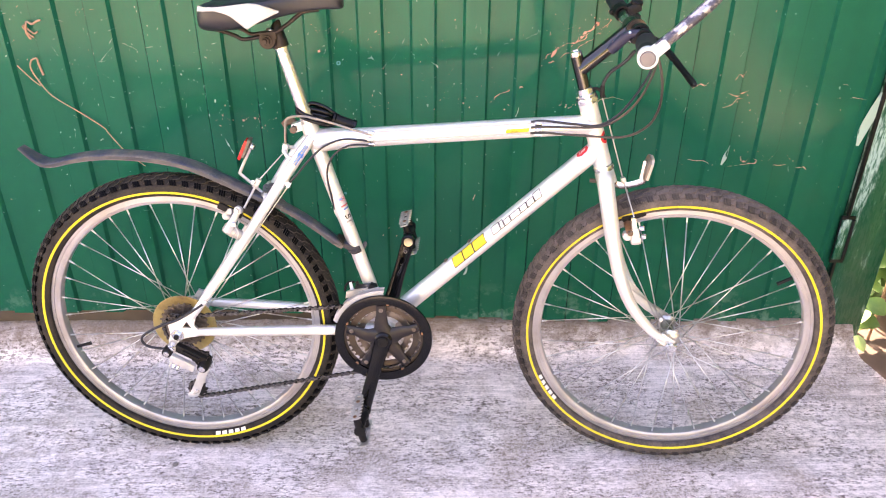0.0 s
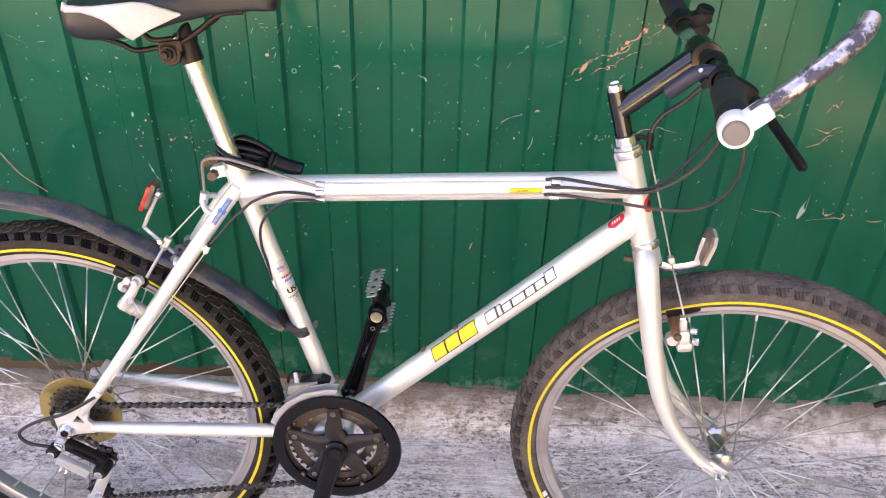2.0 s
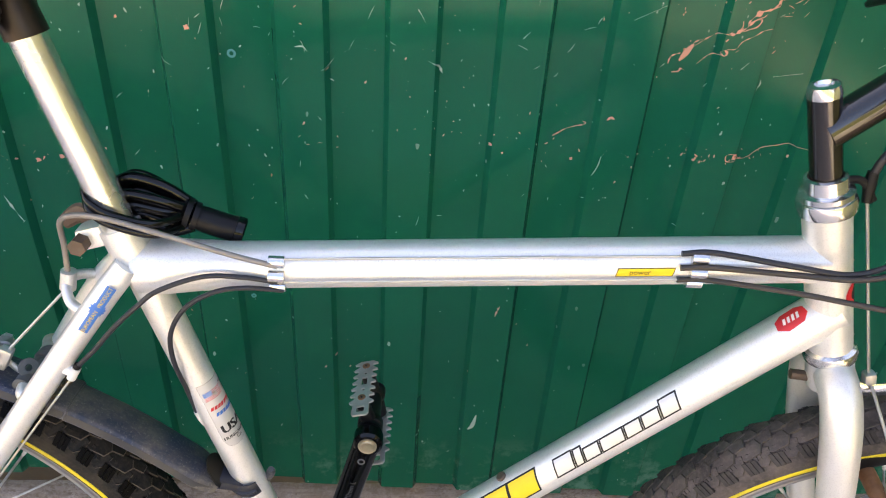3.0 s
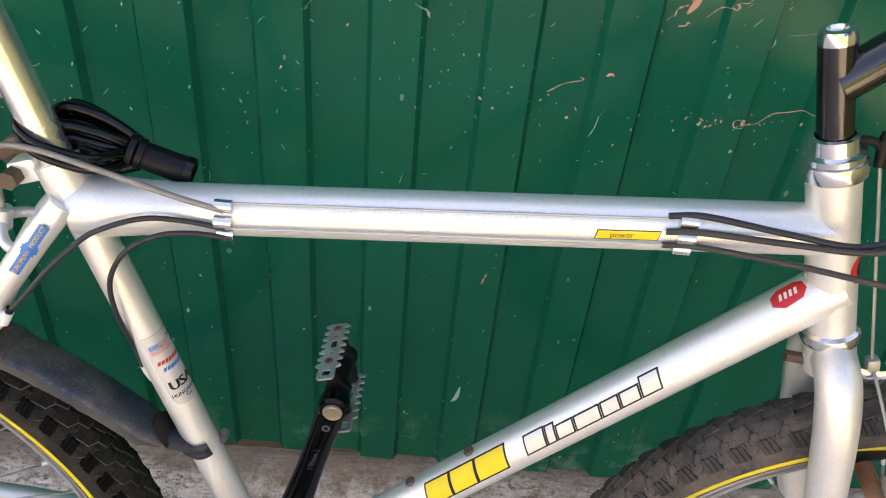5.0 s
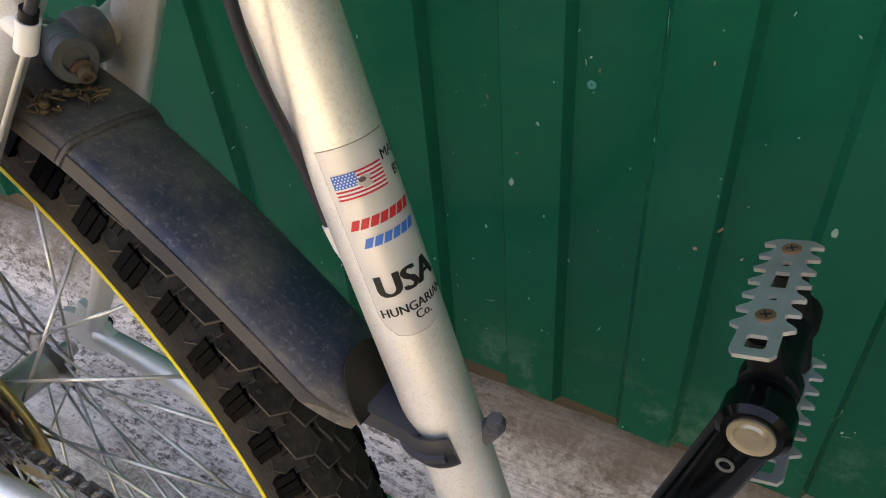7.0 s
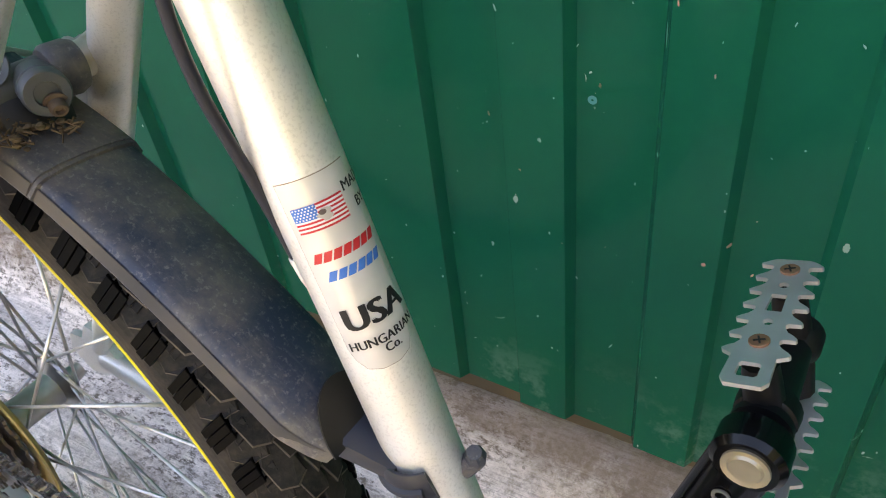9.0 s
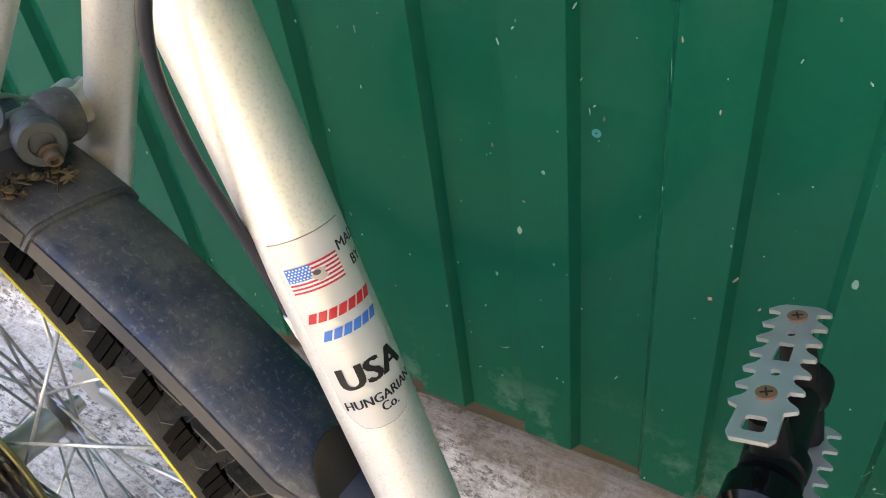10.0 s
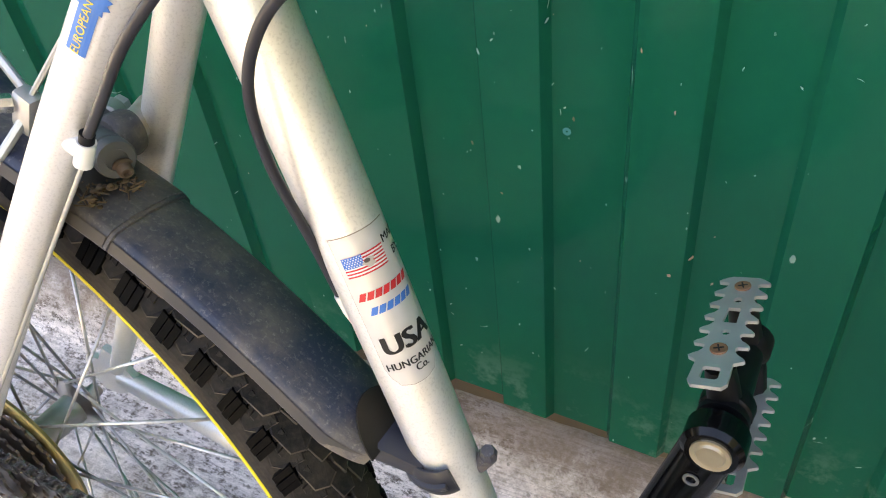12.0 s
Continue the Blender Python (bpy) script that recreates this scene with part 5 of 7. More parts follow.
    for j in (J1, J2):
        part("jockey_wheel", plate(toothed(0.0205, 10, 0.005), 0.006, frame_of(j + V((0, 0.003, 0)), (0, -1, 0)), holes=(circle(0.006, 12),)), BLACK, der, smooth=False)
        part("jockey_bolt", disc(0.005, 0.024, frame_of(j + V((0, 0.012, 0)), (0, -1, 0)), 10), CHROME, der)
    # front derailleur
    fd = part("front_derailleur", lathe([(0.0141, -0.009), (0.0175, -0.008), (0.0175, 0.008), (0.0141, 0.009)], 24, frame_of(SEAT_BOT + SEAT_DIR * 0.072, SEAT_DIR), close=True), ALLOY, BIKE, "alloy front derailleur")
    cage = bmesh.new()
    for yy in (-0.0595, -0.0445):
        arc = [(C.x + r * math.cos(radians(a)), C.z + r * math.sin(radians(a))) for r, seq in ((0.1105, (88, 98, 116, 134, 150, 159)), (0.094, (163, 152, 134, 116, 102, 92))) for a in seq]
        join(cage, plate([(x, -z) for x, z in arc], 0.0014, Matrix.Translation((0, yy, 0)) @ pose(0, 0, 0, -90)))
    part("derailleur_cage", cage, MECH_SILVER, fd, "bright steel chain cage", smooth=False)
    part("derailleur_link", plate([(-0.052, -0.404), (-0.050, -0.418), (-0.030, -0.424), (-0.006, -0.428), (0.000, -0.418), (-0.012, -0.412), (-0.034, -0.406)], 0.006, Matrix.Translation((0, -0.040, 0)) @ pose(0, 0, 0, -90)), ALLOY, fd, smooth=False)
    part("link_arm", tube([(-0.043, -0.022, 0.432), (-0.040, -0.028, 0.422), (-0.036, -0.036, 0.410)], [0.0030, 0.0038, 0.0034], 10, flat=0.6), ALLOY, fd)
    part("derailleur_body", block((0.034, 0.022, 0.015), pose(-0.0170, -0.026, 0.4200, 0, -6), 0.3), SPIDER, fd)
    part("pivot_block", block((0.018, 0.018, 0.022), pose(0.0020, -0.024, 0.4200, 0, 24), 0.32), SPIDER, fd)
    part("clamp_screw", disc(0.0042, 0.010, frame_of((-0.0170, -0.034, 0.4200), (0.3, -1, 0.1)), 10), CHROME, fd)
    part("derailleur_arm", tube([(-0.036, -0.016, 0.4300), (-0.046, -0.020, 0.4310), (-0.0530, -0.022, 0.4240), (-0.0550, -0.022, 0.4120)], [0.0026, 0.0024, 0.0022], 8), BLACK, fd)
    part("wire_bolt", disc(0.0036, 0.008, frame_of((-0.0300, -0.016, 0.4290), (0.2, -1, 0.2)), 10), BLACK, fd)


build_drivetrain()


def build_fender():
    line = [(-0.0565, 0.5140), (-0.0630, 0.5196), (-0.0700, 0.5262), (-0.0805, 0.5350), (-0.100, 0.5510), (-0.1245, 0.5695), (-0.145, 0.5830), (-0.172, 0.5988), (-0.205, 0.613), (-0.25, 0.6345), (-0.285, 0.653), (-0.35, 0.680), (-0.42, 0.694), (-0.50, 0.698), (-0.57, 0.690), (-0.618, 0.678), (-0.645, 0.683), (-0.677, 0.706)]
    pts = curve_pts([(x, -0.0085 if x > -0.30 else -0.004, z) for x, z in line], 4)
    profile = [(-0.0246, -0.0080), (-0.0220, -0.0030), (-0.0204, -0.0010), (-0.0186, 0.0), (-0.010, 0.0016), (0.0, 0.0020), (0.010, 0.0016), (0.0186, 0.0), (0.0204, -0.0010), (0.0226, -0.0042), (0.0246, -0.0080)]
    bm = bmesh.new()
    rows = []
    for i, p in enumerate(pts):
        d = (pts[min(i + 1, len(pts) - 1)] - pts[max(i - 1, 0)]).normalized()
        up = V((0, 1, 0)).cross(d)
        if up.z < 0:
            up = -up
        f = i / (len(pts) - 1)
        w = 1.0 if f < 0.93 else 1 - 0.35 * (f - 0.93) / 0.07
        w *= 0.68 + 0.32 * min(f / 0.13, 1.0) ** 0.8
        deep = min(1.0, (1 - f) * 5 + 0.2)
        steps = [0.0]
        if abs(p.x + 0.172) < 0.0015:
            steps = [0.0, 0.0022]
        elif p.x < -0.172:
            steps = [0.0022]
        for lift in steps:
            roll = 0.150 * min(max((p.x + 0.34) / 0.14, 0.0), 1.0)
            rows.append([bm.verts.new(p + V((0, y * w * (1 + lift * 24) * (1.0 if y < 0 else 1.0 - 0.30 * min(max((-0.20 - p.x) / 0.10, 0.0), 1.0)), 0)) + up * (z * deep + lift - y * roll) - d * (0.0 if lift == 0.0 else -0.0003)) for y, z in profile])
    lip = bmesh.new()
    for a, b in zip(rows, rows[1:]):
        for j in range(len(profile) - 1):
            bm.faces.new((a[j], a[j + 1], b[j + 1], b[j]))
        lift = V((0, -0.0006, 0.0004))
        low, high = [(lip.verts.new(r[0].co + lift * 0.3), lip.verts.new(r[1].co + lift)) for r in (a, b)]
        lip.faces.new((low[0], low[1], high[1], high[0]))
    bmesh.ops.remove_doubles(lip, verts=lip.verts, dist=1e-6)
    bmesh.ops.recalc_face_normals(bm, faces=bm.faces)
    bmesh.ops.recalc_face_normals(lip, faces=lip.faces)
    g = bmesh.ops.extrude_face_region(bm, geom=list(bm.faces))
    bmesh.ops.translate(bm, vec=(0.0012, 0, -0.0016), verts=[v for v in g["geom"] if isinstance(v, bmesh.types.BMVert)])
    bmesh.ops.recalc_face_normals(bm, faces=bm.faces)
    fender = part("rear_fender", bm, FENDER, BIKE, "scuffed dark plastic clip-on mudguard")
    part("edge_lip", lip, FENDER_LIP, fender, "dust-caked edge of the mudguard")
    c = SEAT_BOT + SEAT_DIR * ((0.5035 - SEAT_BOT.z) / SEAT_DIR.z)
    fm = frame_of(c, SEAT_DIR, (0, -1, 0))
    arc = [fm @ V((0.0156 * math.cos(radians(a)), 0.0156 * math.sin(radians(a)), 0.0048 - 0.0070 * math.cos(radians(a * 0.8 - 18)))) for a in range(-150, 52, 12)]
    start = (arc[0] - c).normalized()
    part("fender_strap", tube(arc, [0.0078, 0.0088, 0.0092, 0.0092, 0.0088, 0.0078], 14, 2, flat=0.26, up=start), STRAP, fender, "black rubber strap round the seat tube")
    part("strap_ridge", tube([q + (q - c).normalized() * 0.0018 for q in arc[2:-1]], 0.0022, 8, 2), STRAP, fender)
    part("strap_tongue", tube([(-0.0175, 0.004, 0.4987), (-0.0136, 0.006, 0.5056), (-0.0127, 0.004, 0.5114)], [0.004, 0.0045, 0.003], 8), FENDER, fender)
    # folded cup between the blade's end and the strap
    along, up = V((-0.62, 0.0, 0.78)).normalized(), V((0.78, 0.0, 0.62)).normalized()
    lie = Matrix((along, V((0, 1, 0)), up)).transposed().to_4x4()
    scoop = [(0.0255 * math.cos(a), 0.0180 * math.sin(a)) for a in (radians(-84 + 12 * k) for k in range(15))]
    # flat plate, darker than the blade, laid over its scooped end
    part("fender_cup", plate(scoop, 0.0010, Matrix.Translation(V((-0.0530, -0.0085, 0.5120)) + up * 0.0030) @ lie), CUP_DARK, fender, "dark scooped end of the mudguard")
    web = block((0.026, 0.026, 0.011), None, 0.25)
    for v in web.verts:
        if v.co.x > 0:
            v.co.y *= 0.6
            v.co.z *= 0.8
    web.transform(Matrix.Translation((-0.0475, -0.009, 0.5105)) @ pose(0, 0, 0, 0, 24))
    part("cup_web", web, CUP, fender)
    # bolt sleeve on the stay bridge, caked with soil
    clamp = part("bridge_clamp", tube([(-0.2030, -0.028, 0.6230), (-0.2005, 0.004, 0.6235)], [0.0078, 0.0080], 24), DUSTY, fender, "dusty grey sleeve on the stay bridge")
    part("rubber_boss", lathe([(0.0, -0.001), (0.0092, 0.0), (0.0108, 0.0020), (0.0110, 0.0100), (0.0098, 0.0130), (0.0, 0.0142)], 28, frame_of((-0.1975, 0.002, 0.6245), (0.12, 1, -0.05))), FENDER, fender, "dark rubber boss")
    part("clamp_collar", lathe([(0.0, -0.010), (0.0084, -0.0100), (0.0088, -0.006), (0.0088, 0.0), (0.0080, 0.0006), (0.0080, 0.0018), (0.0090, 0.0024), (0.0090, 0.0068), (0.0082, 0.0080), (0.0050, 0.0082), (0.0044, 0.0066), (0.0, 0.0064)], 28, frame_of((-0.1880, -0.0062, 0.6240), (0.93, -0.34, 0.02))), DUSTY, fender, "dusty grey round collar")
    part("clamp_bolt", lathe([(0.0, 0.0), (0.0046, 0.0), (0.0048, 0.0012), (0.0034, 0.0016), (0.0034, 0.0026), (0.0034, 0.0046), (0.0028, 0.0054), (0.0018, 0.0054), (0.0015, 0.0036), (0.0, 0.0034)], 18, frame_of((-0.1815, -0.0068, 0.6200), (0.86, -0.36, -0.36))), RUST, fender, "rusty hollow bolt")
    part("clamp_block", block((0.026, 0.030, 0.022), pose(-0.2010, -0.010, 0.6100, 0, -28), 0.35), CLAMP_DARK, fender)
    part("bridge_washer", lathe([(0.0030, 0.0), (0.0078, 0.0), (0.0082, 0.0009), (0.0078, 0.0018), (0.0030, 0.0018)], 24, frame_of((-0.2010, -0.0160, 0.6335), (0.62, -0.62, 0.48)), close=True), DUSTY, fender)
    mud = bmesh.new()
    rng = random.Random(4)
    for i in range(60):
        q = V((-0.1860 + rng.uniform(-0.012, 0.006), rng.uniform(-0.028, -0.006), 0.6090 + rng.uniform(-0.004, 0.006)))
        lump = bmesh.new()
        bmesh.ops.create_icosphere(lump, subdivisions=2, radius=rng.uniform(0.0007, 0.0021))
        for v in lump.verts:
            v.co = v.co * (1 + 0.5 * noise.noise((v.co + q) * 300))
            v.co.z *= 0.6
        join(mud, lump, Matrix.Translation(q))
    for i in range(90):
        q = V((-0.1870 + rng.gauss(0, 0.006), rng.uniform(-0.028, -0.004), 0.6100 + rng.uniform(-0.004, 0.006)))
        join(mud, tube([q, q + V((rng.uniform(-0.006, 0.006), rng.uniform(-0.006, 0.006), rng.uniform(-0.003, 0.004)))], [0.0005, 0.0003], 5, 1))
    tagged(part("caked_mud", mud, SOIL_TAN, fender, "crumbs of dried mud"), kind="stuff")
    return fender


build_fender()


def build_brakes():
    # rear: each arm turns on a stud square to its stay
    for s in (-1, 1):
        x0, y = (0.0, -0.060) if s < 0 else (-0.012, 0.050)
        barrel = lathe([(0.0, -0.001), (0.0085, 0.0), (0.0105, 0.003), (0.0105, 0.013), (0.0118, 0.014), (0.0118, 0.031), (0.0100, 0.0365), (0.0060, 0.0385), (0.0, 0.039)], 24, frame_of((-0.2490 + x0, y * 0.93, 0.5470), (-0.79, 0.10 * s, 0.61)))
        brake = part("rear_brake", barrel, ALLOY, BIKE, "grimy alloy cantilever rim brake")
        part("arm", tube([(-0.2720 + x0, y * 1.10, 0.5620), (-0.2610 + x0, y * 1.12, 0.5800), (-0.2520 + x0, y * 1.02, 0.5960), (-0.2464 + x0, y * 0.94, 0.6050)], [0.0092, 0.0076, 0.0062, 0.0066], 14, flat=0.75), MECH_SILVER, brake)
        part("anchor_bolt", disc(0.0082, 0.010, frame_of((-0.2470 + x0, y * 0.90, 0.6030), (-0.2, s, 0.1)), 16), ALLOY, brake)
        part("anchor_nut", disc(0.0058, 0.006, frame_of((-0.2490 + x0, y * 0.90 + 0.010 * s, 0.6040), (-0.2, s, 0.1)), 6), MECH_SILVER, brake)
        part("pad", block((0.052, 0.013, 0.014), Matrix.Translation((-0.2740 + x0, 0.0255 * s, 0.5900)) @ pose(0, 0, 0, 0, 26), 0.3), BLACK, brake, "black brake pad")
        part("pad_holder", tube([(-0.2700 + x0, 0.030 * s, 0.5900), (-0.2700 + x0, y * 1.02, 0.5880)], 0.0046, 10), ALLOY, brake)
        for dx, dz, r in ((-0.2664, 0.5960, 0.0064), (-0.2760, 0.5860, 0.0070), (-0.2700, 0.5890, 0.0080)):
            part("eye_washer", disc(r, 0.006, frame_of((dx + x0, y * 0.80, dz), (-0.3, s, 0.3)), 12), ALLOY, brake)
        part("brake_nut", disc(0.0062, 0.008, frame_of((-0.2580 + x0, y * 1.12, 0.5790), (0.2, s, 0)), 6), CHROME, brake)
        part("spring_wire", tube([(-0.2560 + x0, y * 1.10, 0.5720), (-0.2500 + x0, y * 1.16, 0.5620), (-0.2530 + x0, y * 1.12, 0.5500), (-0.2570 + x0, y * 1.05, 0.5430)], 0.0011, 6), STEEL, brake)
        part("straddle_wire", tube([(-0.2385 + x0 * 0.9, y * 0.86, 0.6050), (-0.2205, -0.016 + 0.002 * s, 0.6400)], 0.0023 if s < 0 else 0.0014, 8), WIRE, brake)
        if s < 0:
            pts = [(0.5040, -0.056, 0.5640), (0.5170, -0.060, 0.5660), (0.5265, -0.060, 0.5790), (0.5150, -0.055, 0.6080)]
        else:
            pts = steered((0.4964, 0.062, 0.5525), (0.5085, 0.064, 0.5566), (0.5208, 0.060, 0.5703), (0.5204, 0.050, 0.5936))
        mid, tip = V(pts[2]), V(pts[3])
        if s < 0:
            f = block((0.017, 0.016, 0.034), pose(0.5195, -0.058, 0.5660, 0, -14), 0.35)
            join(f, block((0.022, 0.018, 0.016), pose(0.5215, -0.058, 0.5555, 0, -8), 0.4))
            join(f, block((0.010, 0.012, 0.022), pose(0.5150, -0.057, 0.5870, 0, -10), 0.3))
            tip = V((0.5145, -0.056, 0.5930))
            nut, screw, rust = V((0.5345, -0.060, 0.5640)), V((0.5290, -0.060, 0.5815)), V((0.5080, -0.064, 0.5735))
        else:
            f = tube(pts, [0.0095, 0.0095, 0.0080, 0.0055], 14)
            nut, screw, rust = mid + V((0.006, 0.004, -0.010)), mid + V((0.006, 0.002, 0.006)), V((mid.x - 0.016, 0.066, mid.z + 0.004))
        join(f, disc(0.0085, 0.016, frame_of(V(pts[0]) + V((0, -0.008 * s, 0)), (0, s, 0)), 18))
        fb = part("front_brake", f, ALLOY, BIKE, "alloy cantilever rim brake")
        part("pad", block((0.048, 0.012, 0.014), Matrix.Translation((mid.x - 0.006, 0.0235 * s, mid.z + 0.014)) @ pose(0, 0, 0, 0, -20), 0.3), BLACK, fb, "black brake pad")
        part("pad_holder", tube([(rust.x + 0.001, 0.026 * s, rust.z + 0.004), rust], 0.0074, 12), COPPER, fb, "rusty pad holder")
        part("pad_nut", disc(0.0058, 0.006, frame_of(rust, (0, s, 0)), 6), RUST, fb)
        part("brake_nut", disc(0.0056, 0.010, frame_of(nut - V((0.004, 0, 0)), (1, 0.25 * s, 0.1)), 6), CHROME, fb)
        part("spring_screw", disc(0.0050, 0.010, frame_of(screw - V((0.004, 0, 0)), (1, 0.25 * s, 0.1)), 10), CHROME, fb)
        part("link_end", block((0.009, 0.011, 0.018), Matrix.Translation(tip + V((-0.001, 0, 0.001))) @ pose(0, 0, 0, 0, -12), 0.3), CHROME, fb)
        part("straddle_wire", tube([tip + V((0, 0, 0.008)), STEER @ V((0.4988, 0.003 * s, 0.6536))], 0.0014, 6), WIRE, fb)
    # wires down to the straddle carriers
    part("brake_wire", tube([(-0.1612, 0.0, 0.7059), (-0.2150, -0.016, 0.6490)], 0.0013, 6), WIRE, BIKE)
    part("wire_carrier", block((0.011, 0.009, 0.022), pose(-0.2190, -0.016, 0.6430, 0, 30), 0.3), ALLOY, BIKE)
    part("carrier_bolt", disc(0.0045, 0.008, frame_of((-0.2215, -0.020, 0.6480), (-0.3, -1, 0.3)), 8), CHROME, BIKE)
    part("brake_wire", tube([(0.4404, -0.002, 0.8210), (0.4988, 0.0, 0.6536)], 0.0013, 6), WIRE, BIKE)
    part("wire_carrier", block((0.010, 0.010, 0.014), pose(0.4978, 0, 0.6565, 0, -15), 0.3), ALLOY, BIKE)
    # reflectors on bent brackets
    rb = part("rear_reflector", block((0.0065, 0.022, 0.0430), pose(-0.2430, 0.0, 0.7080, 0, 26), 0.35), RED_LENS, BIKE, "red rear reflector")
    part("reflector_back", block((0.0070, 0.021, 0.0410), pose(-0.2362, 0.0, 0.7110, 0, 26), 0.3), REFLECTOR_BACK, rb, "grimy brown reflector housing")
    part("bracket", tube([(-0.2245, 0.0, 0.7197), (-0.2330, 0.0, 0.7030), (-0.2535, 0.0, 0.6625), (-0.2545, 0.0, 0.6570), (-0.2490, -0.001, 0.6525), (-0.2048, -0.010, 0.6158)], 0.0030, 10, 5, flat=0.7), MECH_SILVER, rb)
    part("bracket_bolt", disc(0.0060, 0.007, frame_of((-0.2262, -0.002, 0.7150), (0.90, -0.35, -0.42)), 10), CHROME, rb)
    oct_shape = [(-0.020, -0.023), (0.012, -0.023), (0.020, -0.014), (0.020, 0.014), (0.012, 0.023), (-0.020, 0.023)]
    face = STEER @ pose(0.5395, 0.002, 0.6885, 0, 12) @ Matrix(((0, 0, 1, 0), (0, 1, 0, 0), (1, 0, 0, 0), (0, 0, 0, 1)))
    fr = part("front_reflector", plate(oct_shape, 0.006, face), CLEAR_LENS, BIKE, "grimy clear front reflector")
    part("reflector_back", plate([(x * 1.03, y * 1.03) for x, y in oct_shape], 0.004, face @ Matrix.Translation((0, 0, -0.003))), REFLECTOR_BACK, fr)
    part("bracket", tube(steered((0.5371, 0.0, 0.7006), (0.5342, 0.0, 0.6666), (0.5300, 0.0, 0.6568), (0.4986, 0.0, 0.6468), (0.4786, 0.0, 0.6514)), 0.0072, 10, 4, flat=0.35), CHROME, fr)
    part("bracket_bolt", tube(steered((0.4325, 0.0, 0.6547), (0.4847, 0.0, 0.6534)), 0.0045, 8), RUST, fr)


build_brakes()


def cable(name, pts, r, mat, label=""):
    return part(name, tube(pts, r, 10, 8), mat, BIKE, label)


def build_cables():
    cable("brake_cable", [(0.4827, -0.135, 0.9587), (0.5018, -0.150, 0.9118), (0.5122, -0.145, 0.8688), (0.5132, -0.130, 0.8284), (0.5039, -0.100, 0.7919), (0.4708, -0.065, 0.7633), (0.3990, -0.032, 0.7554), (0.3343, -0.0205, 0.7560), (0.3090, -0.020, 0.7547)], 0.0022, CABLE_GREY, "grey cable housing in a loop")
    cable("shift_cable", [(0.4981, -0.075, 0.9395), (0.5114, -0.085, 0.9082), (0.5072, -0.080, 0.8731), (0.4936, -0.065, 0.8313), (0.4699, -0.050, 0.7970), (0.4378, -0.040, 0.7756), (0.3900, -0.028, 0.7692), (0.3345, -0.0215, 0.7677), (0.3092, -0.0215, 0.7659)], 0.0023, CABLE_GREY, "grey cable housing in a loop")
    cable("shift_cable", [(0.5046, 0.050, 0.9386), (0.5271, 0.030, 0.9064), (0.5256, 0.0, 0.8742), (0.5004, -0.020, 0.8337), (0.4677, -0.034, 0.7968), (0.4335, -0.034, 0.7760), (0.3898, -0.026, 0.7751), (0.3346, -0.018, 0.7783), (0.3093, -0.017, 0.7756)], 0.0023, CABLE_BLACK, "black cable housing in a loop")
    cable("brake_cable", [(0.4900, -0.010, 0.9080), (0.4749, 0.0, 0.8854), (0.4528, 0.0, 0.8678), (0.4425, 0.0, 0.8520), (0.4400, 0.002, 0.8360)], 0.0032, CABLE_BLACK)
    part("cable_end", tube([(0.4399, 0.002, 0.8420), (0.4400, 0.001, 0.8330), (0.4404, -0.002, 0.8190)], [0.0040, 0.0048, 0.0036], 10), BLACK, BIKE)
    # along the top tube
    cable("inner_cable", [(0.3092, -0.0155, 0.7727), (0.1574, -0.0155, 0.7614), (0.0088, -0.0158, 0.7507)], 0.0009, WIRE)
    cable("inner_cable", [(0.3090, -0.0205, 0.7552), (0.1574, -0.0205, 0.7442), (0.0089, -0.0208, 0.7332)], 0.0009, WIRE)
    # behind the left clips
    cable("brake_cable", [(0.0088, -0.0195, 0.7463), (-0.0247, -0.024, 0.7571), (-0.0755, -0.026, 0.7730), (-0.1212, -0.020, 0.7802), (-0.1524, -0.008, 0.7701), (-0.1589, 0.0, 0.7429), (-0.1604, 0.0, 0.7176)], 0.0022, CABLE_SILVER, "silvery cable housing")
    cable("shift_cable", [(0.0089, -0.021, 0.7332), (-0.0180, -0.0225, 0.7370), (-0.0466, -0.027, 0.7381), (-0.0792, -0.031, 0.7260), (-0.0959, -0.035, 0.7127), (-0.1140, -0.0385, 0.6948), (-0.1321, -0.0400, 0.6730), (-0.1475, -0.0395, 0.6565)], 0.0020, CABLE_BLACK, "dark cable housing")
    cable("shift_cable", [(0.013, -0.0185, 0.7245), (-0.0159, -0.0225, 0.7275), (-0.0393, -0.0255, 0.7238), (-0.0620, -0.0268, 0.7085), (-0.0755, -0.0268, 0.6838), (-0.0780, -0.0222, 0.6530), (-0.0738, -0.0140, 0.6175), (-0.0702, -0.0080, 0.5885)], 0.0020, CABLE_BLACK, "dark cable housing")
    cable("inner_cable", [(-0.1530, -0.0405, 0.6460), (-0.2983, -0.0745, 0.4477), (-0.3320, -0.0790, 0.4080)], 0.0010, WIRE)
    part("cable_stop", tube([(-0.3290, -0.0770, 0.4130), (-0.3340, -0.0785, 0.4060)], 0.0050, 12), CLAMP_WHITE, FRAME)
    cable("inner_cable", [(-0.0662, -0.006, 0.573), (-0.030, -0.002, 0.452)], 0.0009, WIRE)
    cable("shift_cable", [(-0.3320, -0.079, 0.4080), (-0.3600, -0.077, 0.3870), (-0.3950, -0.082, 0.3670), (-0.4390, -0.085, 0.3500), (-0.4690, -0.085, 0.3270), (-0.4600, -0.085, 0.3070), (-0.4230, -0.082, 0.2985)], 0.0027, CABLE_BLACK, "black cable housing loop")


build_cables()


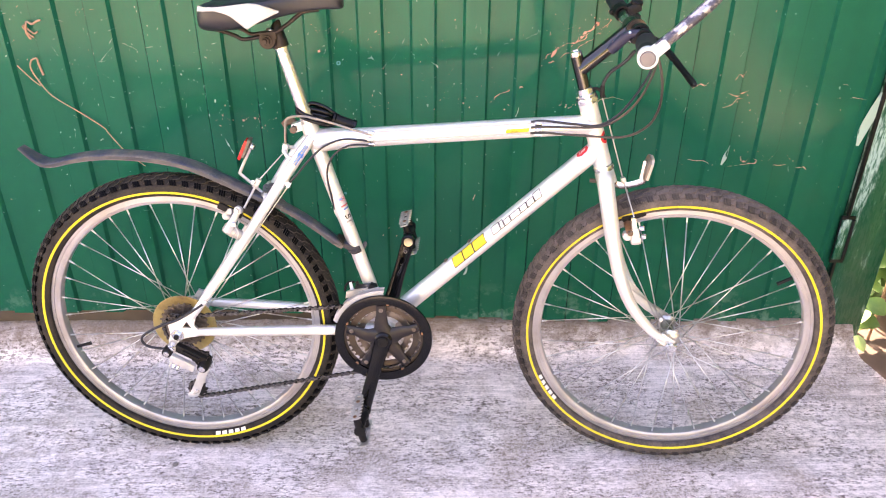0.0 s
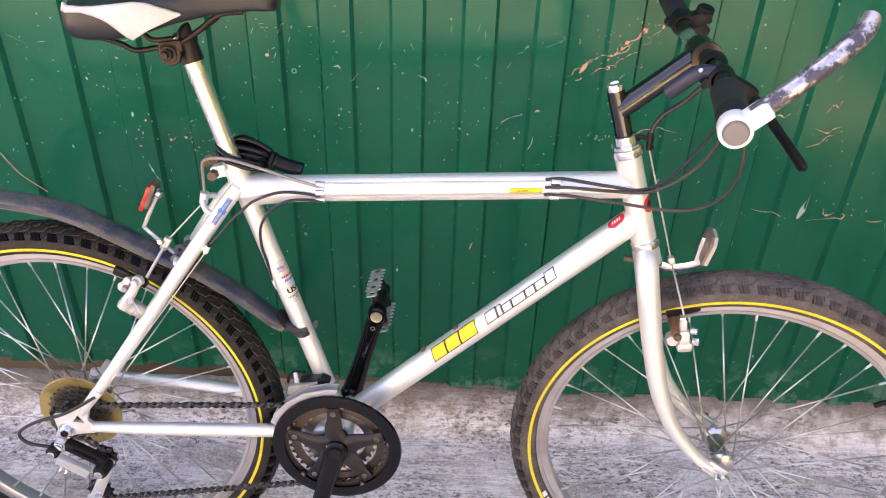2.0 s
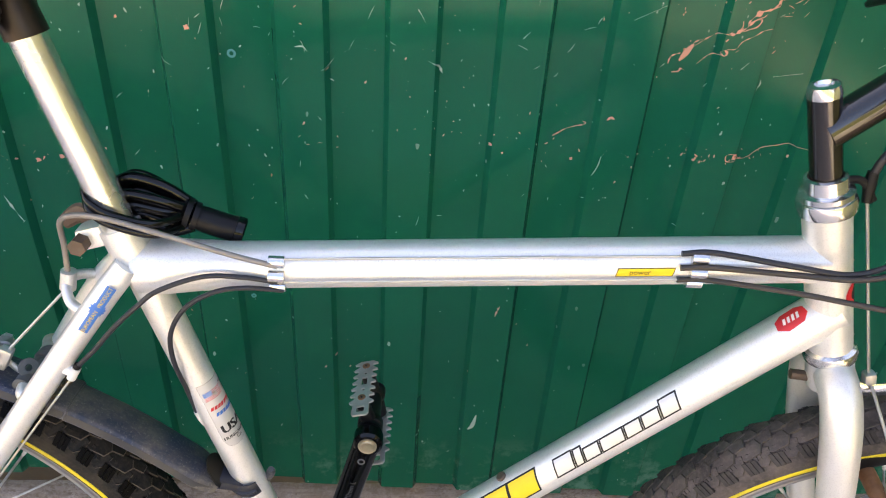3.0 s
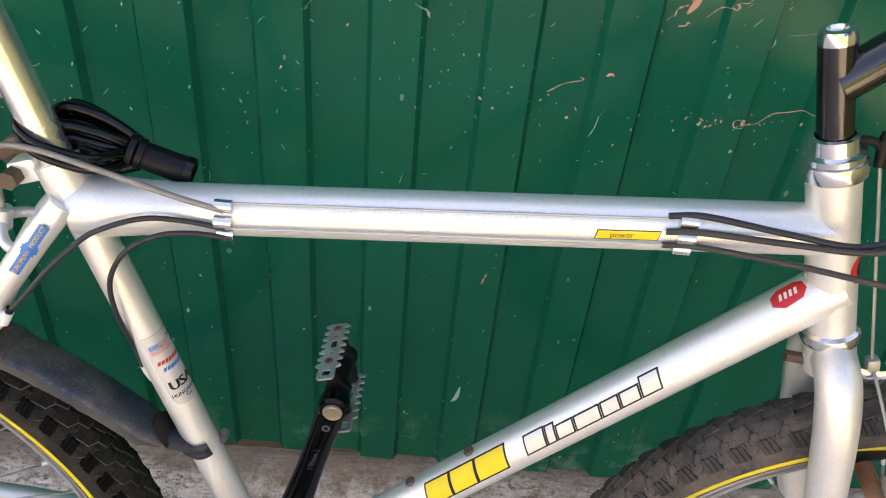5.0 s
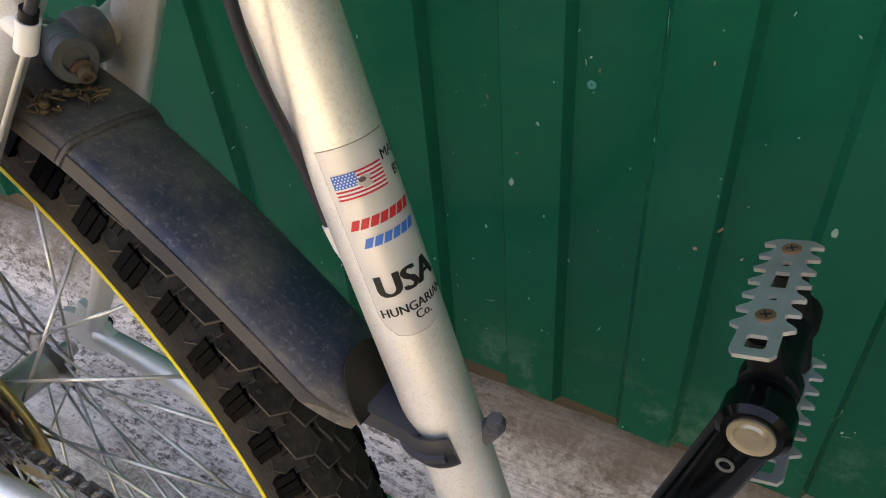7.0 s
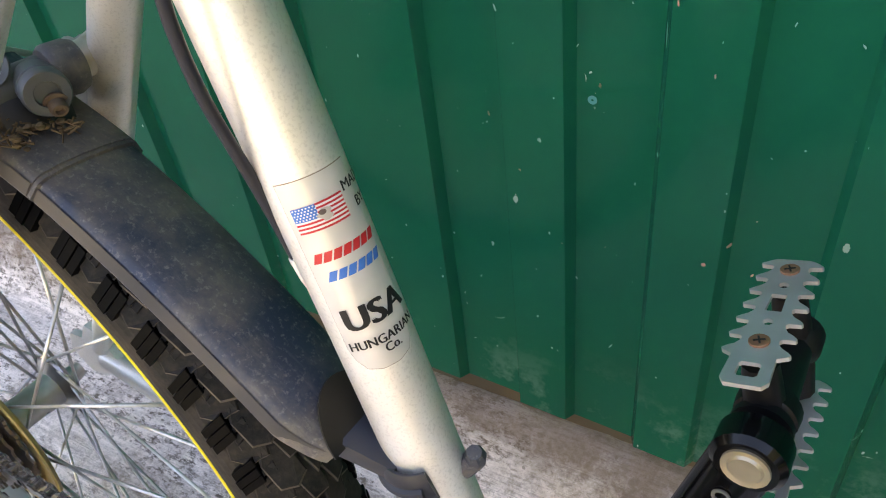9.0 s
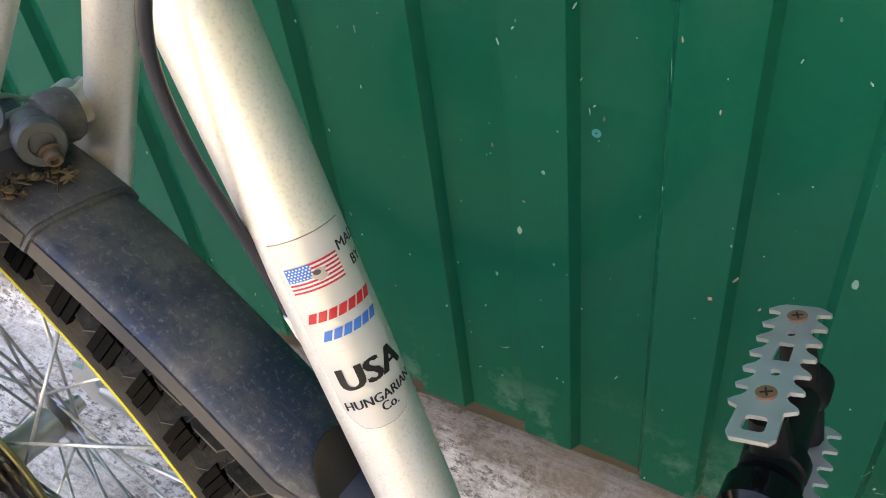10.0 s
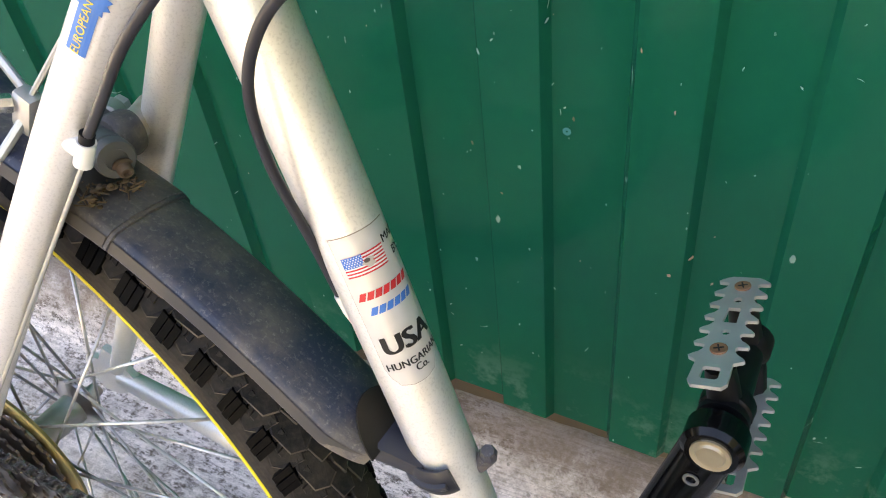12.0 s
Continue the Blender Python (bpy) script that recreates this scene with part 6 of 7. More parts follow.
def build_lock():
    """Coiled cable lock hung round the seat post."""
    lock = new("cable_lock")
    lock.location = (-0.0651, 0.02, 0.7566)
    bpy.context.view_layer.update()
    for i in range(11):
        f = i / 10
        y = 0.020 + 0.012 * math.sin(i * 2.3)
        a = V((-0.121 + 0.018 * f, 0.016 + 0.4 * (y - 0.02), 0.788 - 0.030 * f))
        b = V((-0.108 + 0.010 * f, y, 0.7945 - 0.036 * f + 0.002 * math.sin(i * 1.9)))
        c = V((-0.084 + 0.006 * f, y + 0.002, 0.785 - 0.030 * f + 0.002 * math.cos(i * 2.7)))
        d = V((-0.063, 0.021 + 0.005 * math.cos(i * 2.3), 0.770 - 0.014 * f))
        part("coil", tube([a, b, c, d], 0.0046, 10), BLACK_GLOSS, lock)
    for y, z in ((-0.0165, 0.0), (-0.0168, 0.0085)):
        part("coil", tube([(-0.070, 0.010, 0.7600 + z), (-0.081, -0.012, 0.7640 + z), (-0.100, y, 0.7690 + z), (-0.119, y + 0.001, 0.7755 + z), (-0.131, -0.008, 0.7830 + z), (-0.132, 0.006, 0.7890 + z), (-0.122, 0.017, 0.7880)], 0.0034, 10), BLACK_GLOSS, lock)
    part("lock_barrel", tube([(-0.062, 0.020, 0.7640), (-0.056, 0.020, 0.7620), (-0.043, 0.021, 0.7570), (-0.0285, 0.022, 0.7525)], [0.0090, 0.0102, 0.0104, 0.0104], 20, 3), BLACK, lock)
    part("lock_ring", lathe([(0.0072, 0.003), (0.0092, 0.004), (0.0108, 0.003), (0.0110, 0.0), (0.0108, -0.003), (0.0088, -0.004)], 24, frame_of((-0.0285, 0.022, 0.7525), (0.94, 0.05, -0.33))), BLACK_GLOSS, lock)
    for u in (0.0, 1.0):
        part("coil_wrap", tube([(-0.0695 + 0.006 * u, 0.0195, 0.7668 - 0.002 * u), (-0.0655 + 0.006 * u, 0.020, 0.7652 - 0.002 * u)], 0.0128 - 0.0012 * u, 16), BLACK, lock)
    return tagged(lock, "coiled black cable lock hung on the silver seat post", "bicycle lock")


LOCK = build_lock()


def build_decals():
    dt_a, dt = DOWN_A, DOWN_DIR
    out = V((0, -1, 0.85))

    def on_down(u):
        return dt_a + dt * u

    def at_x(x):
        return on_down((x - dt_a.x) / dt.x)

    p = at_x(0.2060)
    part("maker_mark", wrap(bars((0.0240, 0.0240, 0.0290), 0.0185, 0.0030, 0.28, 0.0017), p, dt, out, DOWN_R, lift=0.0003), PRINT_BLACK, FRAME, "black edging of a yellow decal", smooth=False)
    part("maker_mark", wrap(bars((0.0240, 0.0240, 0.0290), 0.0185, 0.0030, 0.28), p, dt, out, DOWN_R, lift=0.0005), PRINT_YELLOW, FRAME, "yellow decal blocks", smooth=False)
    p = at_x(0.2970)
    part("maker_mark", wrap(bars((0.0175, 0.0065, 0.0140, 0.0215, 0.0140, 0.0150, 0.0150), 0.0140, 0.0034, 0.28, 0.0016, tops=(1.0, 0.95, 0.7, 0.7, 0.7, 0.7, 1.0)), p, dt, out, DOWN_R, lift=0.0003), PRINT_BLACK, FRAME, "black edging of a pale decal", smooth=False)
    part("maker_mark", wrap(bars((0.0175, 0.0065, 0.0140, 0.0215, 0.0140, 0.0150, 0.0150), 0.0140, 0.0034, 0.28, tops=(1.0, 0.95, 0.7, 0.7, 0.7, 0.7, 1.0)), p, dt, out, DOWN_R, lift=0.0005), FOIL, FRAME, "pale decal blocks", smooth=False)
    # red stickers by the head tube
    hexa = [(-0.0135, -0.004), (-0.0125, 0.003), (-0.006, 0.0072), (0.006, 0.0080), (0.0125, 0.005), (0.0135, -0.002), (0.008, -0.0070), (-0.006, -0.0085)]
    part("sticker", wrap(patch_shape(hexa), at_x(0.4235), dt, V((-0.2569, -1, 3.4)), DOWN_R), PRINT_RED, FRAME, "red sticker", smooth=False)
    part("sticker_print", wrap(bars((0.0022,) * 4, 0.0050, 0.0016, 0.3), at_x(0.4235), dt, V((-0.2569, -1, 3.4)), DOWN_R, lift=0.0005), WHITE_PRINT, FRAME, smooth=False)
    hd = (HT_TOP - HT_BOT).normalized()
    part("sticker", wrap(patch_shape(circle(0.012, 20)), HT_TOP.lerp(HT_BOT, 0.55), hd, V((1, -0.55, 0)), 0.0176, True), PRINT_RED, FRAME, "red round head badge sticker", smooth=False)
    part("sticker_print", wrap(patch_shape(circle(0.006, 16)), HT_TOP.lerp(HT_BOT, 0.55), hd, V((1, -0.55, 0)), 0.0176, True, lift=0.0005), PRINT_BLACK, FRAME, smooth=False)
    # faded top tube lettering and yellow tag
    a, b = V((-0.1020, 0, 0.7282)), V((0.424, 0, 0.7685))
    td = (b - a).normalized()
    tag = [(-0.022, -0.003), (-0.020, 0.003), (0.022, 0.003), (0.020, -0.003)]
    c = a.lerp(b, (0.285 - a.x) / (b.x - a.x))
    part("tag", wrap(patch_shape([(x * 1.03, y * 1.2) for x, y in tag]), c, td, V((0, -1, 0.05)), 0.0186, lift=0.0002), PRINT_BLACK, FRAME, smooth=False)
    part("tag", wrap(patch_shape(tag), c, td, V((0, -1, 0.05)), 0.0186, lift=0.0004), PRINT_YELLOW, FRAME, "small yellow tag", smooth=False)
    part("tag_print", wrap(text_shape("power", 0.0062), c + td * -0.004, td, V((0, -1, 0.05)), 0.0186, lift=0.0006), PRINT_BLACK, FRAME, smooth=False)
    c = a.lerp(b, (0.158 - a.x) / (b.x - a.x))
    part("faded_lettering", wrap(bars((0.016, 0.009, 0.013, 0.012, 0.014), 0.012, 0.003, 0.35, 0.0003), c - td * 0.052, td, V((0, -1, 0.50)), 0.0186, lift=0.00025), FADED, FRAME, "worn outline of old lettering", smooth=False)
    part("faded_lettering", wrap(bars((0.016, 0.009, 0.013, 0.012, 0.014), 0.0115, 0.003, 0.35), c - td * 0.052, td, V((0, -1, 0.50)), 0.0186, lift=0.0004), SILVER, FRAME, smooth=False)
    part("faded_lettering", wrap(bars((0.018, 0.015, 0.008, 0.008), 0.012, 0.003, 0.35, 0.0003), c + td * 0.040, td, V((0, -1, 0.50)), 0.0186, lift=0.00025), FADED, FRAME, smooth=False)
    part("faded_lettering", wrap(bars((0.018, 0.015, 0.008, 0.008), 0.0115, 0.003, 0.35), c + td * 0.040, td, V((0, -1, 0.50)), 0.0186, lift=0.0004), SILVER, FRAME, smooth=False)
    # blue label on the seat stay
    s0, s1 = V((-0.1370, -0.0270, 0.695)), V((-0.2150, -0.0500, 0.582))
    sd = (s0 - s1).normalized()
    c = s0.lerp(s1, -0.115)
    part("label", wrap(patch_shape([(-0.0225, -0.0036), (0.0225, -0.0036), (0.0225, 0.0036), (-0.0225, 0.0036)]), c, sd, V((0.30, -1, 0.1)), 0.0106), PRINT_BLUE, FRAME, "small blue label", smooth=False)
    part("label", wrap(patch_shape([(r * math.cos(math.pi * i / 12), r * math.sin(math.pi * i / 12)) for i in range(24) for r in ((0.0066,) if i % 2 else (0.0050,))]), c, sd, V((0.30, -1, 0.1)), 0.0106, lift=0.0005), PRINT_BLUE, FRAME, smooth=False)
    part("label_print", wrap(text_shape("EUROPEAN   PRODUCT", 0.0042), c, sd, V((0.30, -1, 0.1)), 0.0106, lift=0.0007), PRINT_YELLOW, FRAME, smooth=False)
    # round-cornered foil sticker on the seat tube
    ang = radians(59)
    out = V((math.sin(ang), -math.cos(ang), 0))
    c = SEAT_BOT + SEAT_DIR * 0.275
    w = 0.0122
    box = [(-w, -0.0240), (-w + 0.0012, -0.0285), (-w + 0.0042, -0.0328), (-0.003, -0.0342), (0.003, -0.0342), (w - 0.0042, -0.0328), (w - 0.0012, -0.0285), (w, -0.0240), (w, 0.0362), (-w, 0.0362)]
    part("foil_sticker", wrap(patch_shape([(x * 1.02, y * 1.008) for x, y in box]), c, SEAT_DIR, out, SEAT_R, True, lift=0.00015), STICKER_RIM, FRAME, smooth=False)
    part("foil_sticker", wrap(patch_shape(box), c, SEAT_DIR, out, SEAT_R, True, lift=0.0003), FOIL, FRAME, "champagne foil sticker with printed flag")

    def lay(bm, x, y, mat, name="sticker_print", lift=0.0005):
        for v in bm.verts:
            v.co.x += x
            v.co.y += y
        part(name, wrap(bm, c, SEAT_DIR, out, SEAT_R, True, lift=lift, step=0.0012), mat, FRAME, smooth=False)

    def rect(x0, y0, x1, y1):
        return patch_shape([(x0, y0), (x1, y0), (x1, y1), (x0, y1)])

    def words(text, wide, high, x, y, bold=0.0):
        """Lettering stretched to a width and height from its left end x; bold lays it three times, a hair apart."""
        bm = text_shape(text, 0.01)
        xs, ys = [v.co.x for v in bm.verts], [v.co.y for v in bm.verts]
        for v in bm.verts:
            v.co.x = (v.co.x - min(xs)) / (max(xs) - min(xs)) * wide
            v.co.y = ((v.co.y - min(ys)) / (max(ys) - min(ys)) - 0.5) * high
        for dx in ((-bold, 0.0, bold) if bold else (0.0,)):
            lay(bm.copy(), x + dx, y, PRINT_BLACK, "sticker_print", 0.0005 + abs(dx) * 0.05)
        bm.free()

    fx, fy, fw, fh = -0.0101, 0.0193, 0.0165, 0.0087
    lay(rect(fx, fy, fx + fw, fy + fh), 0, 0, WHITE_PRINT, "flag")
    stripes = bmesh.new()
    for i in range(0, 13, 2):
        join(stripes, rect(fx, fy + fh * i / 13, fx + fw, fy + fh * (i + 1) / 13))
    lay(stripes, 0, 0, PRINT_RED, "flag_stripes", 0.0006)
    lay(rect(fx, fy + fh * 6 / 13, fx + fw * 0.46, fy + fh), 0, 0, PRINT_BLUE, "flag_canton", 0.0007)
    stars = bmesh.new()
    for i in range(7):
        for j in range(5):
            join(stars, patch_shape(circle(0.00028, 6, fx + 0.0007 + i * 0.00104 + (0.0005 if j % 2 else 0.0), fy + fh * 6 / 13 + 0.0006 + j * 0.00088)))
    lay(stars, 0, 0, WHITE_PRINT, "flag_stars", 0.0008)
    lay(patch_shape([(0.0024 * math.cos(a) * (1.2 if k % 2 else 0.6), 0.0022 * math.sin(a)) for k, a in enumerate(2 * math.pi * i / 10 for i in range(10))]), fx + fw * 0.58, fy + fh * 0.52, PRINT_GREY, "flag_emblem", 0.0009)
    lay(patch_shape([(0.0012 * math.cos(a), 0.0009 * math.sin(a)) for a in (2 * math.pi * i / 8 for i in range(8))]), fx + fw * 0.54, fy + fh * 0.62, EMBLEM_DARK, "flag_emblem", 0.0010)
    words("MADE", 0.0125, 0.0034, 0.0075, 0.0287, 0.0001)
    words("BY", 0.0050, 0.0034, 0.0108, 0.0218, 0.0001)
    lay(bars((0.0026,) * 7, 0.0034, 0.0006, 0.45), 0.0014, 0.0103, PRINT_RED)
    lay(bars((0.0026,) * 6, 0.0034, 0.0006, 0.45), 0.0020, 0.0034, PRINT_BLUE)
    words("USA", 0.0222, 0.0086, -0.0086, -0.0134, 0.0006)
    words("HUNGARIAN", 0.0255, 0.0034, -0.0108, -0.0236, 0.00014)
    words("Co.", 0.0058, 0.0034, 0.0002, -0.0275, 0.00014)


build_decals()

# the bicycle leans with its far bar end against the gate
LEANING = pose(0, -0.0253, 0, 0, 0, -2.68) @ pose(0, 0, 0, -4.61)
for root in (BIKE, LOCK):
    root.matrix_basis = LEANING @ root.matrix_basis


# ---- marks on the gate ----
def gate_face(x):
    u = (x + 4.6 - RIB_AT + RIB_SLOPE) % 0.115
    deep = -RIB_DEEP * min(max(min(u, RIB_WIDE + 2 * RIB_SLOPE - u) / (2 * RIB_SLOPE), 0.0), 1.0)
    return GATE_Y + 0.004 + deep


def streak(pts, w, mat, name, label):
    """A thin run of paint on the sheet: (x, z) pairs."""
    line = curve_pts([(x, 0, z) for x, z in pts], 6)
    bm = bmesh.new()
    rows = []
    for i, p in enumerate(line):
        d = (line[min(i + 1, len(line) - 1)] - line[max(i - 1, 0)]).normalized()
        n = V((-d.z, 0, d.x))
        f = i / max(len(line) - 1, 1)
        ww = w * (0.25 + 0.75 * math.sin(math.pi * min(max(f, 0.03), 0.97))) * (max(0.12, 0.75 + 1.9 * noise.noise((p.x * 210, p.z * 210, 1))) if 0.0006 < w < 0.0029 else 1.0)
        rows.append([bm.verts.new((q.x, gate_face(q.x) + 0.0035 * noise.noise((q.x * 2.2, q.z * 2.6, 7.0)) - 0.0012, q.z)) for q in (p - n * ww, p + n * ww)])
    for a, b in zip(rows, rows[1:]):
        bm.faces.new((a[0], a[1], b[1], b[0]))
    bmesh.ops.recalc_face_normals(bm, faces=bm.faces)
    part(name, bm, mat, GATE, label, smooth=False)


def drip(pts, w=0.0016):
    streak(pts, w * 0.72, PINK, "paint_drip", "salmon paint drip")


def scratch(pts, w=0.0011):
    streak(pts, w, PALE, "paint_scratch", "pale scratch in the paint")


drip([(0.2273, 0.4637), (0.2293, 0.4727), (0.2323, 0.4807)], 0.0028)
drip([(0.380, 0.805), (0.382, 0.813), (0.391, 0.817)], 0.0020)
streak([(0.3915, 0.8085), (0.3955, 0.8150), (0.3990, 0.8205), (0.4030, 0.8270)], 0.0034, PINK, "paint_drip", "salmon paint drip")
drip([(0.397, 0.824), (0.407, 0.831), (0.416, 0.834)], 0.0009)
drip([(0.403, 0.824), (0.416, 0.834), (0.426, 0.840), (0.437, 0.843)], 0.0009)
drip([(0.433, 0.841), (0.441, 0.843), (0.447, 0.849)], 0.0026)
drip([(0.440, 0.842), (0.450, 0.849), (0.457, 0.857), (0.465, 0.861), (0.468, 0.864)], 0.0015)
drip([(0.451, 0.852), (0.453, 0.858), (0.462, 0.866), (0.473, 0.870), (0.480, 0.879), (0.492, 0.885)], 0.0022)
drip([(0.447, 0.845), (0.454, 0.848), (0.461, 0.851), (0.464, 0.858), (0.456, 0.857)], 0.0011)
drip([(0.445, 0.856), (0.446, 0.851), (0.443, 0.844)], 0.0012)
drip([(0.476, 0.877), (0.483, 0.883), (0.490, 0.882), (0.486, 0.877), (0.474, 0.870)], 0.0022)
drip([(0.411, 0.806), (0.421, 0.816), (0.431, 0.820)], 0.0010)
drip([(0.430, 0.822), (0.433, 0.825), (0.437, 0.822), (0.434, 0.819), (0.430, 0.822)], 0.0011)
drip([(0.436, 0.826), (0.445, 0.827), (0.450, 0.835), (0.461, 0.841), (0.469, 0.847), (0.480, 0.850)], 0.0009)
drip([(0.499, 0.873), (0.509, 0.880), (0.515, 0.887), (0.514, 0.891), (0.506, 0.891)], 0.0014)
drip([(0.386, 0.796), (0.393, 0.797), (0.395, 0.800), (0.400, 0.798)], 0.0018)
scratch([(0.484, 0.857), (0.491, 0.862)], 0.0007)
scratch([(0.486, 0.791), (0.486, 0.785), (0.482, 0.780)], 0.0011)
scratch([(0.456, 0.805), (0.463, 0.813)], 0.0012)
scratch([(0.498, 0.795), (0.530, 0.800)], 0.0006)
scratch([(0.611, 0.809), (0.621, 0.816)], 0.0010)
drip([(0.2685, 0.7165), (0.2745, 0.7204), (0.2836, 0.7264), (0.2997, 0.7313)], 0.0017)
drip([(0.2977, 0.7293), (0.3037, 0.7332), (0.2997, 0.7353)], 0.0009)
drip([(0.486, 0.698), (0.470, 0.697), (0.467, 0.703), (0.471, 0.706), (0.480, 0.706)], 0.0011)
streak([(0.4745, 0.6990), (0.4770, 0.7020), (0.4795, 0.7045)], 0.0026, PINK, "paint_drip", "salmon paint drip")
drip([(0.484, 0.696), (0.489, 0.698)], 0.0022)
drip([(0.488, 0.696), (0.497, 0.700), (0.509, 0.711), (0.527, 0.715), (0.543, 0.718), (0.565, 0.714)], 0.0007)
drip([(0.3239, 0.7421), (0.3279, 0.7451), (0.3320, 0.7431)], 0.0022)
drip([(0.3622, 0.7649), (0.3693, 0.7709)], 0.0014)
for x, z, r in ((-0.0684, 0.6235, 0.0022), (-0.0047, 0.7241, 0.0018), (0.1992, 0.7059, 0.0018), (0.2937, 0.6893, 0.0017), (0.2776, 0.4078, 0.0016), (-0.3006, 0.6629, 0.0025), (-0.2937, 0.6658, 0.002), (-0.2740, 0.6687, 0.0022), (-0.2641, 0.6727, 0.0016), (-0.1882, 0.8282, 0.002), (-0.1170, 0.8238, 0.0028), (0.1030, 0.8014, 0.0014), (0.4199, 0.6996, 0.002), (0.4310, 0.6975, 0.0014), (0.4381, 0.6954, 0.0018), (0.2132, 0.6978, 0.0012), (0.3461, 0.6660, 0.0014), (0.0611, 0.7697, 0.0015), (-0.3349, 0.7021, 0.0016), (0.6262, 0.6163, 0.0022), (0.0232, 0.3854, 0.0016), (0.0092, 0.3689, 0.0016), (0.0411, 0.3614, 0.0017)):
    drip([(x - r * 0.7, z - r), (x, z), (x + r * 0.4, z + r * 1.1)], r)
drip([(0.7295, 0.5667), (0.7541, 0.5616), (0.7766, 0.5625), (0.7838, 0.5564)], 0.0011)
drip([(0.8342, 0.5471), (0.8620, 0.5510), (0.8887, 0.5568), (0.8949, 0.5668), (0.8846, 0.5718)], 0.0011)
drip([(0.8599, 0.5730), (0.8640, 0.5609), (0.8743, 0.5609), (0.8805, 0.5669)], 0.0015)
drip([(0.9393, 0.5545), (0.9548, 0.5494), (0.9734, 0.5533)], 0.0012)
drip([(0.9982, 0.5422), (1.0106, 0.5501), (1.0189, 0.5430)], 0.0018)
drip([(0.7900, 0.6954), (0.8105, 0.7033), (0.8208, 0.7172), (0.8331, 0.7131)], 0.0013)
drip([(0.7182, 0.7378), (0.7346, 0.7477), (0.7448, 0.7436), (0.7530, 0.7516)], 0.0015)
drip([(0.8064, 0.7573), (0.8167, 0.7732), (0.8270, 0.7652), (0.8331, 0.7771)], 0.0013)
drip([(0.7961, 0.7303), (0.8208, 0.7232), (0.8475, 0.7330)], 0.0011)
drip([(1.0479, 0.7189), (1.0687, 0.7158)], 0.0022)
drip([(1.0894, 0.7176), (1.1206, 0.7135)], 0.0015)
drip([(1.0562, 0.7498), (1.0728, 0.7467)], 0.0018)
scratch([(0.2082, 0.2533), (0.2142, 0.2616), (0.2182, 0.2824)], 0.0030)
scratch([(0.1270, 0.7993), (0.1370, 0.7932), (0.1420, 0.7832)])
scratch([(0.1140, 0.8524), (0.1220, 0.8393)])
scratch([(0.2222, 0.8277), (0.2293, 0.8357)])
scratch([(0.3330, 0.8521), (0.3633, 0.8679)], 0.0009)
scratch([(-0.0127, 0.8081), (-0.0027, 0.8091), (0.0022, 0.8041)])
scratch([(0.3178, 0.6732), (0.3229, 0.6851), (0.3249, 0.6981)], 0.0009)
scratch([(0.8136, 0.5552), (0.8198, 0.5772), (0.8270, 0.6012)], 0.0055)
scratch([(-0.3448, 0.6222), (-0.3369, 0.6021), (-0.3300, 0.5871)])
scratch([(-0.5889, 0.8037), (-0.5743, 0.8186)], 0.0014)
scratch([(-0.5403, 0.8384), (-0.5111, 0.8232)], 0.0009)
scratch([(0.1210, 0.5993), (0.1240, 0.6113)], 0.0012)
scratch([(1.1268, 0.6034), (1.1310, 0.6434), (1.1435, 0.6933), (1.1497, 0.7333)], 0.012)


def splatter(spots, mat, name, label, seed):
    """Small irregular flecks of paint scattered over the sheet: centre x, z, spread x, z, count, size."""
    rng = random.Random(seed)
    bm = bmesh.new()
    for cx, cz, sx, sz, count, size in spots:
        for _ in range(int(count * 0.8)):
            x, z = rng.gauss(cx, sx), rng.gauss(cz, sz)
            if not (-1.6 < x < 1.12 and 0.16 < z < 1.5):
                continue
            r, tall, turn = size * 0.62 * rng.uniform(0.2, 0.9) ** 1.7, rng.uniform(1.0, 3.4), rng.gauss(0.0, 0.6)
            ring = []
            for k in range(7):
                a = 2 * math.pi * k / 7
                q = rng.uniform(0.6, 1.1)
                u, v = r * q * math.cos(a), r * tall * q * math.sin(a)
                px, pz = x + u * math.cos(turn) - v * math.sin(turn), z + u * math.sin(turn) + v * math.cos(turn)
                ring.append(bm.verts.new((px, gate_face(px) + 0.0035 * noise.noise((px * 2.2, pz * 2.6, 7.0)) - 0.0012, pz)))
            bm.faces.new(ring)
    bmesh.ops.recalc_face_normals(bm, faces=bm.faces)
    tagged(part(name, bm, mat, GATE, label, smooth=False), kind="stuff")


splatter([(-0.30, 0.665, 0.045, 0.010, 34, 0.0022), (-0.27, 0.70, 0.10, 0.03, 20, 0.0016), (0.40, 0.705, 0.13, 0.008, 60, 0.0017), (0.43, 0.70, 0.03, 0.006, 20, 0.0022), (0.22, 0.725, 0.10, 0.03, 34, 0.0014), (0.30, 0.80, 0.22, 0.05, 50, 0.0014), (0.46, 0.865, 0.05, 0.035, 46, 0.0020), (-0.10, 0.83, 0.20, 0.04, 26, 0.0018), (0.85, 0.57, 0.12, 0.012, 30, 0.0020), (0.95, 0.72, 0.14, 0.03, 34, 0.0020), (-0.05, 0.46, 0.30, 0.14, 40, 0.0015), (-0.70, 0.86, 0.06, 0.05, 20, 0.0020)], PINK, "paint_splatter", "scattered salmon paint flecks", 21)
splatter([(-0.45, 0.78, 0.22, 0.13, 190, 0.0023), (-0.60, 0.62, 0.20, 0.12, 70, 0.0022), (0.05, 0.80, 0.25, 0.10, 80, 0.0018), (0.30, 0.62, 0.40, 0.16, 110, 0.0017), (-0.10, 0.50, 0.28, 0.14, 110, 0.0016), (0.85, 0.65, 0.20, 0.14, 60, 0.0018)], PALE, "chipped_paint", "scattered pale chips in the paint", 22)


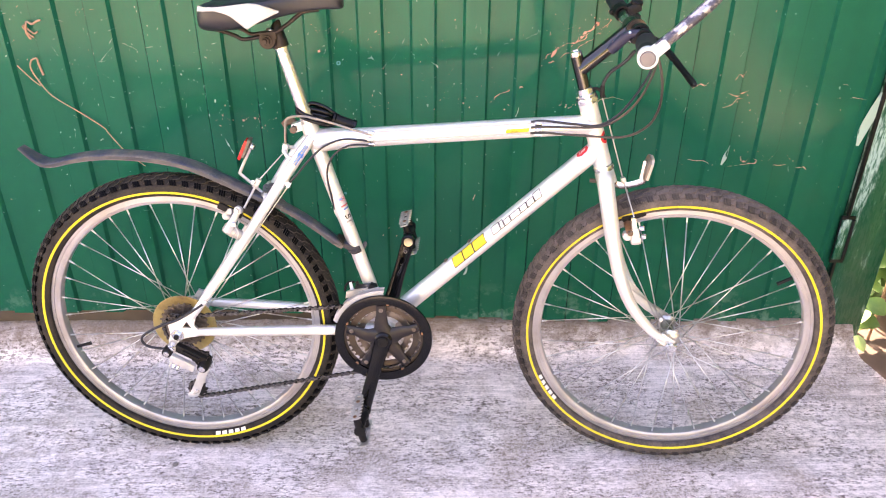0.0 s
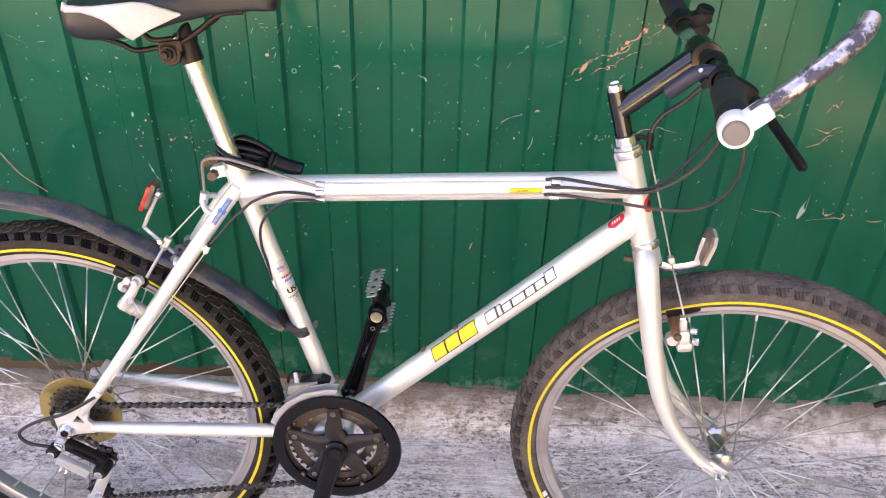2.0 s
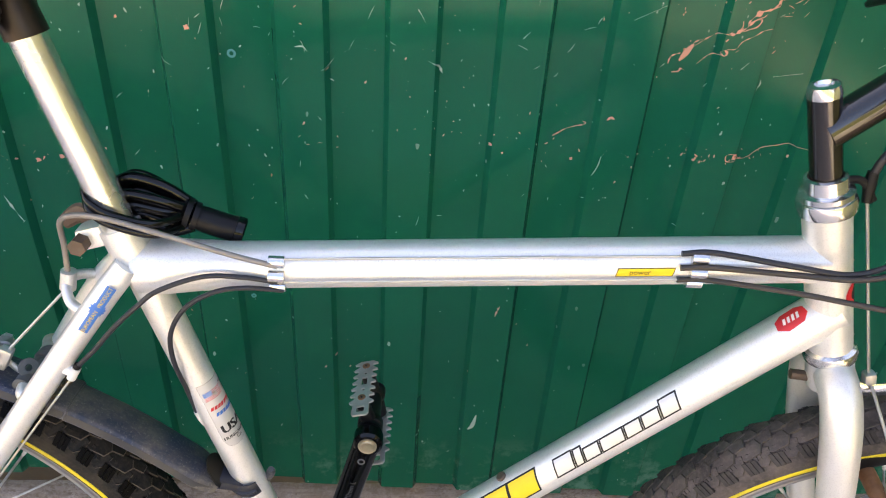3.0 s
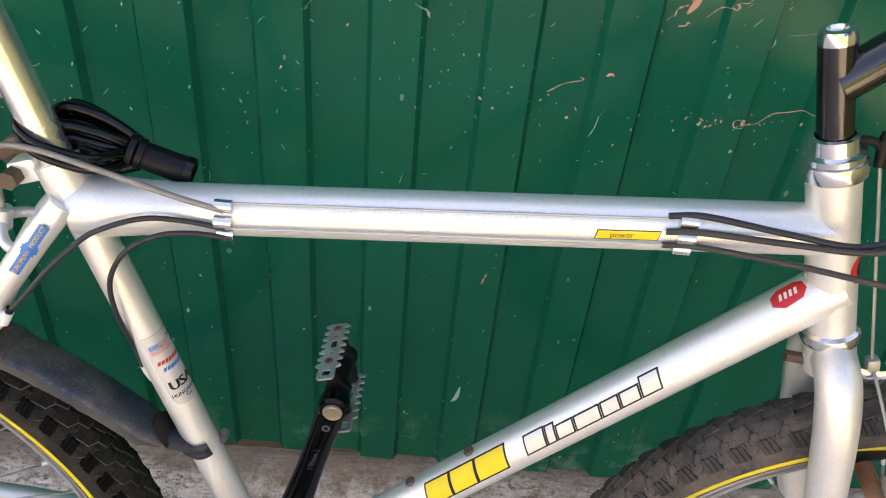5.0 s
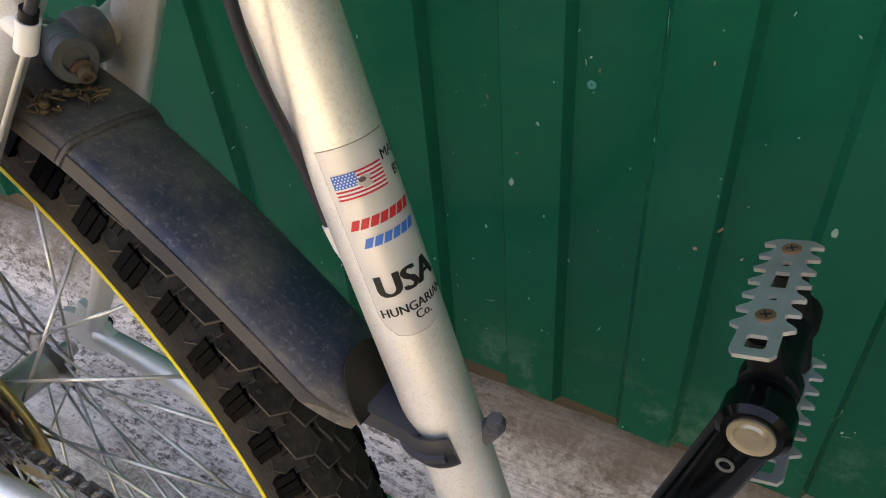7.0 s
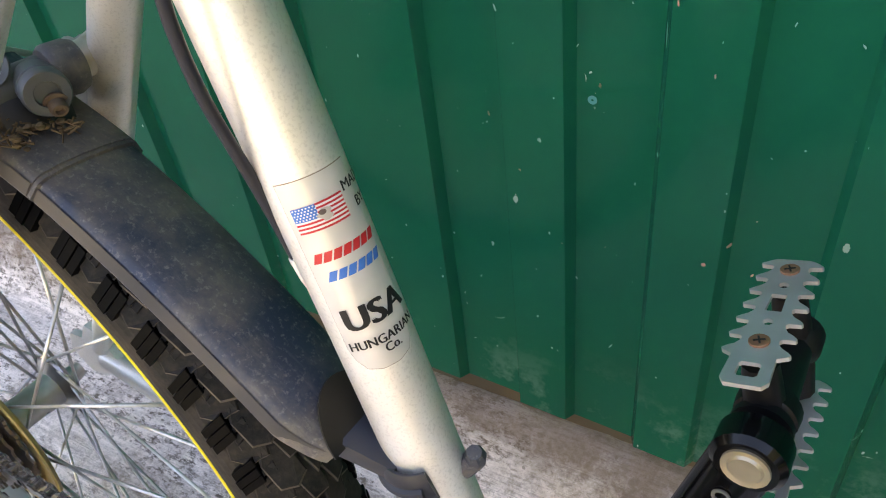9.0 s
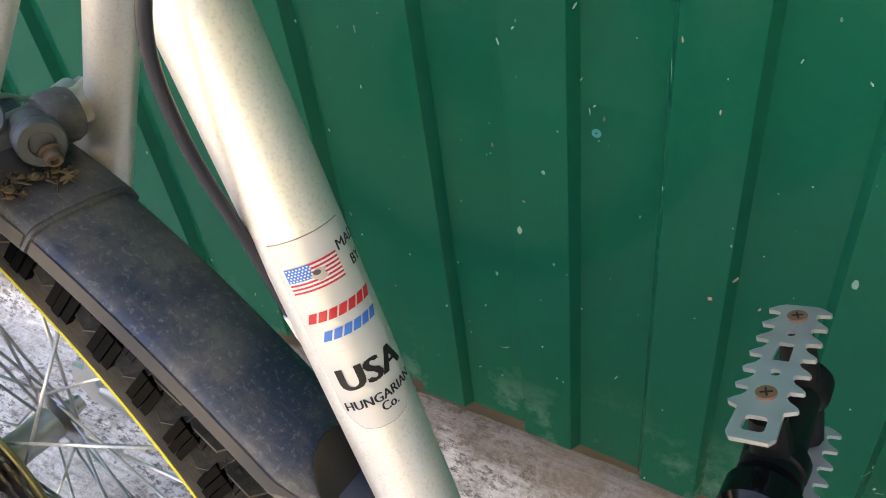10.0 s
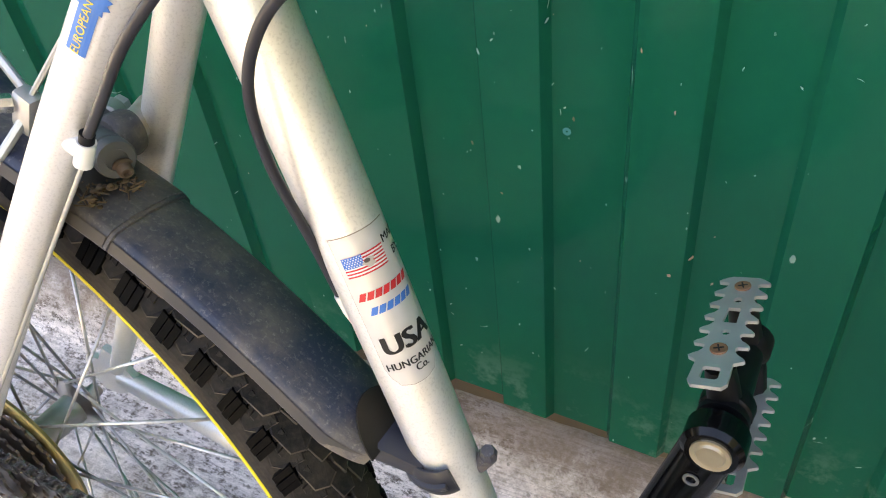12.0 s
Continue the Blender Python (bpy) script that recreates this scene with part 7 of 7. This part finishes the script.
def strokes(spots, mat, name, label, seed):
    """Clusters of hair-thin curved scratches: centre x, z, spread x, z, count, length, lean."""
    rng = random.Random(seed)
    bm = bmesh.new()
    for cx, cz, sx, sz, count, size, lean in spots:
        for _ in range(int(count * 0.6)):
            x, z, a = rng.gauss(cx, sx), rng.gauss(cz, sz), rng.gauss(lean, 0.7)
            bend, w, long = rng.gauss(0, 0.35), rng.uniform(0.00016, 0.00042), size * rng.uniform(0.2, 1.1)
            left, right = [], []
            for k in range(6):
                px, pz = x, z
                w2 = w * (1.0 - abs(k - 2.5) / 3.2)
                for side, d in ((left, 1), (right, -1)):
                    qx, qz = px - d * w2 * math.sin(a), pz + d * w2 * math.cos(a)
                    side.append(bm.verts.new((qx, gate_face(qx) + 0.0035 * noise.noise((qx * 2.2, qz * 2.6, 7.0)) - 0.0011, qz)))
                x, z, a = x + math.cos(a) * long / 5, z + math.sin(a) * long / 5, a + bend / 5
            for k in range(5):
                bm.faces.new((left[k], left[k + 1], right[k + 1], right[k]))
    bmesh.ops.recalc_face_normals(bm, faces=bm.faces)
    tagged(part(name, bm, mat, GATE, label, smooth=False), kind="stuff")


strokes([(-0.30, 0.62, 0.22, 0.12, 40, 0.016, 1.2), (-0.60, 0.80, 0.16, 0.10, 50, 0.016, 0.8), (-0.09, 0.83, 0.03, 0.02, 9, 0.014, 1.0), (-0.02, 0.80, 0.05, 0.03, 10, 0.016, 0.4), (0.12, 0.83, 0.10, 0.04, 16, 0.014, 1.8), (0.20, 0.66, 0.20, 0.08, 20, 0.008, 1.4), (0.30, 0.82, 0.08, 0.04, 12, 0.016, 0.9), (0.0, 0.42, 0.25, 0.10, 16, 0.004, 1.4), (0.80, 0.62, 0.20, 0.12, 24, 0.016, 1.2), (0.15, 0.22, 0.30, 0.02, 40, 0.007, 0.3)], PALE, "fine_scratches", "fine pale scratches in the paint", 31)
strokes([(-0.115, 0.868, 0.022, 0.003, 14, 0.006, 0.2), (-0.075, 0.868, 0.010, 0.006, 12, 0.007, 1.0), (0.0, 0.862, 0.016, 0.005, 14, 0.007, 0.2), (-0.31, 0.667, 0.03, 0.006, 14, 0.006, 0.2), (0.02, 0.70, 0.02, 0.006, 8, 0.006, 0.2), (0.47, 0.86, 0.03, 0.02, 14, 0.010, 0.7), (-0.62, 0.90, 0.02, 0.008, 9, 0.010, 0.3)], PINK, "fine_drips", "fine squiggles of salmon paint", 32)


def paint_ring(x, z, r0, r1):
    bm = bmesh.new()
    inner = [bm.verts.new((x + r0 * math.cos(a), gate_face(x) + 0.0035 * noise.noise((x * 2.2, z * 2.6, 7.0)) - 0.0012, z + r0 * math.sin(a))) for a in (2 * math.pi * i / 18 for i in range(18))]
    outer = [bm.verts.new((v.co.x + (r1 - r0) * (v.co.x - x) / r0, v.co.y, v.co.z + (r1 - r0) * (v.co.z - z) / r0)) for v in inner]
    for k in range(18):
        bm.faces.new((inner[k], inner[(k + 1) % 18], outer[(k + 1) % 18], outer[k]))
    part("paint_ring", bm, BLUE_DOT, GATE, "small blue ring of paint", smooth=False)


paint_ring(-0.077, 0.795, 0.0022, 0.0048)
paint_ring(-0.079, 0.479, 0.0008, 0.0034)


def vine(pts, r, name="dry_vine"):
    v = part(name, tube([(x, gate_face(x) - 0.005 - dy, z) for x, z, dy in pts], r, 8, 6), TWIG, None)
    return tagged(v, "dry brown vine tendril clinging to the green gate", "vine")


main_vine = vine([(-0.7226, 0.7695, 0.0), (-0.7265, 0.7945, 0.004), (-0.7274, 0.8075, 0.006), (-0.7400, 0.8016, 0.006), (-0.7458, 0.7846, 0.004), (-0.7381, 0.7596, 0.002), (-0.7101, 0.7264, 0.003), (-0.6617, 0.6841, 0.004), (-0.6180, 0.6488, 0.003), (-0.6074, 0.6358, 0.003), (-0.5743, 0.5936, 0.004), (-0.5403, 0.5534, 0.004)], [0.0024, 0.0017, 0.0015, 0.0014, 0.0010])
part("twig", tube([(-0.775, gate_face(-0.775) - 0.006, 0.790), (-0.755, gate_face(-0.755) - 0.007, 0.765), (-0.735, gate_face(-0.735) - 0.008, 0.745)], 0.0012, 6), TWIG, main_vine)
small_vine = vine([(-0.7313, 0.8475, 0.0), (-0.7361, 0.8596, 0.003), (-0.7342, 0.8726, 0.004), (-0.7294, 0.8845, 0.004), (-0.7149, 0.8824, 0.003), (-0.7033, 0.8884, 0.003), (-0.6956, 0.8903, 0.002)], 0.0022)
part("twig", tube([(-0.740, gate_face(-0.740) - 0.007, 0.878), (-0.730, gate_face(-0.730) - 0.008, 0.868), (-0.716, gate_face(-0.716) - 0.006, 0.862), (-0.708, gate_face(-0.708) - 0.005, 0.866)], 0.0016, 6), TWIG, small_vine)
part("twig", tube([(-0.742, gate_face(-0.742) - 0.007, 0.875), (-0.732, gate_face(-0.732) - 0.008, 0.860), (-0.722, gate_face(-0.722) - 0.006, 0.852)], 0.0016, 6), TWIG, small_vine)


# ---- bush beside the gate post and the hedge blocks added beyond it ----
def build_bush():
    rng = random.Random(11)
    bush = new("bush")
    bush.location = (1.45, 0.35, -0.10)
    bpy.context.view_layer.update()
    kinds = []
    for w, l in ((0.034, 0.072), (0.026, 0.058), (0.040, 0.080)):
        bm = bmesh.new()
        rows = []
        for i in range(7):
            t = i / 6
            half = w * math.sin(math.pi * min(t * 0.94 + 0.04, 1.0)) ** 0.8
            rows.append([bm.verts.new((x * half, l * t, -0.018 * t * t + 0.35 * half * abs(x))) for x in (-1, -0.5, 0, 0.5, 1)])
        for a, b in zip(rows, rows[1:]):
            for j in range(4):
                bm.faces.new((a[j], a[j + 1], b[j + 1], b[j]))
        for f in bm.faces:
            f.smooth = True
        me = bpy.data.meshes.new("leaf")
        bm.to_mesh(me)
        bm.free()
        me.materials.append(LEAF)
        kinds.append(me)
    for k in range(30):
        base = V((1.40 + rng.uniform(-0.05, 0.45), rng.uniform(-0.25, 0.75), -0.11))
        tip = base + V((rng.uniform(-0.14, 0.12), rng.uniform(-0.15, 0.08), rng.uniform(0.20, 0.85)))
        mid = base.lerp(tip, 0.5) + V((rng.uniform(-0.05, 0.05), rng.uniform(-0.05, 0.05), 0.05))
        part("stem", tube([base, mid, tip], [0.005, 0.0035, 0.002], 7, 5), TWIG, bush)
        line = curve_pts([base, mid, tip], 6)
        for i in range(13):
            p = line[rng.randrange(2, len(line))] + V([rng.uniform(-0.02, 0.02) for _ in range(3)])
            if p.x < 1.29:
                p.x = 1.29 + rng.uniform(0, 0.03)
            m = Matrix.Translation(p) @ pose(0, 0, 0, rng.uniform(-35, 25), rng.uniform(-40, 40), rng.uniform(0, 360))
            hang("leaf", rng.choice(kinds), bush, "", m)
    tagged(bush, "leafy green bush growing beside the gate post", "bush")


build_bush()
# plain block added as a dark background beyond the bush
side_hedge = part("backdrop", block((0.8, 9.0, 2.6), pose(2.7, 1.5, 1.1), 0.2), HEDGE, None)
tagged(side_hedge, "plain hedge block added as dark background beyond the bush", "hedge", kind="structure")
# unseen block added to cast shade over the bush and soil
shade_block = part("backdrop", block((1.05, 1.0, 2.6), pose(1.83, 1.65, 1.1), 0.2), HEDGE, None)
tagged(shade_block, "unseen hedge block added to keep the sun off the bush and soil", "hedge", kind="structure")


def build_pebble(x, y, r):
    bm = bmesh.new()
    bmesh.ops.create_icosphere(bm, subdivisions=2, radius=r)
    for v in bm.verts:
        v.co *= 1 + 0.25 * noise.noise(v.co * 90)
        v.co.z *= 0.55
    ob = part("pebble", bm, STONE, None, m=pose(x, y, slab_height(x, y) + r * 0.3))
    tagged(ob, "small dark pebble lying on the concrete slab", "pebble", "pebbles on the slab")


for px, py, pr in ((-0.457, -0.072, 0.0065), (-0.452, -0.045, 0.0035), (0.30, 0.20, 0.003), (-0.73, 0.03, 0.0035), (0.62, 0.10, 0.0025), (1.05, -0.02, 0.003)):
    build_pebble(px, py, pr)
